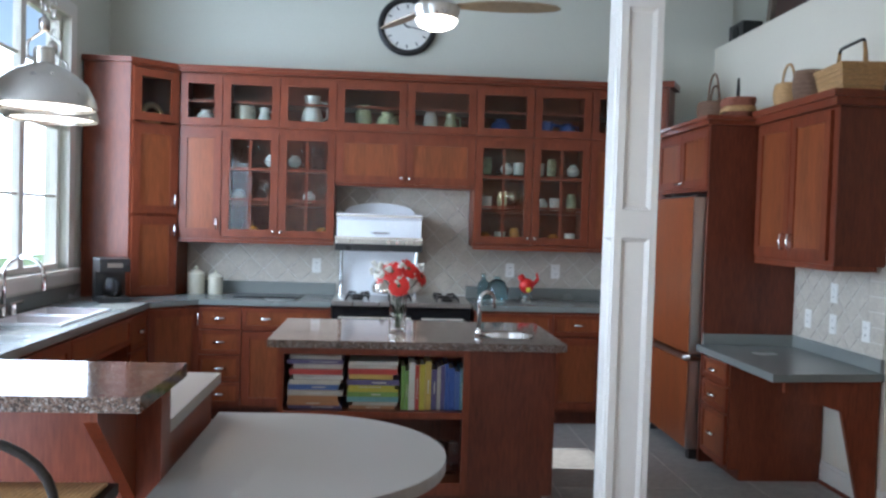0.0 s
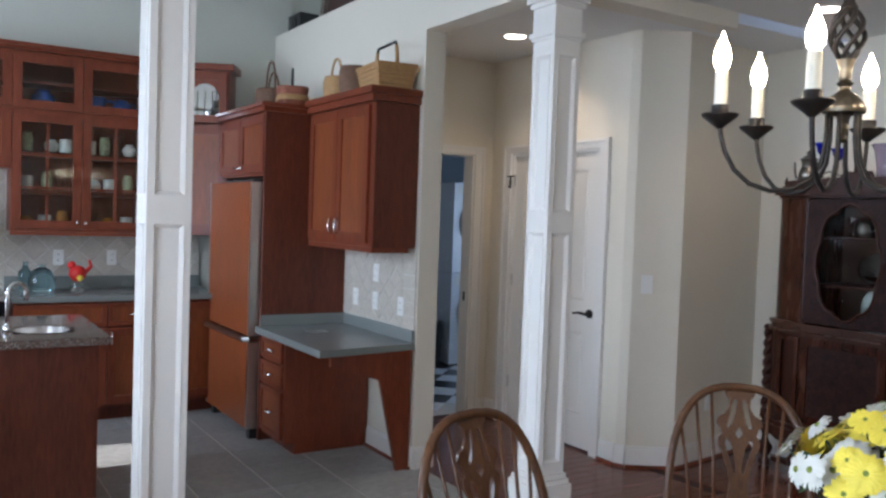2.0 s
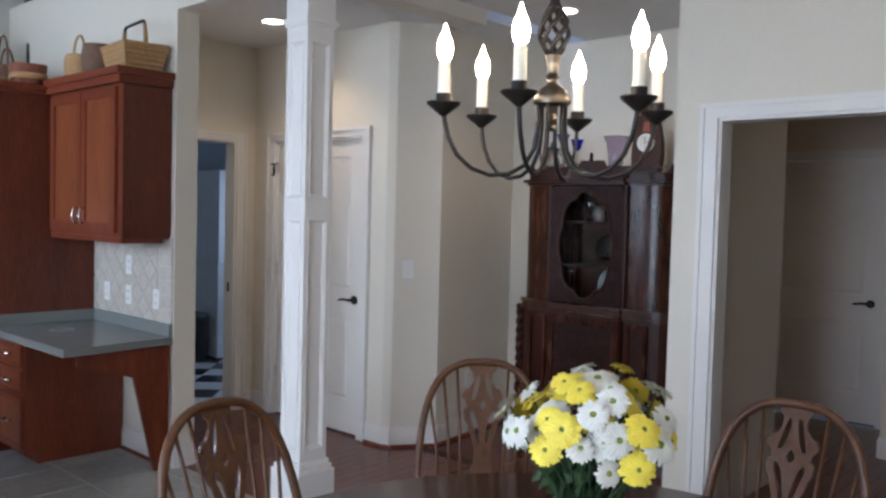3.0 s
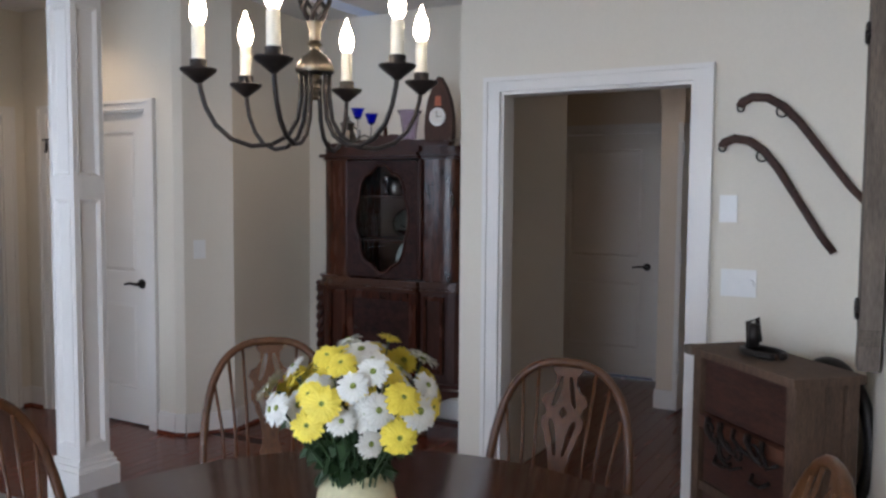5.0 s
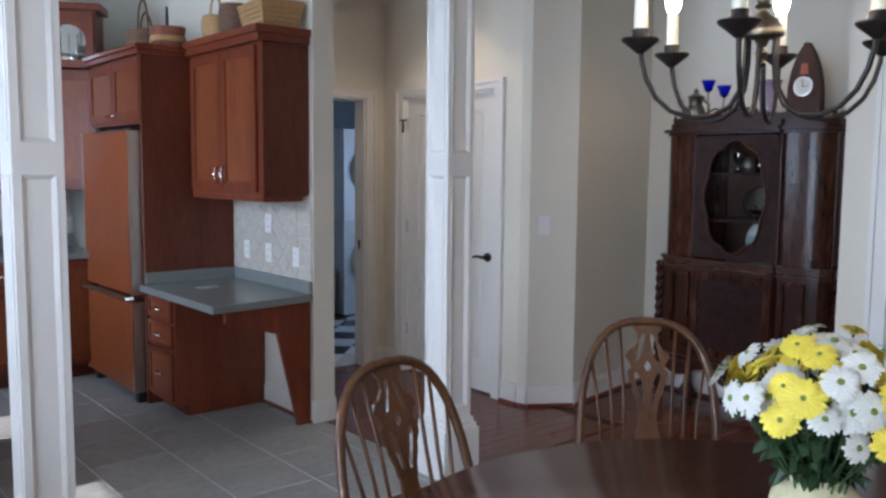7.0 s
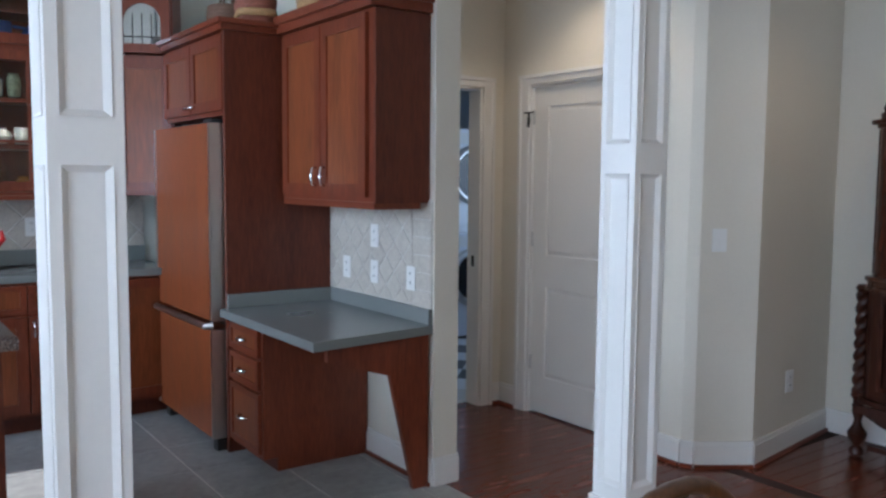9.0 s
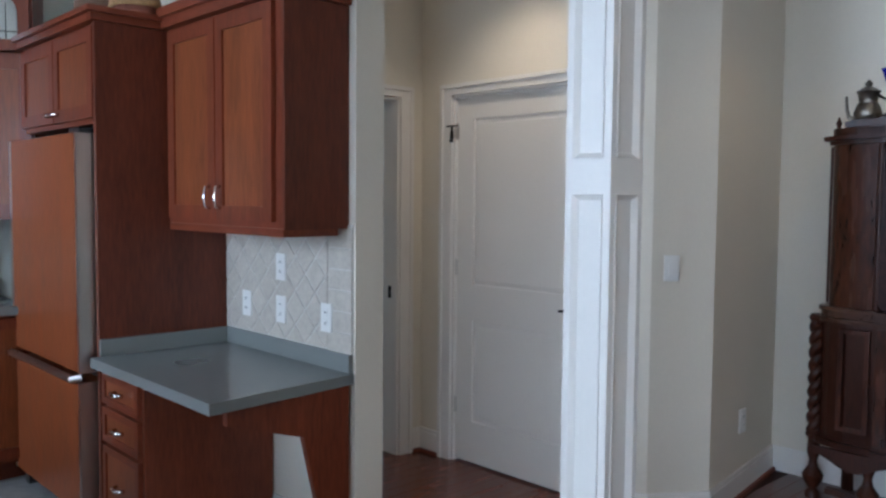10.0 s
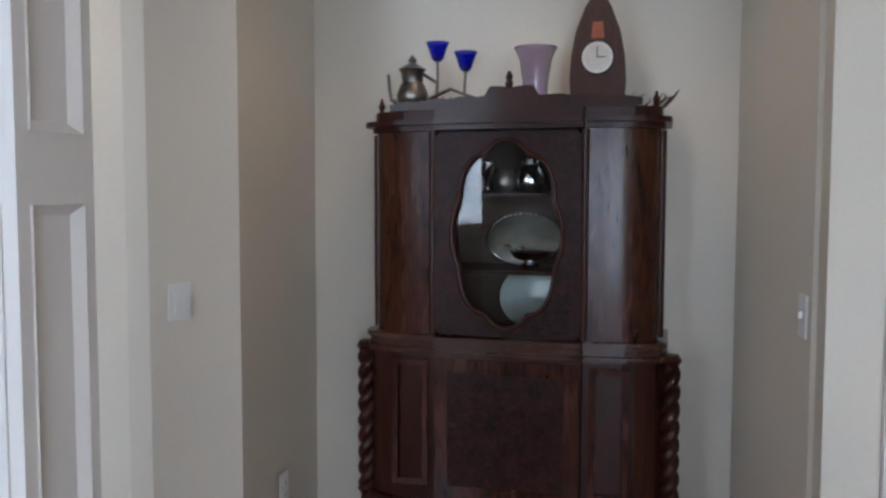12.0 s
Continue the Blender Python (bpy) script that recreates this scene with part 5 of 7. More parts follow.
# upper case: back and shoulders round a hollow middle
for sgn in (-1, 1):
    bm = bmesh.new()
    pts = [p for p in bowed(0.015) if (p[0] - WD / 2) * sgn > 0 and abs(p[0] - WD / 2) > 0.272]
    pts = pts + [(WD / 2 + sgn * 0.272, 0.405)]
    prism(bm, pts, 0.975, 1.735)
    part("shoulder", bm, FLAME, ob, "curved flame-mahogany side", smooth=True)
    bm = bmesh.new()
    x = WD / 2 + sgn * 0.278
    tube(bm, [(x, 0.012, 0.985), (x, 0.012, 1.73)], 0.014, 12)
    part("half_column", bm, MAHOGANY, ob, smooth=True)
    x = WD / 2 + sgn * (WD / 2 - 0.012)
    bm = bmesh.new()
    tube(bm, [(x, 0.15, 0.985), (x, 0.15, 1.73)], 0.016, 12)
    part("half_column", bm, MAHOGANY, ob, smooth=True)
part("back", boxes((WD / 2 - 0.272, WD / 2 + 0.272, 0.39, 0.404, 0.975, 1.735)), CAB_IN, ob)
part("shelf", boxes((WD / 2 - 0.271, WD / 2 + 0.271, 0.06, 0.389, 1.205, 1.22)), MAHOGANY, ob)
part("shelf", boxes((WD / 2 - 0.271, WD / 2 + 0.271, 0.06, 0.389, 1.49, 1.505)), MAHOGANY, ob)
N = 96
oval, rect = [], []
for k in range(N):
    a = 2 * math.pi * k / N
    sc = 0.955 + 0.085 * abs(math.cos(4 * a))
    oval.append((WD / 2 + 0.196 * sc * math.copysign(abs(math.cos(a)) ** 0.9, math.cos(a)), 1.355 + 0.328 * sc * math.sin(a)))
    u, v = math.cos(a) / 0.268, math.sin(a) / 0.372
    q = 1 / max(abs(u), abs(v))
    rect.append((WD / 2 + q * math.cos(a), 1.355 + q * math.sin(a)))
bm = bmesh.new()
ring = [[bm.verts.new((x, y, z)) for x, z in pts] for pts, y in ((rect, 0.0), (oval, 0.0), (oval, 0.022), (rect, 0.022))]
for a, b in zip(ring, ring[1:] + ring[:1]):
    for k in range(N):
        bm.faces.new((a[k], a[(k + 1) % N], b[(k + 1) % N], b[k]))
door = part("glass_door", bm, BURL, ob, "burl-veneered door round a scalloped pane")
bm = bmesh.new()
tube(bm, [(x, -0.003, z) for x, z in oval] + [(oval[0][0], -0.003, oval[0][1])], 0.009, 8)
part("pane_moulding", bm, MAHOGANY, door, smooth="all")
bm = bmesh.new()
for y in (0.010, 0.014):
    bm.faces.new([bm.verts.new((x, y, z)) for x, z in oval])
part("pane", bm, PANE, door)
# cornice, crest, waist and lower case
plan_prism("cornice", MAHOGANY, 1.736, 1.755, 0.0, -0.008)
plan_prism("cornice", MAHOGANY, 1.756, 1.775, -0.022, -0.026)
plan_prism("top_board", MAHOGANY, 1.776, 1.812, 0.01, 0.004)
bm = bmesh.new()
cr = [(0.10, 1.812)] + [(0.10 + 0.92 * u / 46, 1.835 + 0.020 * math.sin(math.pi * u / 46) + 0.007 * abs(math.sin(u * 0.55)) + (0.030 if 19 <= u <= 27 else 0)) for u in range(47)] + [(1.02, 1.812)]
outline_slab(bm, cr, 0.03, 0.05)
part("crest", bm, MAHOGANY, ob, "carved scrolled crest")
bm = bmesh.new()
lathe(bm, [(0.016, 1.875), (0.010, 1.885), (0.016, 1.90), (0.010, 1.912), (0.014, 1.925), (0.004, 1.945)], 12, (WD / 2, 0.04, 0))
part("finial", bm, MAHOGANY, ob, smooth=True)
for x in (0.035, WD - 0.035):
    bm = bmesh.new()
    lathe(bm, [(0.014, 1.812), (0.008, 1.822), (0.014, 1.84), (0.008, 1.852), (0.003, 1.87)], 10, (x, 0.13, 0))
    part("finial", bm, MAHOGANY, ob, smooth=True)
plan_prism("waist", WAIST, 0.955, 0.974, -0.02, -0.020, "paler polished waist moulding", bev=0.007)
plan_prism("waist", WAIST, 0.925, 0.954, -0.012, -0.012, "paler polished waist moulding", bev=0.009)
plan_prism("waist", WAIST, 0.905, 0.924, -0.02, -0.022, "paler polished waist moulding", bev=0.007)
plan_prism("lower_case", MAHOGANY, 0.34, 0.904, -0.004, 0.0)
plan_prism("base_moulding", MAHOGANY, 0.31, 0.339, -0.022, -0.022)
bm = bmesh.new()
frame_bars(bm, WD / 2 - 0.265, WD / 2 + 0.265, 0.37, 0.895, -0.014, -0.001, 0.05)
ld = part("lower_door", bm, FLAME, ob, bev=0.003)
part("panel", boxes((WD / 2 - 0.215, WD / 2 + 0.215, -0.006, -0.001, 0.42, 0.845)), BURL, ld, "dark burl panel")
bm = bmesh.new()
tube(bm, [(WD / 2 - 0.195, -0.006, 0.65), (WD / 2 - 0.195, -0.02, 0.65)], 0.008)
part("key_knob", bm, IRON, ld)
for sgn in (-1, 1):
    bm = bmesh.new()
    x0, x1 = sorted((WD / 2 + sgn * 0.30, WD / 2 + sgn * 0.44))
    frame_bars(bm, x0, x1, 0.40, 0.88, 0.016, 0.045, 0.022)
    part("side_panel", bm, FLAME, ob)
    # barley-twist post at the corner
    bm = bmesh.new()
    cx, cy = WD / 2 + sgn * (WD / 2 + 0.030), 0.13
    for strand in (0, math.pi):
        tube(bm, [(cx + 0.016 * math.cos(strand + u * 0.55), cy + 0.016 * math.sin(strand + u * 0.55), 0.34 + 0.0112 * u) for u in range(50)], 0.0235, 8)
    part("twisted_post", bm, MAHOGANY, ob, "carved barley-twist post", smooth="all")
    for dz in (0.33, 0.905):
        bm = bmesh.new()
        lathe(bm, [(0.03, dz - 0.02), (0.042, dz), (0.03, dz + 0.02)], 14, (cx, cy, 0))
        part("post_cap", bm, MAHOGANY, ob, smooth=True)
    for lx, ly in ((cx, cy), (WD / 2 + sgn * 0.29, 0.03)):
        bm = bmesh.new()
        lathe(bm, [(0.022, 0.0), (0.036, 0.015), (0.036, 0.04), (0.020, 0.06), (0.045, 0.10), (0.05, 0.13), (0.024, 0.17), (0.018, 0.20), (0.03, 0.24), (0.026, 0.31)], 16, (lx, ly, 0))
        part("leg", bm, MAHOGANY, ob, "turned bulbous leg", smooth=True)
    bm = bmesh.new()
    lathe(bm, [(0.022, 0.0), (0.03, 0.02), (0.022, 0.31)], 12, (WD / 2 + sgn * 0.50, 0.36, 0))
    part("leg", bm, MAHOGANY, ob, smooth=True)
bm = bmesh.new()
sk = [(0.0, 0.309)] + [(0.02 + 1.08 * u / 36, 0.245 + 0.03 * math.cos(u * math.pi / 6) - (0.02 if 15 < u < 21 else 0)) for u in range(37)] + [(1.12, 0.309)]
outline_slab(bm, sk[::-1], 0.0, 0.02)
part("skirt", bm, MAHOGANY, ob, "carved scalloped skirt")
part("stretcher", boxes((0.04, WD - 0.04, 0.10, 0.14, 0.055, 0.085), (WD / 2 - 0.02, WD / 2 + 0.02, 0.14, 0.36, 0.055, 0.085)), MAHOGANY, ob, bev=0.004)


def turned(name, prof, material, x, y, z, label, category, seg=20, group="", cap=True):
    bm = bmesh.new()
    lathe(bm, prof, seg, cap=cap)
    ob = part(name, bm, material, None, smooth=True)
    ob.matrix_world = pose(x, y, z)
    return tagged(ob, label, category, group)


def hutch_at(lx, ly, z):
    return 4.955 + ly, 3.445 - lx, z


# on and in the hutch
x, y, z = hutch_at(0.137, 0.20, 1.813)
ob = turned("teapot", [(0.045, 0), (0.05, 0.008), (0.03, 0.018), (0.055, 0.045), (0.062, 0.075), (0.05, 0.11), (0.04, 0.125), (0.045, 0.165), (0.055, 0.175), (0.03, 0.19), (0.012, 0.20), (0.018, 0.212), (0.004, 0.23)], PEWTER, x, y, z, "tarnished silver teapot on top of the hutch", "teapot")
bm = bmesh.new()
tube(bm, [(0, 0.05, 0.05), (0, 0.085, 0.06), (0, 0.095, 0.10), (0, 0.10, 0.16)], 0.011, 8, 0.006)
part("spout", bm, PEWTER, ob, smooth="all")
bm = bmesh.new()
tube(bm, [(0, -0.055, 0.045), (0, -0.095, 0.06), (0, -0.10, 0.12), (0, -0.045, 0.155)], 0.007, 8)
part("handle", bm, PEWTER, ob, smooth="all")
x, y, z = hutch_at(0.30, 0.16, 1.813)
ob = thing("candle_branch", pose(x, y, z, 0, 0, W), "twisted metal branch holding two cobalt glass votives", "candle holder")
bm = bmesh.new()
tube(bm, [(-0.14, 0, 0.01), (-0.08, 0.01, 0.06), (0.0, 0, 0.09), (0.08, 0.01, 0.06), (0.16, 0, 0.02)], 0.006, 7)
tube(bm, [(-0.05, 0, 0.075), (-0.05, 0, 0.20)], 0.005, 6)
tube(bm, [(0.055, 0, 0.07), (0.06, 0, 0.16)], 0.005, 6)
tube(bm, [(-0.14, 0, 0.0), (-0.12, 0.05, 0.0), (0.0, 0.05, 0.0), (0.16, 0.0, 0.0)], 0.005, 6)
for k in range(9):
    a = -0.12 + 0.03 * k
    tube(bm, [(a, 0, 0.06), (a + 0.01, -0.01, 0.03 + 0.01 * (k % 3))], 0.003, 5)
part("branch", bm, PEWTER, ob)
for dx, dz in ((-0.05, 0.195), (0.06, 0.155)):
    bm = bmesh.new()
    lathe(bm, [(0.012, dz), (0.024, dz + 0.012), (0.036, dz + 0.05), (0.046, dz + 0.072), (0.042, dz + 0.072), (0.032, dz + 0.05), (0.02, dz + 0.018), (0.0005, dz + 0.014)], 20, (dx, 0, 0), cap=False)
    part("votive", bm, BLUEGLASS, ob, "cobalt blue glass votive cup", smooth=True)
x, y, z = hutch_at(0.618, 0.22, 1.813)
turned("glass_vase", [(0.042, 0), (0.043, 0.01), (0.048, 0.11), (0.062, 0.20), (0.078, 0.235), (0.082, 0.242), (0.076, 0.238), (0.058, 0.20), (0.043, 0.11), (0.037, 0.012), (0.0005, 0.010)], LILAC, x, y, z, "flared lilac frosted glass vase on the hutch", "vase", 28, cap=False)
x, y, z = hutch_at(0.852, 0.185, 1.813)
ob = thing("boat_clock", pose(x, y, z, 0, 0, W), "pointed boat-shaped wooden clock on top of the hutch", "clock")
pts = [(-0.085, 0.0), (-0.098, 0.05), (-0.102, 0.11), (-0.097, 0.20), (-0.080, 0.29), (-0.048, 0.375), (-0.008, 0.44)]
bm = bmesh.new()
outline_slab(bm, [(x, z) for x, z in pts] + [(-x, z) for x, z in pts[::-1]], 0.0, 0.05)
part("case", bm, OLDWOOD, ob, bev=0.004)
bm = bmesh.new()
outline_slab(bm, [(-0.024, 0.26), (-0.018, 0.32), (0.018, 0.32), (0.024, 0.26)], -0.004, 0.0)
part("inlay", bm, mat("rust_paint", (0.30, 0.08, 0.04), rough=0.6, var=0.3, scale=20), ob, "rust-red painted inlay")
bm = bmesh.new()
tube(bm, [(0, 0.0, 0.19), (0, -0.014, 0.19)], 0.056, 28)
part("bezel", bm, STEEL, ob)
bm = bmesh.new()
tube(bm, [(0, -0.0145, 0.19), (0, -0.0165, 0.19)], 0.047, 28)
part("dial", bm, mat("aged_dial", (0.52, 0.50, 0.44), rough=0.4, var=0.12, scale=30), ob, "pale aged clock dial")
part("hand", boxes((-0.002, 0.002, -0.019, -0.0175, 0.19, 0.228)), IRON, ob)
part("hand", boxes((-0.002, 0.03, -0.019, -0.0175, 0.188, 0.192)), IRON, ob)
x, y, z = hutch_at(1.0, 0.16, 1.813)
bm = bmesh.new()
for k in range(14):
    a = rnd.uniform(-0.09, 0.10)
    tube(bm, [(0, -a, 0.0), (rnd.uniform(-0.02, 0.02), -a - 0.03, rnd.uniform(0.02, 0.04)), (rnd.uniform(-0.03, 0.03), -a - rnd.uniform(0.02, 0.07), rnd.uniform(0.03, 0.065))], 0.0045, 6, 0.002)
single("metal_leaf_spray", bm, PEWTER, pose(x, y, z), "tarnished metal leaf spray on the hutch", "ornament")
x, y, z = hutch_at(0.56, 0.30, 1.222)
ob = thing("silver_tray", pose(x, y, z, 0, 0, W) @ pose(0, 0.03, 0, -14), "oval silver tray with a beaded rim standing in the hutch", "tray")
bm = bmesh.new()
outline_slab(bm, [(0.145 * math.cos(radians(t)), 0.105 + 0.100 * math.sin(radians(t))) for t in range(0, 360, 12)], 0.0, 0.006)
part("dish", bm, PEWTER, ob)
bm = bmesh.new()
for k in range(44):
    t = radians(360 / 44 * k)
    ball(bm, (0.150 * math.cos(t), -0.002, 0.105 + 0.105 * math.sin(t)), 0.008, 6)
part("beaded_rim", bm, CHROME, ob, "bright beaded rim", smooth=True)
x, y, z = hutch_at(0.60, 0.24, 1.222)
turned("silver_bowl", [(0.035, 0), (0.04, 0.01), (0.02, 0.02), (0.065, 0.035), (0.085, 0.06), (0.08, 0.058), (0.05, 0.038), (0.0005, 0.03)], CHROME, x, y, z, "small polished silver bowl before the tray", "bowl", 24, cap=False)
bm = bmesh.new()
lathe(bm, [(0.0005, 0.0), (0.06, 0.002), (0.085, 0.012), (0.118, 0.016), (0.118, 0.02), (0.08, 0.016), (0.0005, 0.006)], 32, cap=False)
x, y, z = hutch_at(0.59, 0.31, 1.095)
single("china_plate", bm, mat("pale_grey_china", (0.34, 0.37, 0.35), rough=0.2, var=0.12, scale=18, bump=0.0), pose(x, y, z, 0, -78, 0), "white china plate leaning inside the hutch", "plate", smooth=True)
for lx, kind in ((0.43, 0), (0.50, 1), (0.60, 2), (0.69, 0)):
    x, y, z = hutch_at(lx, 0.24, 1.506)
    if kind == 0:
        turned("silver_goblet", [(0.03, 0), (0.008, 0.015), (0.008, 0.05), (0.03, 0.08), (0.034, 0.12)], CHROME, x, y, z, "silver goblet on the hutch shelf", "goblet", 16, "silver in the hutch")
    elif kind == 1:
        turned("creamer", [(0.03, 0), (0.04, 0.02), (0.045, 0.05), (0.03, 0.09), (0.036, 0.10)], PEWTER, x, y, z, "squat silver creamer on the hutch shelf", "jug", 18)
    else:
        turned("silver_pitcher", [(0.04, 0), (0.055, 0.02), (0.06, 0.06), (0.035, 0.11), (0.04, 0.13)], CHROME, x, y, z, "silver pitcher on the hutch shelf", "pitcher", 20)

# chest, harness and relics in the corner
ob = thing("wooden_chest", pose(3.56, 0.30, 0), "old weathered wooden chest of drawers with iron pulls", "chest")
W2, D2 = 0.63, 0.262
ob.matrix_world = pose(3.618, 0.288, 0, 0, 0, 225) @ Matrix.Translation((-W2, 0, 0))
CHEST_FRAME = mat("worn_brown_board", (0.105, 0.062, 0.038), rough=0.75, var=0.5, scale=7, stretch=(5, 5, 1), fine=6, bump=0.3)
CHEST_RED = mat("worn_red_brown_board", (0.058, 0.021, 0.013), rough=0.65, var=0.55, scale=6, stretch=(1, 6, 6), fine=6, bump=0.25)
for x0 in (0.0, W2 - 0.05):
    for y0 in (0.0, D2 - 0.05):
        part("post", boxes((x0, x0 + 0.05, y0, y0 + 0.05, 0, 0.868)), CHEST_FRAME, ob, bev=0.005)
for z0, z1 in ((0.10, 0.31), (0.35, 0.565), (0.635, 0.86)):
    dr = part("drawer", boxes((0.056, W2 - 0.056, 0.022, D2 - 0.06, z0, z1)), CHEST_RED, ob, "worn red-brown drawer front", bev=0.004)
    if z0 < 0.5:
        for xx in (0.2, W2 - 0.2):
            zm = (z0 + z1) / 2
            bm = bmesh.new()
            tube(bm, [(xx - 0.05, 0.02, zm + 0.02), (xx - 0.03, -0.005, zm), (xx + 0.03, -0.005, zm), (xx + 0.05, 0.02, zm + 0.02)], 0.008, 8)
            part("iron_pull", bm, IRON, dr, "rusted iron drop pull", smooth="all")
part("rail", boxes((0.05, W2 - 0.05, 0.006, 0.04, 0.31, 0.348)), CHEST_FRAME, ob, bev=0.004)
for x0 in (0.012, W2 - 0.036):
    for k in range(2):
        y0 = 0.052 + k * (D2 - 0.104) / 2
        part("side_board", boxes((x0, x0 + 0.024, y0, y0 + (D2 - 0.104) / 2 - 0.003, 0.10, 0.868)), CHEST_FRAME, ob, bev=0.003)
part("back", boxes((0.052, W2 - 0.052, D2 - 0.02, D2 - 0.005, 0.10, 0.868)), CHEST_RED, ob)
for y0, y1 in ((-0.03, 0.112), (0.114, D2 + 0.005)):
    part("top_board", boxes((-0.025, W2 + 0.025, y0, y1, 0.869, 0.90)), CHEST_FRAME, ob, bev=0.005)
mtop = ob.matrix_world.copy()
part("rail", boxes((0.05, W2 - 0.05, -0.004, 0.03, 0.575, 0.625)), mat("rubbed_red_wood", (0.12, 0.045, 0.025), rough=0.6, var=0.4, scale=12, bump=0.2), ob, "worn reddish rail", bev=0.004)
part("corner_block", boxes((-0.026, 0.034, -0.034, 0.012, 0.866, 0.902)), GREYWOOD, ob, "pale end-grain corner", bev=0.004)
r5 = random.Random(31)
gear = thing("harness_gear", mtop @ pose(0.33, -0.012, 0.60), "tangle of rusty iron harness fittings hung on the chest's rail", "harness gear")
for k in range(5):
    x0 = -0.19 + 0.085 * k
    bm = bmesh.new()
    tube(bm, [(x0, -0.004, 0.03), (x0 + 0.03, -0.03, 0.012 + r5.uniform(-0.01, 0.02)), (x0 + 0.07, -0.034, -0.02 + r5.uniform(-0.02, 0.02)), (x0 + 0.11, -0.022, -0.045 + r5.uniform(-0.02, 0.03))], r5.uniform(0.009, 0.015), 8, 0.007)
    part("iron_bar", bm, IRON, gear, smooth="all")
for x0, z0, rr in ((-0.15, 0.0, 0.026), (-0.04, -0.055, 0.034), (0.04, -0.045, 0.020), (0.13, -0.01, 0.028)):
    bm = bmesh.new()
    tube(bm, arc((x0, -0.026, z0), rr, 0, 345, 16), 0.006, 8)
    part("iron_ring", bm, IRON, gear, smooth="all")
bm = bmesh.new()
tube(bm, [(-0.10, -0.02, -0.02), (-0.07, -0.03, -0.09), (0.0, -0.03, -0.115), (0.06, -0.024, -0.09)], 0.011, 8, 0.005)
part("hook", bm, IRON, gear, smooth="all")
bm = bmesh.new()
tube(bm, arc((0, 0, 0.02), 0.10, 0, 340, 18, "xy", 0.06), 0.014, 8)
tube(bm, [(-0.09, 0, 0.02), (-0.10, 0, 0.12), (-0.07, 0.02, 0.14), (-0.05, 0.02, 0.05)], 0.010, 8)
tube(bm, [(-0.06, 0.0, 0.03), (-0.06, 0.0, 0.12)], 0.022, 10)
single("iron_tool", bm, IRON, mtop @ pose(0.30, 0.11, 0.902), "rusty iron farm tool on the chest", "tool", smooth="all")
bm = bmesh.new()
tube(bm, arc((0, 0, 0), 0.205, 0, 360, 40, "xz", 0.285), 0.024, 10)
single("harness_ring", bm, IRON, pose(4.045, 0.212, 0.60, 0, 0, 46), "dark leather-bound harness ring hung in the corner behind the chest", "harness ring", smooth="all")


def hame(m, label):
    bm = bmesh.new()
    pts = [(0.0, 0, -0.015), (0.01, 0, 0.005), (0.05, 0, 0.022), (0.11, 0, 0.012), (0.17, 0, -0.03), (0.23, 0, -0.10), (0.29, 0, -0.19), (0.35, 0, -0.28), (0.41, 0, -0.37), (0.46, 0, -0.43)]
    tube(bm, pts, 0.020, 10, 0.015, 1.0)
    ob = part("wooden_hame", bm, OLDWOOD, None, smooth="all")
    ob.matrix_world = m
    tagged(ob, label, "harness hame", "harness hames on the wall")
    bm = bmesh.new()
    tube(bm, arc((0.165, -0.012, -0.05), 0.022, 0, 350, 12), 0.004, 6)
    part("ring", bm, IRON, ob, "iron ring")
    bm = bmesh.new()
    tube(bm, arc((0.002, 0, -0.02), 0.014, 0, 350, 10), 0.004, 6)
    part("tip", bm, IRON, ob, "iron tip")
    return ob


hame(pose(4.238, 0.612, 1.905, 0, -3, W), "worn wooden harness hame hung on the wall")
hame(pose(4.238, 0.680, 1.74, 0, 2, W), "worn wooden harness hame hung below its pair")
plate(pose(4.259, 0.65, 1.465, 0, 0, W), "white rocker light switch beside the doorway", "rocker", 0.072, 0.116)
plate(pose(4.259, 0.60, 1.15, 0, 0, W), "white triple switch plate with a dimmer dial", "dial", 0.145, 0.116)
plate(pose(4.29, 3.806, 1.165, 0, 0, math.degrees(math.atan2(-0.17, 0.25))), "white light switch on the angled wall", "rocker", 0.072, 0.116)
plate(pose(4.80, 3.707, 0.40, 0, 0, 3), "white wall outlet low in the niche", "outlet")
plate(pose(4.44, 1.9735, 1.17, 0, 0, 186.2), "white light switch inside the niche", "toggle")
# hanging timber and an old window frame on the angled south wall
SW = math.degrees(math.atan2(0.118 + 0.61, 6.5))


def on_south(x, z):
    return pose(x, -0.61 + (x + 2.1) * (0.728 / 6.5) + 0.004, z, 0, 0, SW + 180)


bm = bmesh.new()
outline_slab(bm, [(0.0, 0.0), (0.03, 0.10), (0.0, 0.16), (0.0, 1.60), (0.14, 1.60), (0.14, 0.14), (0.11, 0.08), (0.12, 0.0)][::-1], -0.072, -0.006)
ob = part("singletree", bm, GREYWOOD, None, bev=0.004)
ob.matrix_world = on_south(3.72, 0.95)
tagged(ob, "weathered grey timber yoke hung on the wall", "timber relic")
for z in (0.20, 1.10):
    bm = bmesh.new()
    tube(bm, arc((0.07, -0.077, z), 0.03, 0, 350, 14), 0.008, 8)
    part("iron_ring", bm, IRON, ob, "rusted iron ring")
ob = thing("old_window_frame", on_south(2.75, 1.05), "old empty tan wooden window frame hung on the wall", "wall decoration")
bm = bmesh.new()
frame_bars(bm, 0, 0.9, 0, 1.2, -0.04, -0.004, 0.06)
part("surround", bm, mat("tan_old_paint", (0.36, 0.28, 0.20), rough=0.7, var=0.25, scale=8, bump=0.2), ob, bev=0.003)
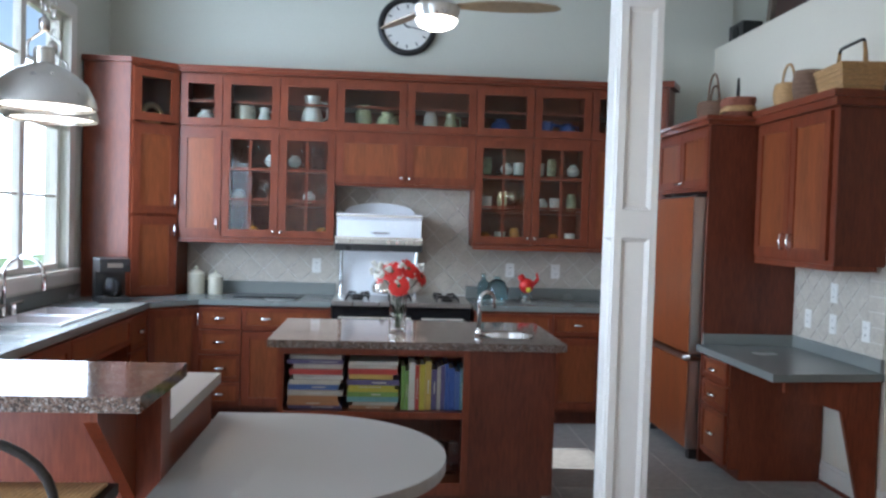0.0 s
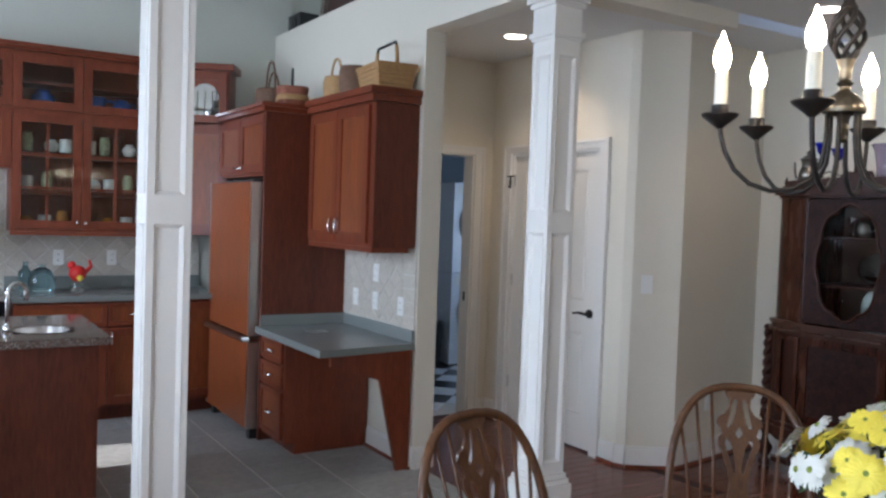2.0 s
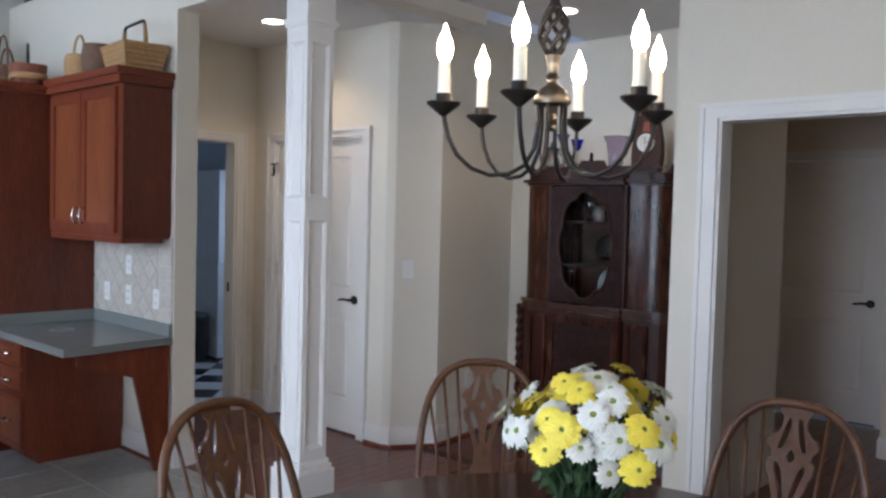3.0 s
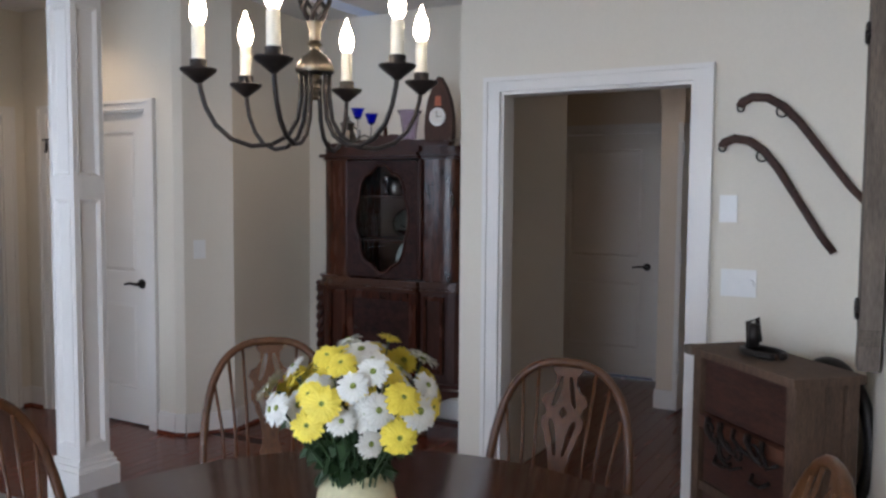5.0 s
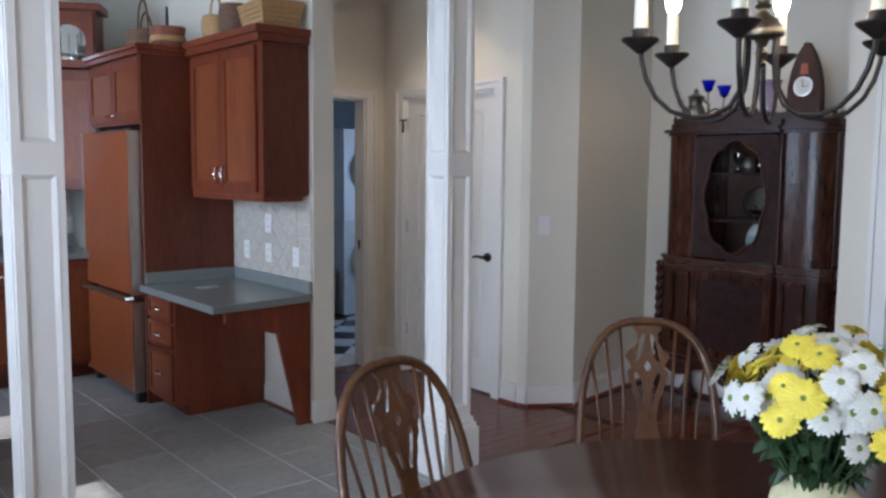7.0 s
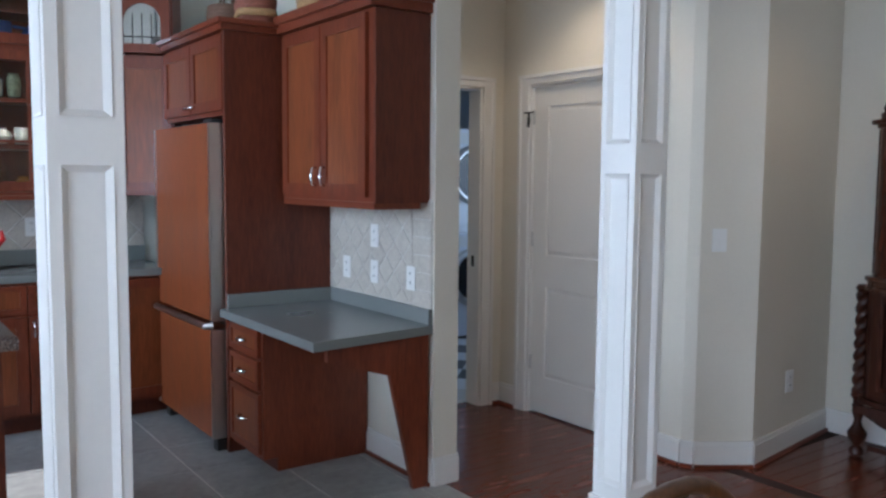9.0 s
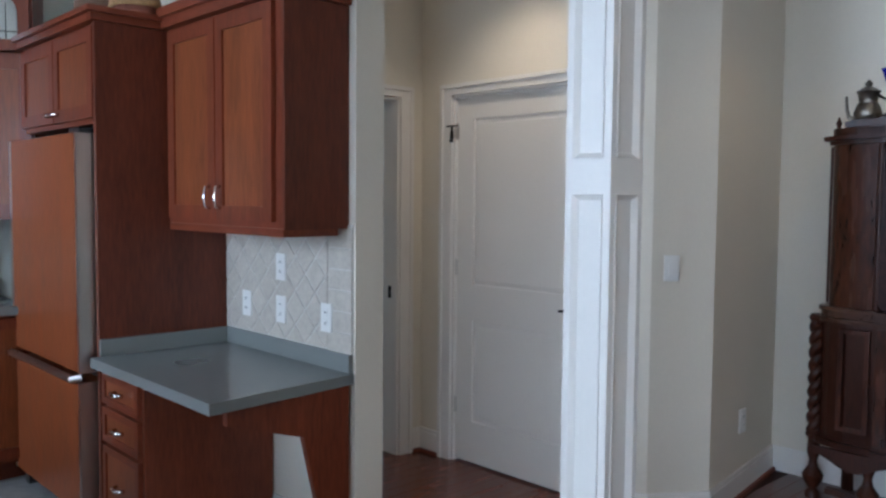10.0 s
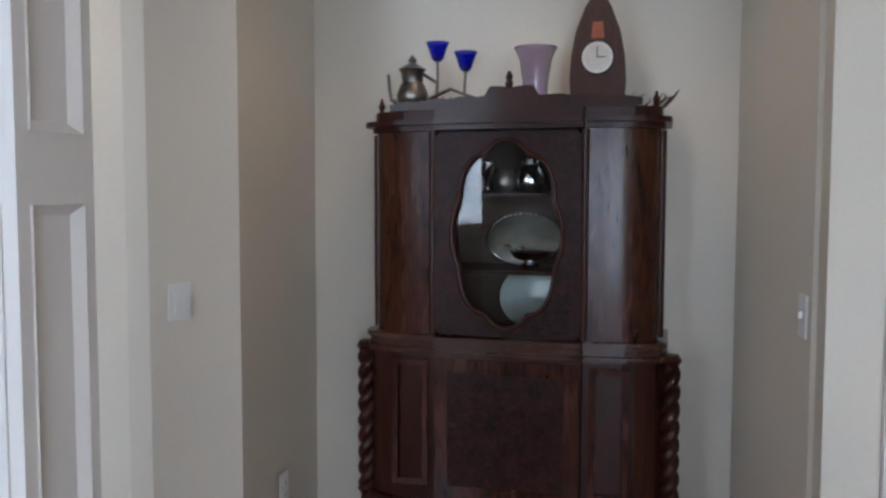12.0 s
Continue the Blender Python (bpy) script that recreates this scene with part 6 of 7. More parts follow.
part("bar", boxes((0.06, 0.84, -0.035, -0.01, 0.585, 0.615)), OLDWOOD, ob)
part("bar", boxes((0.435, 0.465, -0.034, -0.009, 0.06, 0.585)), OLDWOOD, ob)


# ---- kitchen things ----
# emissive card, added so the view through the windows burns out white
setting("backdrop", boxes((-14.1, -14, -40, 40, -0.3, 7.5)), glow("glowing_outdoor_card", (0.86, 0.93, 1.0), 5.2), "glowing card standing in for overexposed daylight outside the windows", "backdrop")


def pendant(x, y, zr, top, label):
    ob = thing("pendant_lamp", pose(x, y, zr), label, "pendant lamp", "pendant lamps over the bar")
    bm = bmesh.new()
    lathe(bm, [(0.152, 0.0), (0.155, 0.004), (0.150, 0.03), (0.128, 0.075), (0.09, 0.108), (0.05, 0.128), (0.03, 0.135), (0.03, 0.175), (0.022, 0.18), (0.026, 0.185), (0.026, 0.125), (0.047, 0.122), (0.086, 0.102), (0.123, 0.070), (0.145, 0.028), (0.150, 0.0)], 36, cap=False)
    part("shade", bm, STEEL, ob, "brushed nickel dome shade", smooth=True)
    bm = bmesh.new()
    lathe(bm, [(0.0005, 0.010), (0.143, 0.012), (0.145, 0.020), (0.0005, 0.024)], 28, cap=False)
    part("diffuser", bm, LED, ob, "lit white diffuser", smooth=True)
    bm = bmesh.new()
    tube(bm, [(-0.05, 0, 0.15), (-0.05, 0, 0.20), (0, 0, 0.24), (0.05, 0, 0.20), (0.05, 0, 0.15)], 0.005, 8)
    lathe(bm, [(0.016, 0.235), (0.016, 0.27), (0.006, 0.28)], 12)
    part("yoke", bm, STEEL, ob, smooth="all")
    bm = bmesh.new()
    for k in range(int((top - zr - 0.29) / 0.034)):
        tube(bm, arc((0, 0, 0.30 + 0.034 * k), 0.012, 0, 330, 8, "xz" if k % 2 else "yz", 0.022), 0.003, 5)
    part("chain", bm, STEEL, ob)
    bm = bmesh.new()
    lathe(bm, [(0.06, top - zr - 0.001), (0.058, top - zr - 0.015), (0.01, top - zr - 0.03)], 18)
    part("ceiling_cup", bm, STEEL, ob)
    return ob


pendant(-0.80, 2.80, 1.835, CZ, "brushed nickel dome pendant lamp, lit")
pendant(-0.93, 3.20, 1.84, CZ, "brushed nickel dome pendant lamp, lit, behind its twin")

# ceiling fan
ob = thing("ceiling_fan", pose(0.49, 4.35, 0), "brushed nickel ceiling fan with a lit bowl", "ceiling fan")
bm = bmesh.new()
lathe(bm, [(0.02, 2.50), (0.03, 2.512), (0.0005, 2.49)][:2] + [(0.095, 2.535), (0.115, 2.575), (0.115, 2.60), (0.09, 2.625), (0.05, 2.64), (0.05, 2.72), (0.014, 2.74), (0.014, 4.299)], 32)
part("motor", bm, STEEL, ob, smooth=True)
bm = bmesh.new()
lathe(bm, [(0.0005, 2.485), (0.05, 2.490), (0.09, 2.508), (0.105, 2.533), (0.105, 2.536), (0.0005, 2.537)], 28, cap=False)
part("light_bowl", bm, LED, ob, "lit frosted glass bowl", smooth=True)
for a in (-4, 116, 236):
    bm = bmesh.new()
    outline = [(0.10, -0.02), (0.20, -0.045), (0.35, -0.06), (0.50, -0.055), (0.60, -0.03), (0.625, 0.0), (0.60, 0.025), (0.50, 0.045), (0.35, 0.05), (0.20, 0.04), (0.10, 0.02)]
    prism(bm, outline, -0.004, 0.004)
    bm.transform(Matrix.Rotation(radians(a), 4, "Z") @ Matrix.Rotation(radians(-13), 4, "X"))
    bm.transform(Matrix.Translation((0, 0, 2.61)))
    part("blade", bm, mat("blade_veneer", (0.33, 0.25, 0.16), rough=0.4, var=0.2, scale=6), ob, "pale brown fan blade")

# wall clock
ob = thing("wall_clock", pose(0.40, 6.918, 3.09), "round black-rimmed wall clock high on the wall", "clock")
bm = bmesh.new()
tube(bm, [(0, 0, 0), (0, -0.03, 0)], 0.20, 40)
part("dial", bm, WHITEP, ob, "white clock dial")
bm = bmesh.new()
tube(bm, arc((0, -0.03, 0), 0.213, 0, 360, 40), 0.026, 10)
part("rim", bm, BLACK, ob, smooth="all")
for k in range(12):
    a = radians(30 * k)
    bm = boxes((-0.005, 0.005, -0.033, -0.0305, 0.145, 0.175))
    bm.transform(Matrix.Rotation(a, 4, "Y"))
    part("hour_mark", bm, BLACK, ob)
for a, l, w in ((-55, 0.10, 0.006), (100, 0.15, 0.004)):
    bm = boxes((-w, w, -0.036, -0.034, -0.02, l))
    bm.transform(Matrix.Rotation(radians(a), 4, "Y"))
    part("hand", bm, BLACK, ob)

# sink corner: coffee maker, canisters, cutting slab
ob = thing("coffee_maker", pose(-1.62, 6.02, 0.906, 0, 0, 30), "black plastic drip coffee maker on the worktop", "coffee maker")
part("base", boxes((-0.10, 0.10, -0.13, 0.10, 0, 0.035)), BLACK, ob, bev=0.006)
part("tower", boxes((-0.10, 0.10, 0.02, 0.10, 0.035, 0.30)), BLACK, ob, bev=0.006)
part("filter_head", boxes((-0.10, 0.10, -0.12, 0.019, 0.21, 0.30)), BLACK, ob, bev=0.01)
bm = bmesh.new()
lathe(bm, [(0.05, 0.037), (0.065, 0.05), (0.068, 0.11), (0.045, 0.15), (0.045, 0.165)], 20, (0, -0.055, 0))
jug = part("jug", bm, glass("smoky_glass", (0.25, 0.22, 0.2)), ob, smooth=True)
bm = bmesh.new()
tube(bm, [(0, -0.10, 0.15), (0, -0.15, 0.145), (0, -0.15, 0.07), (0, -0.12, 0.06)], 0.008, 8)
part("handle", bm, BLACK, jug, smooth=True)
part("display", boxes((-0.05, 0.05, -0.1225, -0.1205, 0.24, 0.27)), STEEL, ob)
can = [(0.055, 0), (0.06, 0.006), (0.06, 0.13), (0.062, 0.135), (0.062, 0.145), (0.04, 0.165), (0.012, 0.172), (0.016, 0.188), (0.004, 0.198)]
for x, s in ((-1.20, 1.1), (-1.05, 0.95)):
    turned("canister", [(r * s, z * s) for r, z in can], CERAMIC, x, 6.74, 0.906, "cream ceramic kitchen canister with a lid", "canister", group="ceramic canisters")
single("cutting_slab", boxes((-0.25, 0.25, -0.14, 0.14, 0, 0.012)), ENAMEL, pose(-0.62, 6.62, 0.906), "flat black glass cutting slab on the worktop", "cutting board", bev=0.004)

# china behind the glass doors
GREENISH = mat("mottled_green_glaze", (0.42, 0.42, 0.26), rough=0.2, var=0.45, scale=14, fine=3, bump=0.02)
BLUEGLZ = mat("blue_glaze", (0.06, 0.10, 0.30), rough=0.2, var=0.3, scale=10, bump=0.02)
WHITEGLZ = mat("white_glaze", (0.68, 0.66, 0.60), rough=0.18, var=0.05, bump=0)
AMBER = mat("amber_glaze", (0.45, 0.18, 0.04), rough=0.2, var=0.2, bump=0)
PITCH = [(0.045, 0), (0.05, 0.01), (0.065, 0.06), (0.06, 0.10), (0.042, 0.15), (0.045, 0.19), (0.052, 0.205)]
ROUND = [(0.03, 0), (0.06, 0.02), (0.075, 0.06), (0.06, 0.10), (0.035, 0.115), (0.04, 0.13)]
JAR = [(0.05, 0), (0.055, 0.01), (0.065, 0.10), (0.06, 0.17), (0.045, 0.20), (0.05, 0.215)]
MUG = [(0.035, 0), (0.04, 0.005), (0.042, 0.09), (0.04, 0.092)]
GLASSP = [(0.03, 0), (0.006, 0.01), (0.006, 0.06), (0.03, 0.09), (0.032, 0.14)]


def jug(prof, material, x, z, label, cat="pitcher", s=1.0, handle=True, y=6.73):
    ob = turned("pitcher" if cat == "pitcher" else cat.replace(" ", "_"), [(r * s, h * s) for r, h in prof], material, x, y, z, label, cat, 18, "china in the glass cabinets")
    if handle:
        h = prof[-1][1] * s
        r = 0.055 * s
        bm = bmesh.new()
        tube(bm, [(r * 0.8, 0, h * 0.85), (r + 0.035 * s, 0, h * 0.8), (r + 0.035 * s, 0, h * 0.4), (r * 0.9, 0, h * 0.25)], 0.007 * s, 8)
        part("handle", bm, material, ob, smooth="all")
    return ob


T0 = UM + 0.021
jug(ROUND, WHITEGLZ, -1.15, T0, "round white glazed bowl jar", "jar", 1.0, False)
jug(MUG, mat("speckled_glaze", (0.45, 0.42, 0.34), rough=0.3, var=0.6, scale=60, fine=2), -0.85, T0, "speckled stoneware pepper mill", "jar", 1.9, False)
jug(PITCH, WHITEGLZ, -0.70, T0, "small white china pitcher", "pitcher", 0.8)
jug(PITCH, WHITEGLZ, -0.33, T0, "tall white china pitcher", "pitcher", 1.3)
jug(JAR, GREENISH, 0.07, T0, "mottled green pottery jar", "jar", 1.0, False)
jug(ROUND, GREENISH, 0.26, T0, "mottled green and cream pitcher", "pitcher", 1.25)
jug(JAR, WHITEGLZ, 0.60, T0, "cream pottery jar behind glass", "jar", 0.85, False)
jug(PITCH, GREENISH, 0.76, T0, "pale green pottery pitcher", "pitcher", 0.85)
jug(ROUND, BLUEGLZ, 1.16, T0, "deep blue glazed jar", "jar", 1.15, False)
jug(MUG, BLUEGLZ, 1.52, T0, "dark blue stoneware mug", "mug", 1.5)
jug(ROUND, BLUEGLZ, 1.70, T0, "dark blue round pitcher", "pitcher", 1.0)
rz = [1.361, 1.64, 1.915]
r2 = random.Random(9)
for (xa, xb) in ((-0.93, -0.60), (-0.50, -0.18), (1.01, 1.36), (1.44, 1.81)):
    for k, z in enumerate(rz):
        n = 4 if k == 2 else 3
        for i in range(n):
            x = xa + (xb - xa) * (i + 0.5) / n + r2.uniform(-0.01, 0.01)
            style = (i + k + int(xa * 7)) % 4
            if xa < 0 and style < 2:
                jug(GLASSP, CLEAR, x, z, "clear stemmed glass on the shelf", "wine glass", r2.uniform(0.9, 1.2), False, 6.72)
            elif style == 0:
                jug(MUG, WHITEGLZ, x, z, "white china mug on the shelf", "mug", 1.05, False, 6.72)
            elif style == 1:
                jug(JAR, AMBER if k == 0 else GREENISH, x, z, "small glazed pottery jar on the shelf", "jar", 0.62, False, 6.72)
            elif style == 2:
                jug(GLASSP, CLEAR, x, z, "clear stemmed glass on the shelf", "wine glass", 1.1, False, 6.72)
            else:
                jug(ROUND, WHITEGLZ if k else AMBER, x, z, "small round china bowl on the shelf", "bowl", 0.7, False, 6.72)
bm = bmesh.new()
tube(bm, arc((0, 0, 0.085), 0.07, 0, 360, 24), 0.022, 8)
single("wreath_ornament", bm, WICKER, pose(-1.52, 6.58, T0 - 0.02, 0, 0, 40), "straw ring ornament behind the corner glass", "ornament", smooth="all")

# worktop beyond the range: bottles and a rooster-red ornament
turned("glass_bottle", [(0.03, 0), (0.045, 0.01), (0.05, 0.10), (0.045, 0.14), (0.02, 0.17), (0.016, 0.21), (0.02, 0.215)], AQUA, 1.06, 6.70, 0.906, "aqua glass bottle on the worktop", "bottle")
turned("glass_demijohn", [(0.05, 0), (0.085, 0.02), (0.09, 0.10), (0.06, 0.16), (0.025, 0.18), (0.028, 0.20)], AQUA, 1.16, 6.62, 0.906, "round aqua glass jar with a wire handle", "jar")
ob = thing("rooster_figure", pose(1.40, 6.66, 0.906), "red and yellow pottery rooster on the worktop", "ornament")
bm = bmesh.new()
lathe(bm, [(0.03, 0), (0.05, 0.02), (0.045, 0.05), (0.02, 0.07)], 14)
part("base", bm, CLEAR, ob, smooth=True)
bm = bmesh.new()
ball(bm, (0, 0, 0.13), 0.06, 14)
ball(bm, (-0.04, 0, 0.19), 0.03, 10)
tube(bm, [(0.04, 0, 0.13), (0.09, 0, 0.18), (0.08, 0, 0.23)], 0.02, 8, 0.008)
part("figure", bm, PETALR, ob, smooth=True)
bm = bmesh.new()
ball(bm, (0.01, -0.05, 0.10), 0.022, 10)
part("breast", bm, PETALY, ob, "yellow glazed breast", smooth=True)
turned("kettle", [(0.08, 0), (0.095, 0.01), (0.09, 0.07), (0.06, 0.11), (0.02, 0.125), (0.015, 0.14)], CHROME, 0.26, 6.70, 0.95, "chrome kettle on the range", "kettle")

# red flowers on the island
bm = bmesh.new()
lathe(bm, [(0.045, 0), (0.05, 0.006), (0.046, 0.10), (0.052, 0.21), (0.049, 0.21), (0.043, 0.10), (0.044, 0.012), (0.0005, 0.010)], 20, cap=False)
v = part("glass_vase", bm, CLEAR, None, smooth=True)
v.matrix_world = pose(0.345, 4.78, 0.903)
tagged(v, "clear glass vase on the island", "vase")
bq = thing("gerbera_bouquet", pose(0.345, 4.78, 0.903), "red and white cut flowers in a glass vase", "flowers")
r3 = random.Random(12)
RED_A, RED_B = daisy_meshes("red", 18, 0.062, 2)
redf = redm = None
for i, (dx, dy, dz) in enumerate(((0.0, -0.09, 0.26), (-0.035, -0.05, 0.335), (0.05, -0.02, 0.35), (0.12, 0.0, 0.31), (-0.09, 0.0, 0.32))):
    out = Vector((dx, dy - 0.05, 0.05)).normalized()
    m = Matrix.Translation((dx, dy, dz)) @ Vector((0, 0, 1)).rotation_difference(out).to_matrix().to_4x4()
    if redf is None:
        redf = part("gerbera", RED_A, PETALR, bq, "red gerbera head")
        redm = part("flower_eye", RED_B, LEAF, redf)
        f = redf
    else:
        f, e = redf.copy(), redm.copy()
        scene.collection.objects.link(f), scene.collection.objects.link(e)
        f.parent, e.parent = bq, f
    f.matrix_basis = m
    bm = bmesh.new()
    tube(bm, [(dx * 0.1, dy * 0.1, 0.02), (dx * 0.3, dy * 0.3, 0.2), (dx, dy, dz)], 0.0035, 6)
    part("stem", bm, LEAF, bq)
for i in range(26):
    a, h = r3.uniform(0, 6.3), r3.uniform(0.24, 0.37)
    r = r3.uniform(0.07, 0.17)
    bm = bmesh.new()
    for k in range(7):
        ball(bm, (r * math.cos(a) + r3.uniform(-.02, .02), 0.7 * r * math.sin(a) + r3.uniform(-.02, .02), h + r3.uniform(-.02, .02)), r3.uniform(0.008, 0.015), 6)
    tube(bm, [(0, 0, 0.1), (r * 0.4 * math.cos(a), r * 0.3 * math.sin(a), 0.22), (r * math.cos(a), 0.7 * r * math.sin(a), h)], 0.002, 4)
    part("white_blossom", bm, PETALW, bq, "spray of small white blossom", smooth=True)

# books in the island
r4 = random.Random(21)
COLS = ((0.55, 0.50, 0.42), (0.50, 0.06, 0.05), (0.10, 0.18, 0.45), (0.62, 0.58, 0.50), (0.45, 0.22, 0.10), (0.55, 0.47, 0.06), (0.22, 0.40, 0.10), (0.05, 0.12, 0.40), (0.60, 0.42, 0.10), (0.12, 0.10, 0.22), (0.70, 0.68, 0.62), (0.20, 0.45, 0.48))
COVERS = [mat("book_cover", tuple(v * 0.72 for v in c), rough=0.45, var=0.12, scale=20, bump=0.02) for c in COLS]
PAPER = mat("book_pages", (0.66, 0.60, 0.48), rough=0.8, var=0.1, scale=4, stretch=(1, 1, 40))


def book(m, w, d, t, cover, lying):
    """A book lying with its spine to -y: width w, depth d, thickness t."""
    ob = thing("book", m, ("cloth-bound cookbook lying in a stack" if lying else "upright cookbook on the island shelf"), "book", "cookbooks in the island")
    bm = boxes((0, w, 0, 0.004, 0, t), (0, w, 0.004, d, 0, 0.003), (0, w, 0.004, d, t - 0.003, t))
    part("cover", bm, cover, ob)
    part("pages", boxes((0.005, w - 0.005, 0.0045, d - 0.006, 0.0035, t - 0.0035)), PAPER, ob)
    if r4.random() < 0.45:
        part("spine_title", boxes((w * (0.2 + 0.3 * r4.random()), w * (0.6 + 0.3 * r4.random()), -0.0012, -0.0002, t * 0.40, t * 0.58)), COVERS[10] if cover is not COVERS[10] else COVERS[9], ob, "pale title bar on the spine")
    return ob


for x0, w0, seq in ((-0.225, 0.29, (9, 4, 4, 0, 2, 3, 10, 1, 3, 9, 0, 2)), (0.085, 0.27, (4, 0, 11, 6, 5, 5, 9, 8, 1, 0, 10))):
    z = 0.536
    for c in seq:
        t = r4.uniform(0.016, 0.030)
        if z + t > 0.82:
            break
        w = w0 * r4.uniform(0.85, 1.0)
        book(pose(x0 + r4.uniform(0, w0 - w), 4.435 + r4.uniform(0, 0.02), z + 0.0003), w, 0.21, t, COVERS[c], True)
        z += t + 0.0006
x = 0.365
for c in (6, 6, 10, 1, 5, 8, 9, 0, 9, 7, 7, 2, 11):
    t = r4.uniform(0.016, 0.034)
    h = r4.uniform(0.20, 0.275)
    if x + t > 0.70:
        break
    book(pose(x + t, 4.435 + r4.uniform(0, 0.015), 0.5365) @ Matrix.Rotation(radians(-90), 4, "Y"), h, 0.20, t - 0.001, COVERS[c], False)
    x += t + 0.001
for i, x in enumerate((0.50, 0.58, 0.65)):
    turned("wine_glass", [(0.032, 0), (0.005, 0.008), (0.005, 0.07), (0.03, 0.10), (0.034, 0.15), (0.028, 0.17)], CLEAR, x, 4.58, 0.166, "clear wine glass on the lower shelf", "wine glass", 16, "wine glasses")
turned("china_bowl", [(0.04, 0), (0.07, 0.02), (0.10, 0.06), (0.097, 0.06), (0.06, 0.022), (0.0005, 0.012)], WHITEGLZ, 0.35, 4.56, 0.166, "white china bowl on the lower shelf", "bowl", cap=False)

# bar stool
ob = thing("bar_stool", pose(-0.605, 2.10, 0), "black metal bar stool with a woven seat at the bar", "bar stool")
SH = 0.835
part("seat_frame", boxes((-0.205, 0.205, -0.195, -0.175, SH - 0.03, SH), (-0.205, 0.205, 0.175, 0.195, SH - 0.03, SH), (-0.205, -0.185, -0.175, 0.175, SH - 0.03, SH), (0.185, 0.205, -0.175, 0.175, SH - 0.03, SH)), IRON, ob)
seat = part("seat", boxes((-0.183, 0.183, -0.173, 0.173, SH - 0.012, SH - 0.002)), WICKER, ob, "woven rush seat")
for k in range(30):
    u = -0.181 + 0.0125 * k
    bm = bmesh.new()
    tube(bm, [(u, -0.17, SH + 0.004), (u, -0.06, SH + 0.010), (u, 0.06, SH + 0.010), (u, 0.17, SH + 0.004)], 0.0066, 6)
    part("strand", bm, WICKER, seat, smooth="all")
for x, y in ((-0.19, -0.18), (0.19, -0.18), (-0.19, 0.18), (0.19, 0.18)):
    bm = bmesh.new()
    tube(bm, [(x, y, SH - 0.03), (x * 1.15, y * 1.15, 0.0)], 0.011, 8)
    part("leg", bm, IRON, ob, smooth="all")
bm = bmesh.new()
tube(bm, [(-0.20, -0.19, SH - 0.02)] + [(-0.20 * math.cos(radians(t)), -0.20, SH + 0.055 + 0.165 * math.sin(radians(t)) ** 0.8) for t in range(0, 181, 12)] + [(0.20, -0.19, SH - 0.02)], 0.011, 8)
part("back_arch", bm, IRON, ob, smooth="all")
bm = bmesh.new()
for a, b in (((-0.21, -0.2), (0.21, -0.2)), ((-0.21, 0.2), (0.21, 0.2)), ((-0.21, -0.2), (-0.21, 0.2)), ((0.21, -0.2), (0.21, 0.2))):
    tube(bm, [(*a, 0.25), (*b, 0.25)], 0.008, 6)
part("foot_ring", bm, IRON, ob)


def kitchen_chair(m):
    ob = thing("kitchen_chair", m, "light wooden chair tucked under the grey table", "chair", "chairs at the grey table")
    part("seat", boxes((-0.2, 0.2, -0.2, 0.2, 0.43, 0.46)), OAK, ob, bev=0.01)
    bm = bmesh.new()
    tube(bm, [(-0.19, -0.20, 0.72), (-0.08, -0.235, 0.745), (0.08, -0.235, 0.745), (0.19, -0.20, 0.72)], 0.02, 8, None, 1.4)
    part("top_rail", bm, OAK, ob, smooth="all")
    for x in (-0.18, 0.18):
        bm = bmesh.new()
        tube(bm, [(x, -0.18, 0.0), (x, -0.19, 0.45), (x, -0.20, 0.72)], 0.014, 8)
        part("back_post", bm, OAK, ob, smooth="all")
        bm = bmesh.new()
        tube(bm, [(x, 0.18, 0.0), (x, 0.18, 0.44)], 0.014, 8)
        part("leg", bm, OAK, ob, smooth="all")
    return ob


kc = kitchen_chair(pose(-0.17, 2.42, 0))
copy_thing(kc, pose(0.27, 2.49, 0, 0, 0, 25))


# baskets on top of the wall cabinets
def basket(m, label, w, d, h, material, handle=0.0, rnd_=0.3, belly=0.0, square=0.55):
    """A coiled basket: one woven skin with a rounded floor, wall and inner face; belly swells its sides."""
    ob = thing("basket", m, label, "basket", "baskets on the cabinets")
    bm = bmesh.new()
    n, rows = 40, 28
    prof = [(0.02, 0.0), (0.6, 0.0)]
    for k in range(rows + 1):
        u = k / rows
        sc = (0.80 + 0.20 * u) * (1 - belly) + belly * (0.62 + 0.40 * math.sin(math.pi * (0.14 + 0.62 * u)))
        prof.append((sc + 0.014 * math.sin(u * math.pi * 14), 0.004 + h * u))
    prof += [(prof[-1][0] - 0.06, h * 0.985), (0.70, 0.02), (0.02, 0.012)]
    rings = []
    for sc, z in prof:
        ring = []
        for i in range(n):
            a = 2 * math.pi * i / n
            weave = 1 + 0.008 * math.sin(10 * a + z * 260)
            ring.append(bm.verts.new((w / 2 * sc * weave * math.copysign(abs(math.cos(a)) ** square, math.cos(a)), d / 2 * sc * weave * math.copysign(abs(math.sin(a)) ** square, math.sin(a)), z)))
        rings.append(ring)
    for a, b in zip(rings, rings[1:]):
        for i in range(n):
            bm.faces.new((a[i], a[(i + 1) % n], b[(i + 1) % n], b[i]))
    bm.faces.new(rings[0][::-1])
    bm.faces.new(rings[-1])
    part("body", bm, material, ob, smooth="all")
    if handle:
        bm = bmesh.new()
        tube(bm, [(w / 2 * 0.95 * math.cos(radians(t)), 0, h * 0.8 + handle * math.sin(radians(t)) ** rnd_) for t in range(0, 181, 12)], 0.008, 8)
        part("handle", bm, material, ob, smooth="all")
    return ob


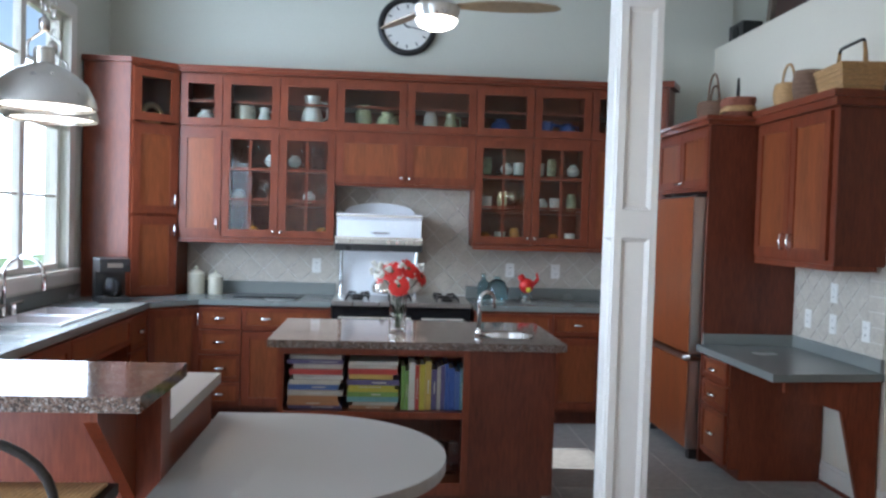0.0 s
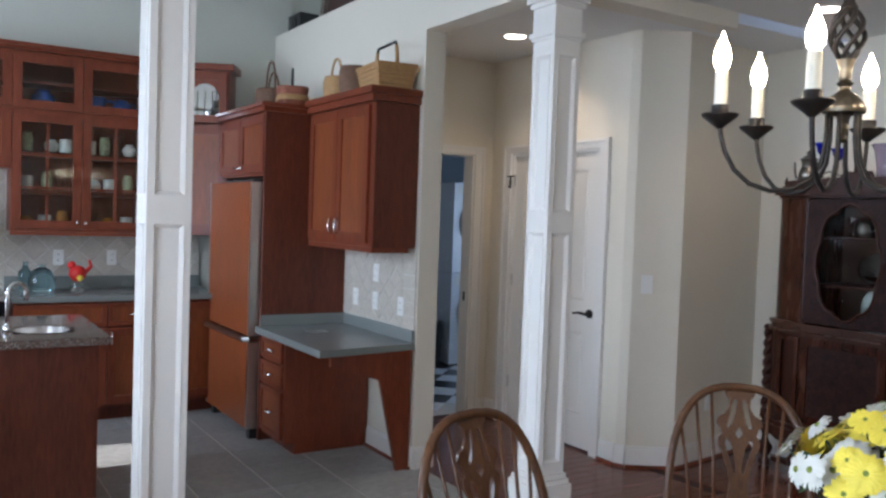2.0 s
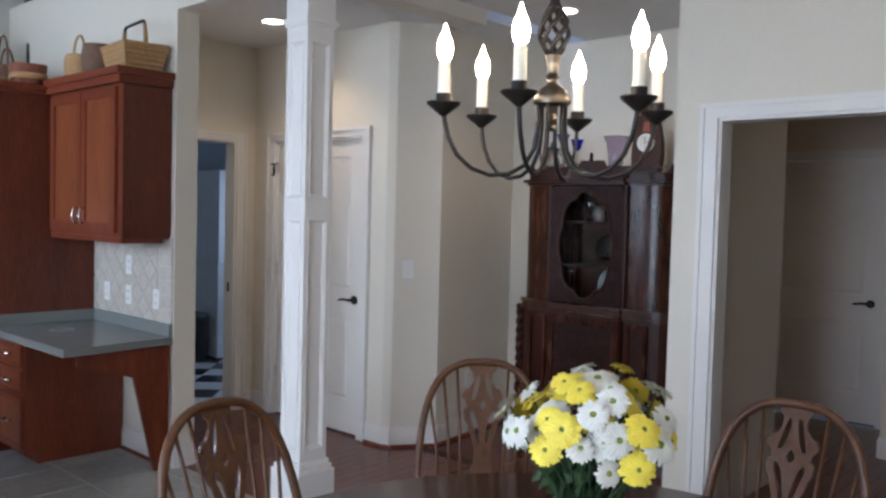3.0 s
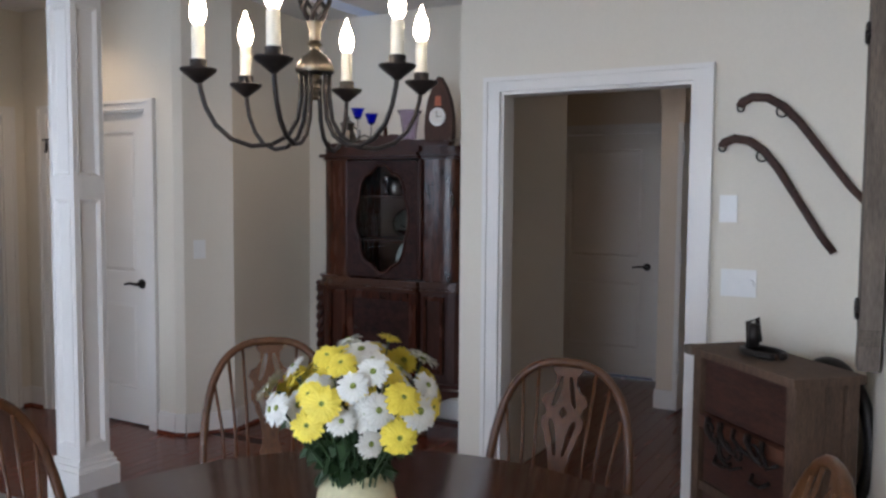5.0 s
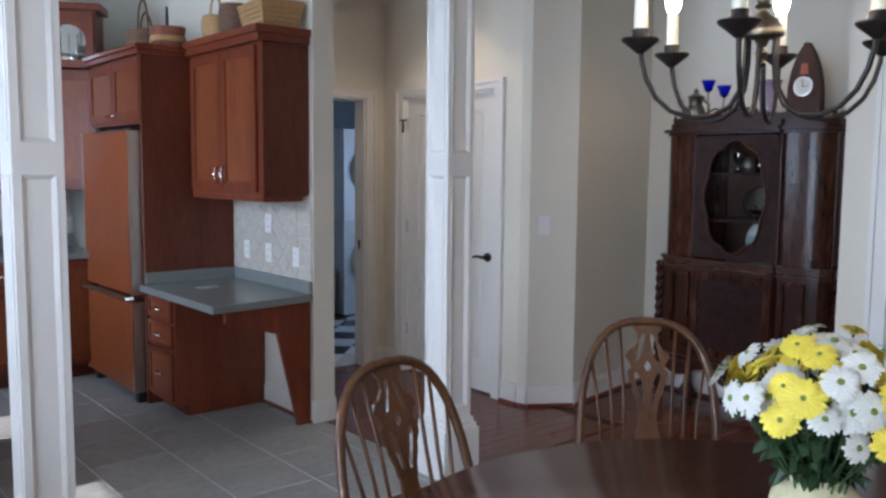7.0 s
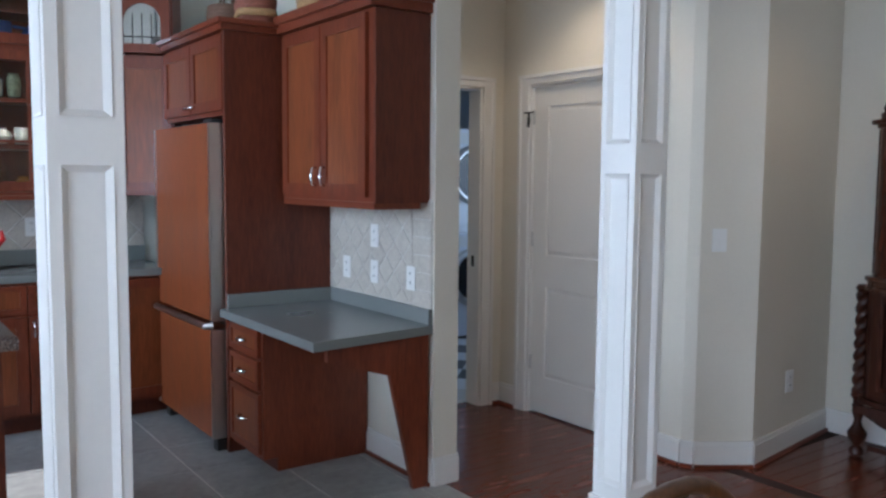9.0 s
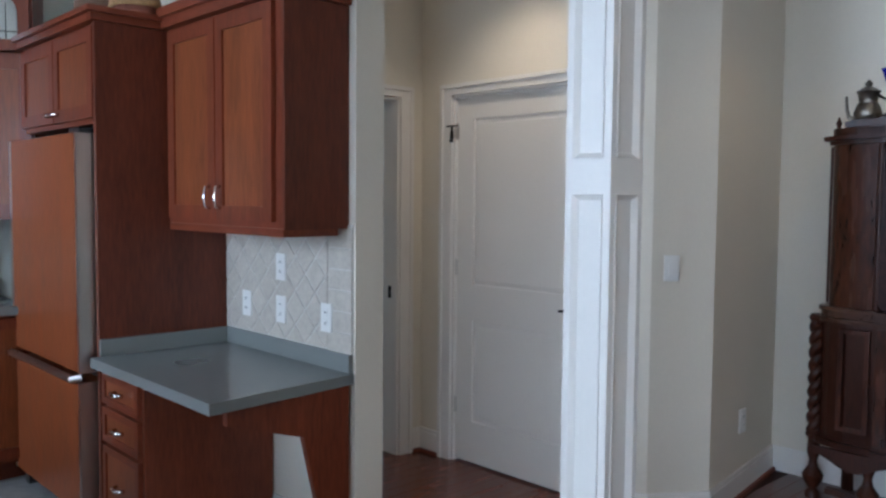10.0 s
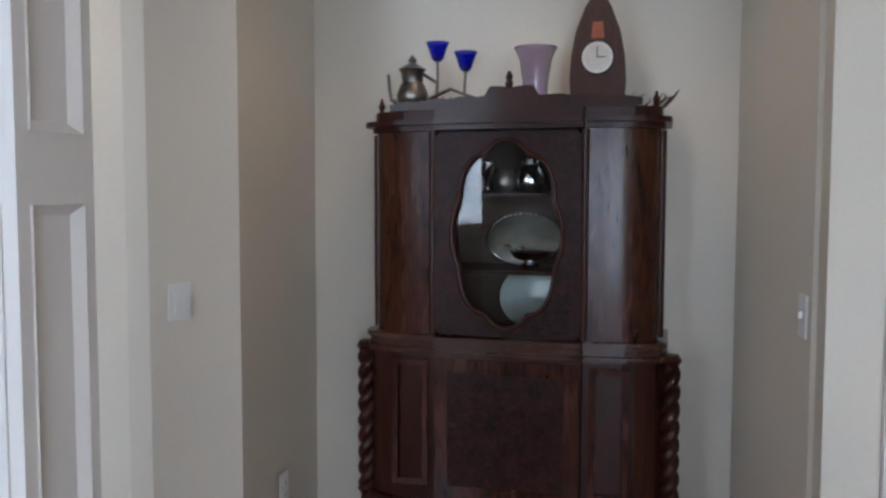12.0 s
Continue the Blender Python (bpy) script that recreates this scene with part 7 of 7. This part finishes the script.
def picnic_basket(m):
    ob = thing("basket", m, "honey splint picnic basket with an upright square handle", "basket", "baskets on the cabinets")
    w, d, h = 0.36, 0.25, 0.135
    for k in range(5):
        s0, z0 = 0.86 + 0.035 * k, 0.004 + k * h / 5
        bm = bmesh.new()
        rim = [[bm.verts.new((x * (w / 2 * s0 - q), y * (d / 2 * s0 - q), z)) for x, y in ((-1, -1), (1, -1), (1, 1), (-1, 1))] for q, z in ((0, z0), (0, z0 + h / 5 - 0.002), (0.01, z0 + h / 5 - 0.002), (0.01, z0))]
        for a, b in zip(rim, rim[1:] + rim[:1]):
            for i in range(4):
                bm.faces.new((a[i], a[(i + 1) % 4], b[(i + 1) % 4], b[i]))
        part("splint_band", bm, WICKER, ob, bev=0.002)
    part("bottom", boxes((-w / 2 * 0.84, w / 2 * 0.84, -d / 2 * 0.84, d / 2 * 0.84, 0, 0.006)), WICKER, ob)
    bm = bmesh.new()
    rim = [[bm.verts.new((x * (w / 2 + q), y * (d / 2 + q), z)) for x, y in ((-1, -1), (1, -1), (1, 1), (-1, 1))] for q, z in ((0.006, h), (0.006, h + 0.018), (-0.012, h + 0.018), (-0.012, h))]
    for a, b in zip(rim, rim[1:] + rim[:1]):
        for i in range(4):
            bm.faces.new((a[i], a[(i + 1) % 4], b[(i + 1) % 4], b[i]))
    part("rim", bm, WICKER, ob, bev=0.003)
    for sx in (-1, 1):
        part("lid", boxes((min(sx * 0.004, sx * 0.166), max(sx * 0.004, sx * 0.166), -d / 2 + 0.014, d / 2 - 0.014, h + 0.006, h + 0.016)), WICKER, ob, bev=0.002)
        bm = bmesh.new()
        tube(bm, [(sx * 0.172, 0, h - 0.03), (sx * 0.165, 0, h + 0.07), (sx * 0.148, 0, h + 0.135)], 0.016, 8, 0.010, 0.4)
        part("handle_strap", bm, WICKER, ob, smooth="all")
    bm = bmesh.new()
    tube(bm, [(-0.152, 0, h + 0.13), (-0.13, 0, h + 0.148), (0.13, 0, h + 0.148), (0.152, 0, h + 0.13)], 0.009, 8)
    part("handle", bm, IRON, ob, "dark bound handle", smooth="all")


RUSSET = mat("russet_wicker", (0.26, 0.085, 0.05), rough=0.7, var=0.3, scale=40, fine=4, bump=0.4)
picnic_basket(pose(2.83, 4.63, 2.297, 0, 0, 84))
basket(pose(2.80, 5.03, 2.297, 0, 0, 40), "dark brown woven basket tipped beside the picnic basket", 0.17, 0.19, 0.20, WICKER_D, belly=1.0, square=1.0)
basket(pose(2.79, 5.27, 2.297, 0, 0, 85), "tan melon basket with a thin hoop handle", 0.20, 0.17, 0.16, WICKER, 0.16, 0.7, belly=1.0, square=1.0)
trug = basket(pose(2.60, 5.58, 2.267, 0, 0, 72), "long russet woven trug with a pointed handle", 0.42, 0.22, 0.12, RUSSET, 0.0)
bm = bmesh.new()
tube(bm, [(-0.055, 0, 0), (-0.035, 0, 0.10), (0.0, 0, 0.17), (0.035, 0, 0.10), (0.055, 0, 0)], 0.008, 8)
bm.transform(Matrix.Translation((0, 0, 0.10)))
part("handle", bm, IRON, trug, "dark pointed handle", smooth="all")
bm = bmesh.new()
ring = [(0.42 / 2 * 0.945 * math.copysign(abs(math.cos(a)) ** 0.55, math.cos(a)), 0.22 / 2 * 0.955 * math.copysign(abs(math.sin(a)) ** 0.55, math.sin(a)), 0.050) for a in (2 * math.pi * k / 40 for k in range(41))]
tube(bm, ring, 0.006, 6, None, 3.6)
part("woven_band", bm, WICKER, trug, "pale straw band round the trug", smooth="all")
basket(pose(2.58, 5.95, 2.267, 0, 0, 85), "dark twig basket with a tall hoop handle", 0.26, 0.22, 0.16, WICKER_D, 0.24, 0.8, belly=0.6, square=0.9)
basket(pose(2.70, 6.20, 2.267, 0, 0, 50), "grey-brown willow basket with a tall hoop handle", 0.26, 0.22, 0.15, WICKER_D, 0.21, 0.8, belly=0.6, square=0.9)
ob = thing("loudspeaker", pose(3.03, 6.66, 3.03, 0, 0, W), "small black loudspeaker on the plant ledge", "loudspeaker")
part("box", boxes((-0.13, 0.13, 0.0, 0.16, 0, 0.15)), BLACK, ob, bev=0.006)
bm = bmesh.new()
tube(bm, [(0, 0, 0.075), (0, -0.006, 0.075)], 0.055, 20)
part("cone", bm, ENAMEL, ob)
ob = thing("wooden_sled", pose(3.06, 5.62, 3.03, 0, 0, W), "old dark wooden farm implement on the plant ledge", "farm relic")
bm = bmesh.new()
outline_slab(bm, [(-0.52, 0.0), (-0.40, 0.48), (-0.32, 0.50), (0.45, 0.50), (0.52, 0.46), (0.50, 0.0)], 0.03, 0.07)
part("board", bm, OLDWOOD, ob, bev=0.004)
bm = bmesh.new()
outline_slab(bm, [(-0.60, 0.0), (-0.46, 0.62), (-0.40, 0.62), (-0.53, 0.0)], 0.0, 0.10)
part("end_post", bm, GREYWOOD, ob, bev=0.006)
for x, z in ((-0.2, 0.22), (0.15, 0.30)):
    bm = bmesh.new()
    tube(bm, [(x, 0.03, z), (x, 0.0, z)], 0.03, 10)
    part("knob", bm, IRON, ob)

# laundry room
ob = thing("clothes_washer", pose(5.06, 7.25, 0), "white front-loading washing machine under its dryer", "washing machine")


def front_loader(ob, z0, z1, zc):
    part("cabinet", boxes((0, 0.69, 0, 0.70, z0, z1)), APPL, ob, bev=0.015)
    bm = bmesh.new()
    tube(bm, arc((0.345, -0.012, zc), 0.235, 0, 360, 40), 0.035, 10)
    part("door_ring", bm, STEEL, ob, "silver door ring", smooth="all")
    bm = bmesh.new()
    tube(bm, [(0.345, 0.0, zc), (0.345, -0.03, zc)], 0.205, 32)
    part("door_glass", bm, ENAMEL, ob, "dark round door glass")
    part("control_panel", boxes((0.04, 0.65, -0.004, 0.0, z1 - 0.13, z1 - 0.03)), WHITEP, ob, bev=0.001)
    bm = bmesh.new()
    tube(bm, [(0.345, -0.004, z1 - 0.08), (0.345, -0.03, z1 - 0.08)], 0.028, 20)
    part("dial", bm, STEEL, ob)


front_loader(ob, 0.02, 0.97, 0.56)
part("plinth", boxes((0.02, 0.67, 0.03, 0.68, 0, 0.02)), BLACK, ob)
ob = thing("clothes_dryer", pose(5.06, 7.25, 0.975), "white front-loading tumble dryer stacked on the washer", "tumble dryer")
front_loader(ob, 0.0, 0.93, 0.52)
bm = bmesh.new()
lathe(bm, [(0.13, 0), (0.15, 0.02), (0.165, 0.40), (0.17, 0.42), (0.15, 0.47), (0.04, 0.50)], 22)
single("laundry_bin", bm, BLACK, pose(4.86, 7.40, 0), "black plastic laundry bin", "bin", smooth=True)

# recessed ceiling lights; the third, out of view, is added to brighten the hall
for x, y in ((3.72, 4.52), (4.60, 2.86), (5.70, 1.75)):
    ob = thing("recessed_light", pose(x, y, CZ), "lit recessed downlight in the ceiling", "downlight", "recessed downlights")
    bm = bmesh.new()
    lathe(bm, [(0.095, -0.001), (0.095, -0.006), (0.075, -0.008), (0.072, -0.001)], 28, cap=False)
    part("trim_ring", bm, TRIM, ob, smooth=True)
    bm = bmesh.new()
    lathe(bm, [(0.0005, -0.004), (0.070, -0.003), (0.070, -0.001)], 24, cap=False)
    part("lens", bm, LED, ob, "lit lamp face")
lamp("passage_downlight", "SPOT", look((3.72, 4.52, CZ - 0.02), (3.72, 4.52, 0)), 15, (1.0, 0.80, 0.56), radius=0.06, cone=130)
lamp("niche_downlight", "SPOT", look((4.60, 2.86, CZ - 0.02), (4.60, 2.86, 0)), 8, (1.0, 0.76, 0.48), radius=0.06, cone=130)
# unseen spot, added to lift the dark hall
lamp("hall_fill_spot", "SPOT", look((5.70, 1.75, CZ - 0.02), (5.70, 1.75, 0)), 4.5, (1.0, 0.72, 0.46), radius=0.06, cone=130)

# ---- pieces: tiles and boards ----
def piece_mesh(name, bm, material):
    bmesh.ops.recalc_face_normals(bm, faces=bm.faces)
    me = bpy.data.meshes.new(name)
    bm.to_mesh(me)
    bm.free()
    me.materials.append(material)
    return me


def place(name, me, parent, m):
    ob = new(name, me)
    ob.parent = parent
    ob.matrix_basis = m
    return ob


def chamfered(w, d, h, c):
    bm = bmesh.new()
    lo = [bm.verts.new((x, y, 0)) for x, y in ((0, 0), (w, 0), (w, d), (0, d))]
    mid = [bm.verts.new((x, y, h - c)) for x, y in ((0, 0), (w, 0), (w, d), (0, d))]
    hi = [bm.verts.new((x, y, h)) for x, y in ((c, c), (w - c, c), (w - c, d - c), (c, d - c))]
    bm.faces.new(hi)
    for a, b in ((lo, mid), (mid, hi)):
        for i in range(4):
            j = (i + 1) % 4
            bm.faces.new((a[i], a[j], b[j], b[i]))
    return bm


tiles = setting("tile_floor", boxes((-1.95, 3.04, 3.23, 6.92, -0.0079, -0.003)), GROUT, "slate-grey kitchen floor tiles with pale grout", "floor")
S = 0.405
full = piece_mesh("floor_tile", chamfered(S - 0.007, S - 0.007, 0.0065, 0.002), TILE)
cuts = {}
nx, ny = 13, 10
for i in range(nx):
    for j in range(ny):
        x0, y0 = -1.95 + i * S, 3.23 + j * S
        w, d = min(S, 3.04 - x0) - 0.007, min(S, 6.92 - y0) - 0.007
        if w < 0.02 or d < 0.02:
            continue
        key = (round(w, 3), round(d, 3))
        if key == (round(S - 0.007, 3),) * 2:
            me = full
        else:
            if key not in cuts:
                cuts[key] = piece_mesh("floor_tile", chamfered(w, d, 0.0065, 0.002), TILE)
            me = cuts[key]
        place("floor_tile", me, tiles, pose(x0 + 0.0035, y0 + 0.0035, -0.0065))

boards = setting("board_floor", boxes((3.04, 7.27, 3.23, 5.50, -0.0079, -0.005), (-1.95, 7.27, -0.7, 3.23, -0.0079, -0.005)), GAP, "glossy red-brown cherry floor boards", "floor")
BW = 0.083
meshes = [piece_mesh("floor_board", chamfered(l, BW - 0.0012, 0.006, 0.001), PLANK) for l in (0.9, 1.2, 1.5)]
r5 = random.Random(5)
rest = bmesh.new()
count = 0


def lay(x0, x1, y0, y1):
    global count
    y = y0
    while y < y1 - 0.02:
        x = x0 - r5.uniform(0, 0.8)
        while x < x1:
            k = r5.randrange(3)
            l = (0.9, 1.2, 1.5)[k]
            a, b = max(x, x0), min(x + l, x1)
            if b - a > 0.02:
                near = x0 > 2.5 or (a > 1.5 and y > 1.6)
                if near and count < 290 and abs((b - a) - l) < 1e-6 and y + BW <= y1:
                    place("floor_board", meshes[k], boards, pose(a, y, -0.006))
                    count += 1
                elif near and count < 290:
                    place("floor_board", piece_mesh("floor_board", chamfered(b - a - 0.001, min(BW, y1 - y) - 0.0012, 0.006, 0.001), PLANK), boards, pose(a, y, -0.006))
                    count += 1
                else:
                    box(rest, a + 0.0005, b - 0.0005, y + 0.0006, min(y + BW, y1) - 0.0006, -0.006, 0.0)
            x += l
        y += BW


lay(3.04, 4.31, 3.23, 5.50)
lay(-1.95, 4.40, -0.6, 3.23)
lay(4.40, 7.27, 0.57, 3.74)
tagged(part("floor_boards_beyond", rest, PLANK, boards), kind="stuff")

# diamond-set stone tiles behind desk and worktops


def clip(poly, lo, hi, ax):
    for s, lim in ((1, lo), (-1, hi)):
        out = []
        for i in range(len(poly)):
            a, b = poly[i], poly[(i + 1) % len(poly)]
            da, db = s * (a[ax] - lim), s * (b[ax] - lim)
            if da >= 0:
                out.append(a)
            if da * db < 0:
                t = da / (da - db)
                out.append((a[0] + (b[0] - a[0]) * t, a[1] + (b[1] - a[1]) * t))
        poly = out
        if not poly:
            break
    return poly


def stone_field(parent, m, w, z0, z1, size, gap=0.004, border=None):
    h = size / math.sqrt(2)
    g = h - gap
    share = None
    for i in range(-1, int(w / h) + 2):
        for j in range(-1, int((z1 - z0) / h) + 2):
            if (i + j) % 2:
                continue
            cx, cz = i * h, z0 + j * h
            poly = [(cx - g, cz), (cx, cz - g), (cx + g, cz), (cx, cz + g)]
            c = clip(clip(poly, 0, w, 0), z0, z1, 1)
            if len(c) < 3:
                continue
            whole = c == poly
            if whole and share is not None:
                me = share
            else:
                bm = bmesh.new()
                q = [(x - cx, z - cz) for x, z in c]
                mx, mz = sum(x for x, _ in q) / len(q), sum(z for _, z in q) / len(q)
                f0 = [bm.verts.new((x, 0, z)) for x, z in q]
                f1 = [bm.verts.new((mx + (x - mx) * 0.94, -0.0045, mz + (z - mz) * 0.94)) for x, z in q]
                bm.faces.new(f1)
                for a in range(len(q)):
                    b = (a + 1) % len(q)
                    bm.faces.new((f0[a], f0[b], f1[b], f1[a]))
                me = piece_mesh("stone_tile", bm, STONE)
                if whole:
                    share = me
            place("stone_tile", me, parent, m @ pose(cx, 0, cz))


sp = setting("splashback_desk", boxes((2.961, 2.9695, 4.41, 5.40, 0.848, 1.36)), GROUT, "cream tumbled-stone splashback tiles set in diamonds", "splashback")
stone_field(sp, pose(2.9605, 5.40, 0, 0, 0, W), 0.83, 0.850, 1.36, 0.105)
for k in range(6):
    bm = bmesh.new()
    bm = chamfered(0.155, 0.080, 0.0045, 0.0015)
    bm.transform(Matrix.Rotation(radians(90), 4, "X"))
    place("stone_tile", piece_mesh("stone_tile", bm, STONE), sp, pose(2.9605, 4.566, 0.846 + k * 0.0845, 0, 0, W))
sp2 = setting("splashback_kitchen", boxes((-1.30, 2.36, 6.912, 6.9195, 0.90, 1.80)), GROUT, "cream tumbled-stone kitchen splashback set in diamonds", "splashback")
stone_field(sp2, pose(-1.30, 6.9115, 0), 1.17, 1.002, 1.34, 0.14)
stone_field(sp2, pose(-0.13, 6.9115, 0), 1.07, 0.93, 1.79, 0.14)
stone_field(sp2, pose(0.94, 6.9115, 0), 1.42, 1.002, 1.34, 0.14)

# black and white laundry floor laid on the diagonal
lf = setting("laundry_floor", boxes((3.11, 6.0, 5.50, 8.30, -0.0079, -0.004)), GROUT, "black and white diamond laundry floor", "floor")
VW = mat("white_vinyl", (0.72, 0.73, 0.74), rough=0.3, var=0.04)
VB = mat("black_vinyl", (0.02, 0.02, 0.024), rough=0.3, var=0.1)
mw, mb = [piece_mesh("vinyl_tile", chamfered(0.298, 0.298, 0.004, 0.001), q) for q in (VW, VB)]
for i in range(-9, 10):
    for j in range(-9, 10):
        cx, cy = 4.55 + (i - j) * 0.2125, 6.9 + (i + j) * 0.2125
        if 3.35 < cx < 5.78 and 5.72 < cy < 8.08:
            place("vinyl_tile", mw if (i + j) % 2 else mb, lf, pose(cx, cy, -0.004, 0, 0, 45) @ pose(-0.149, -0.149, 0))
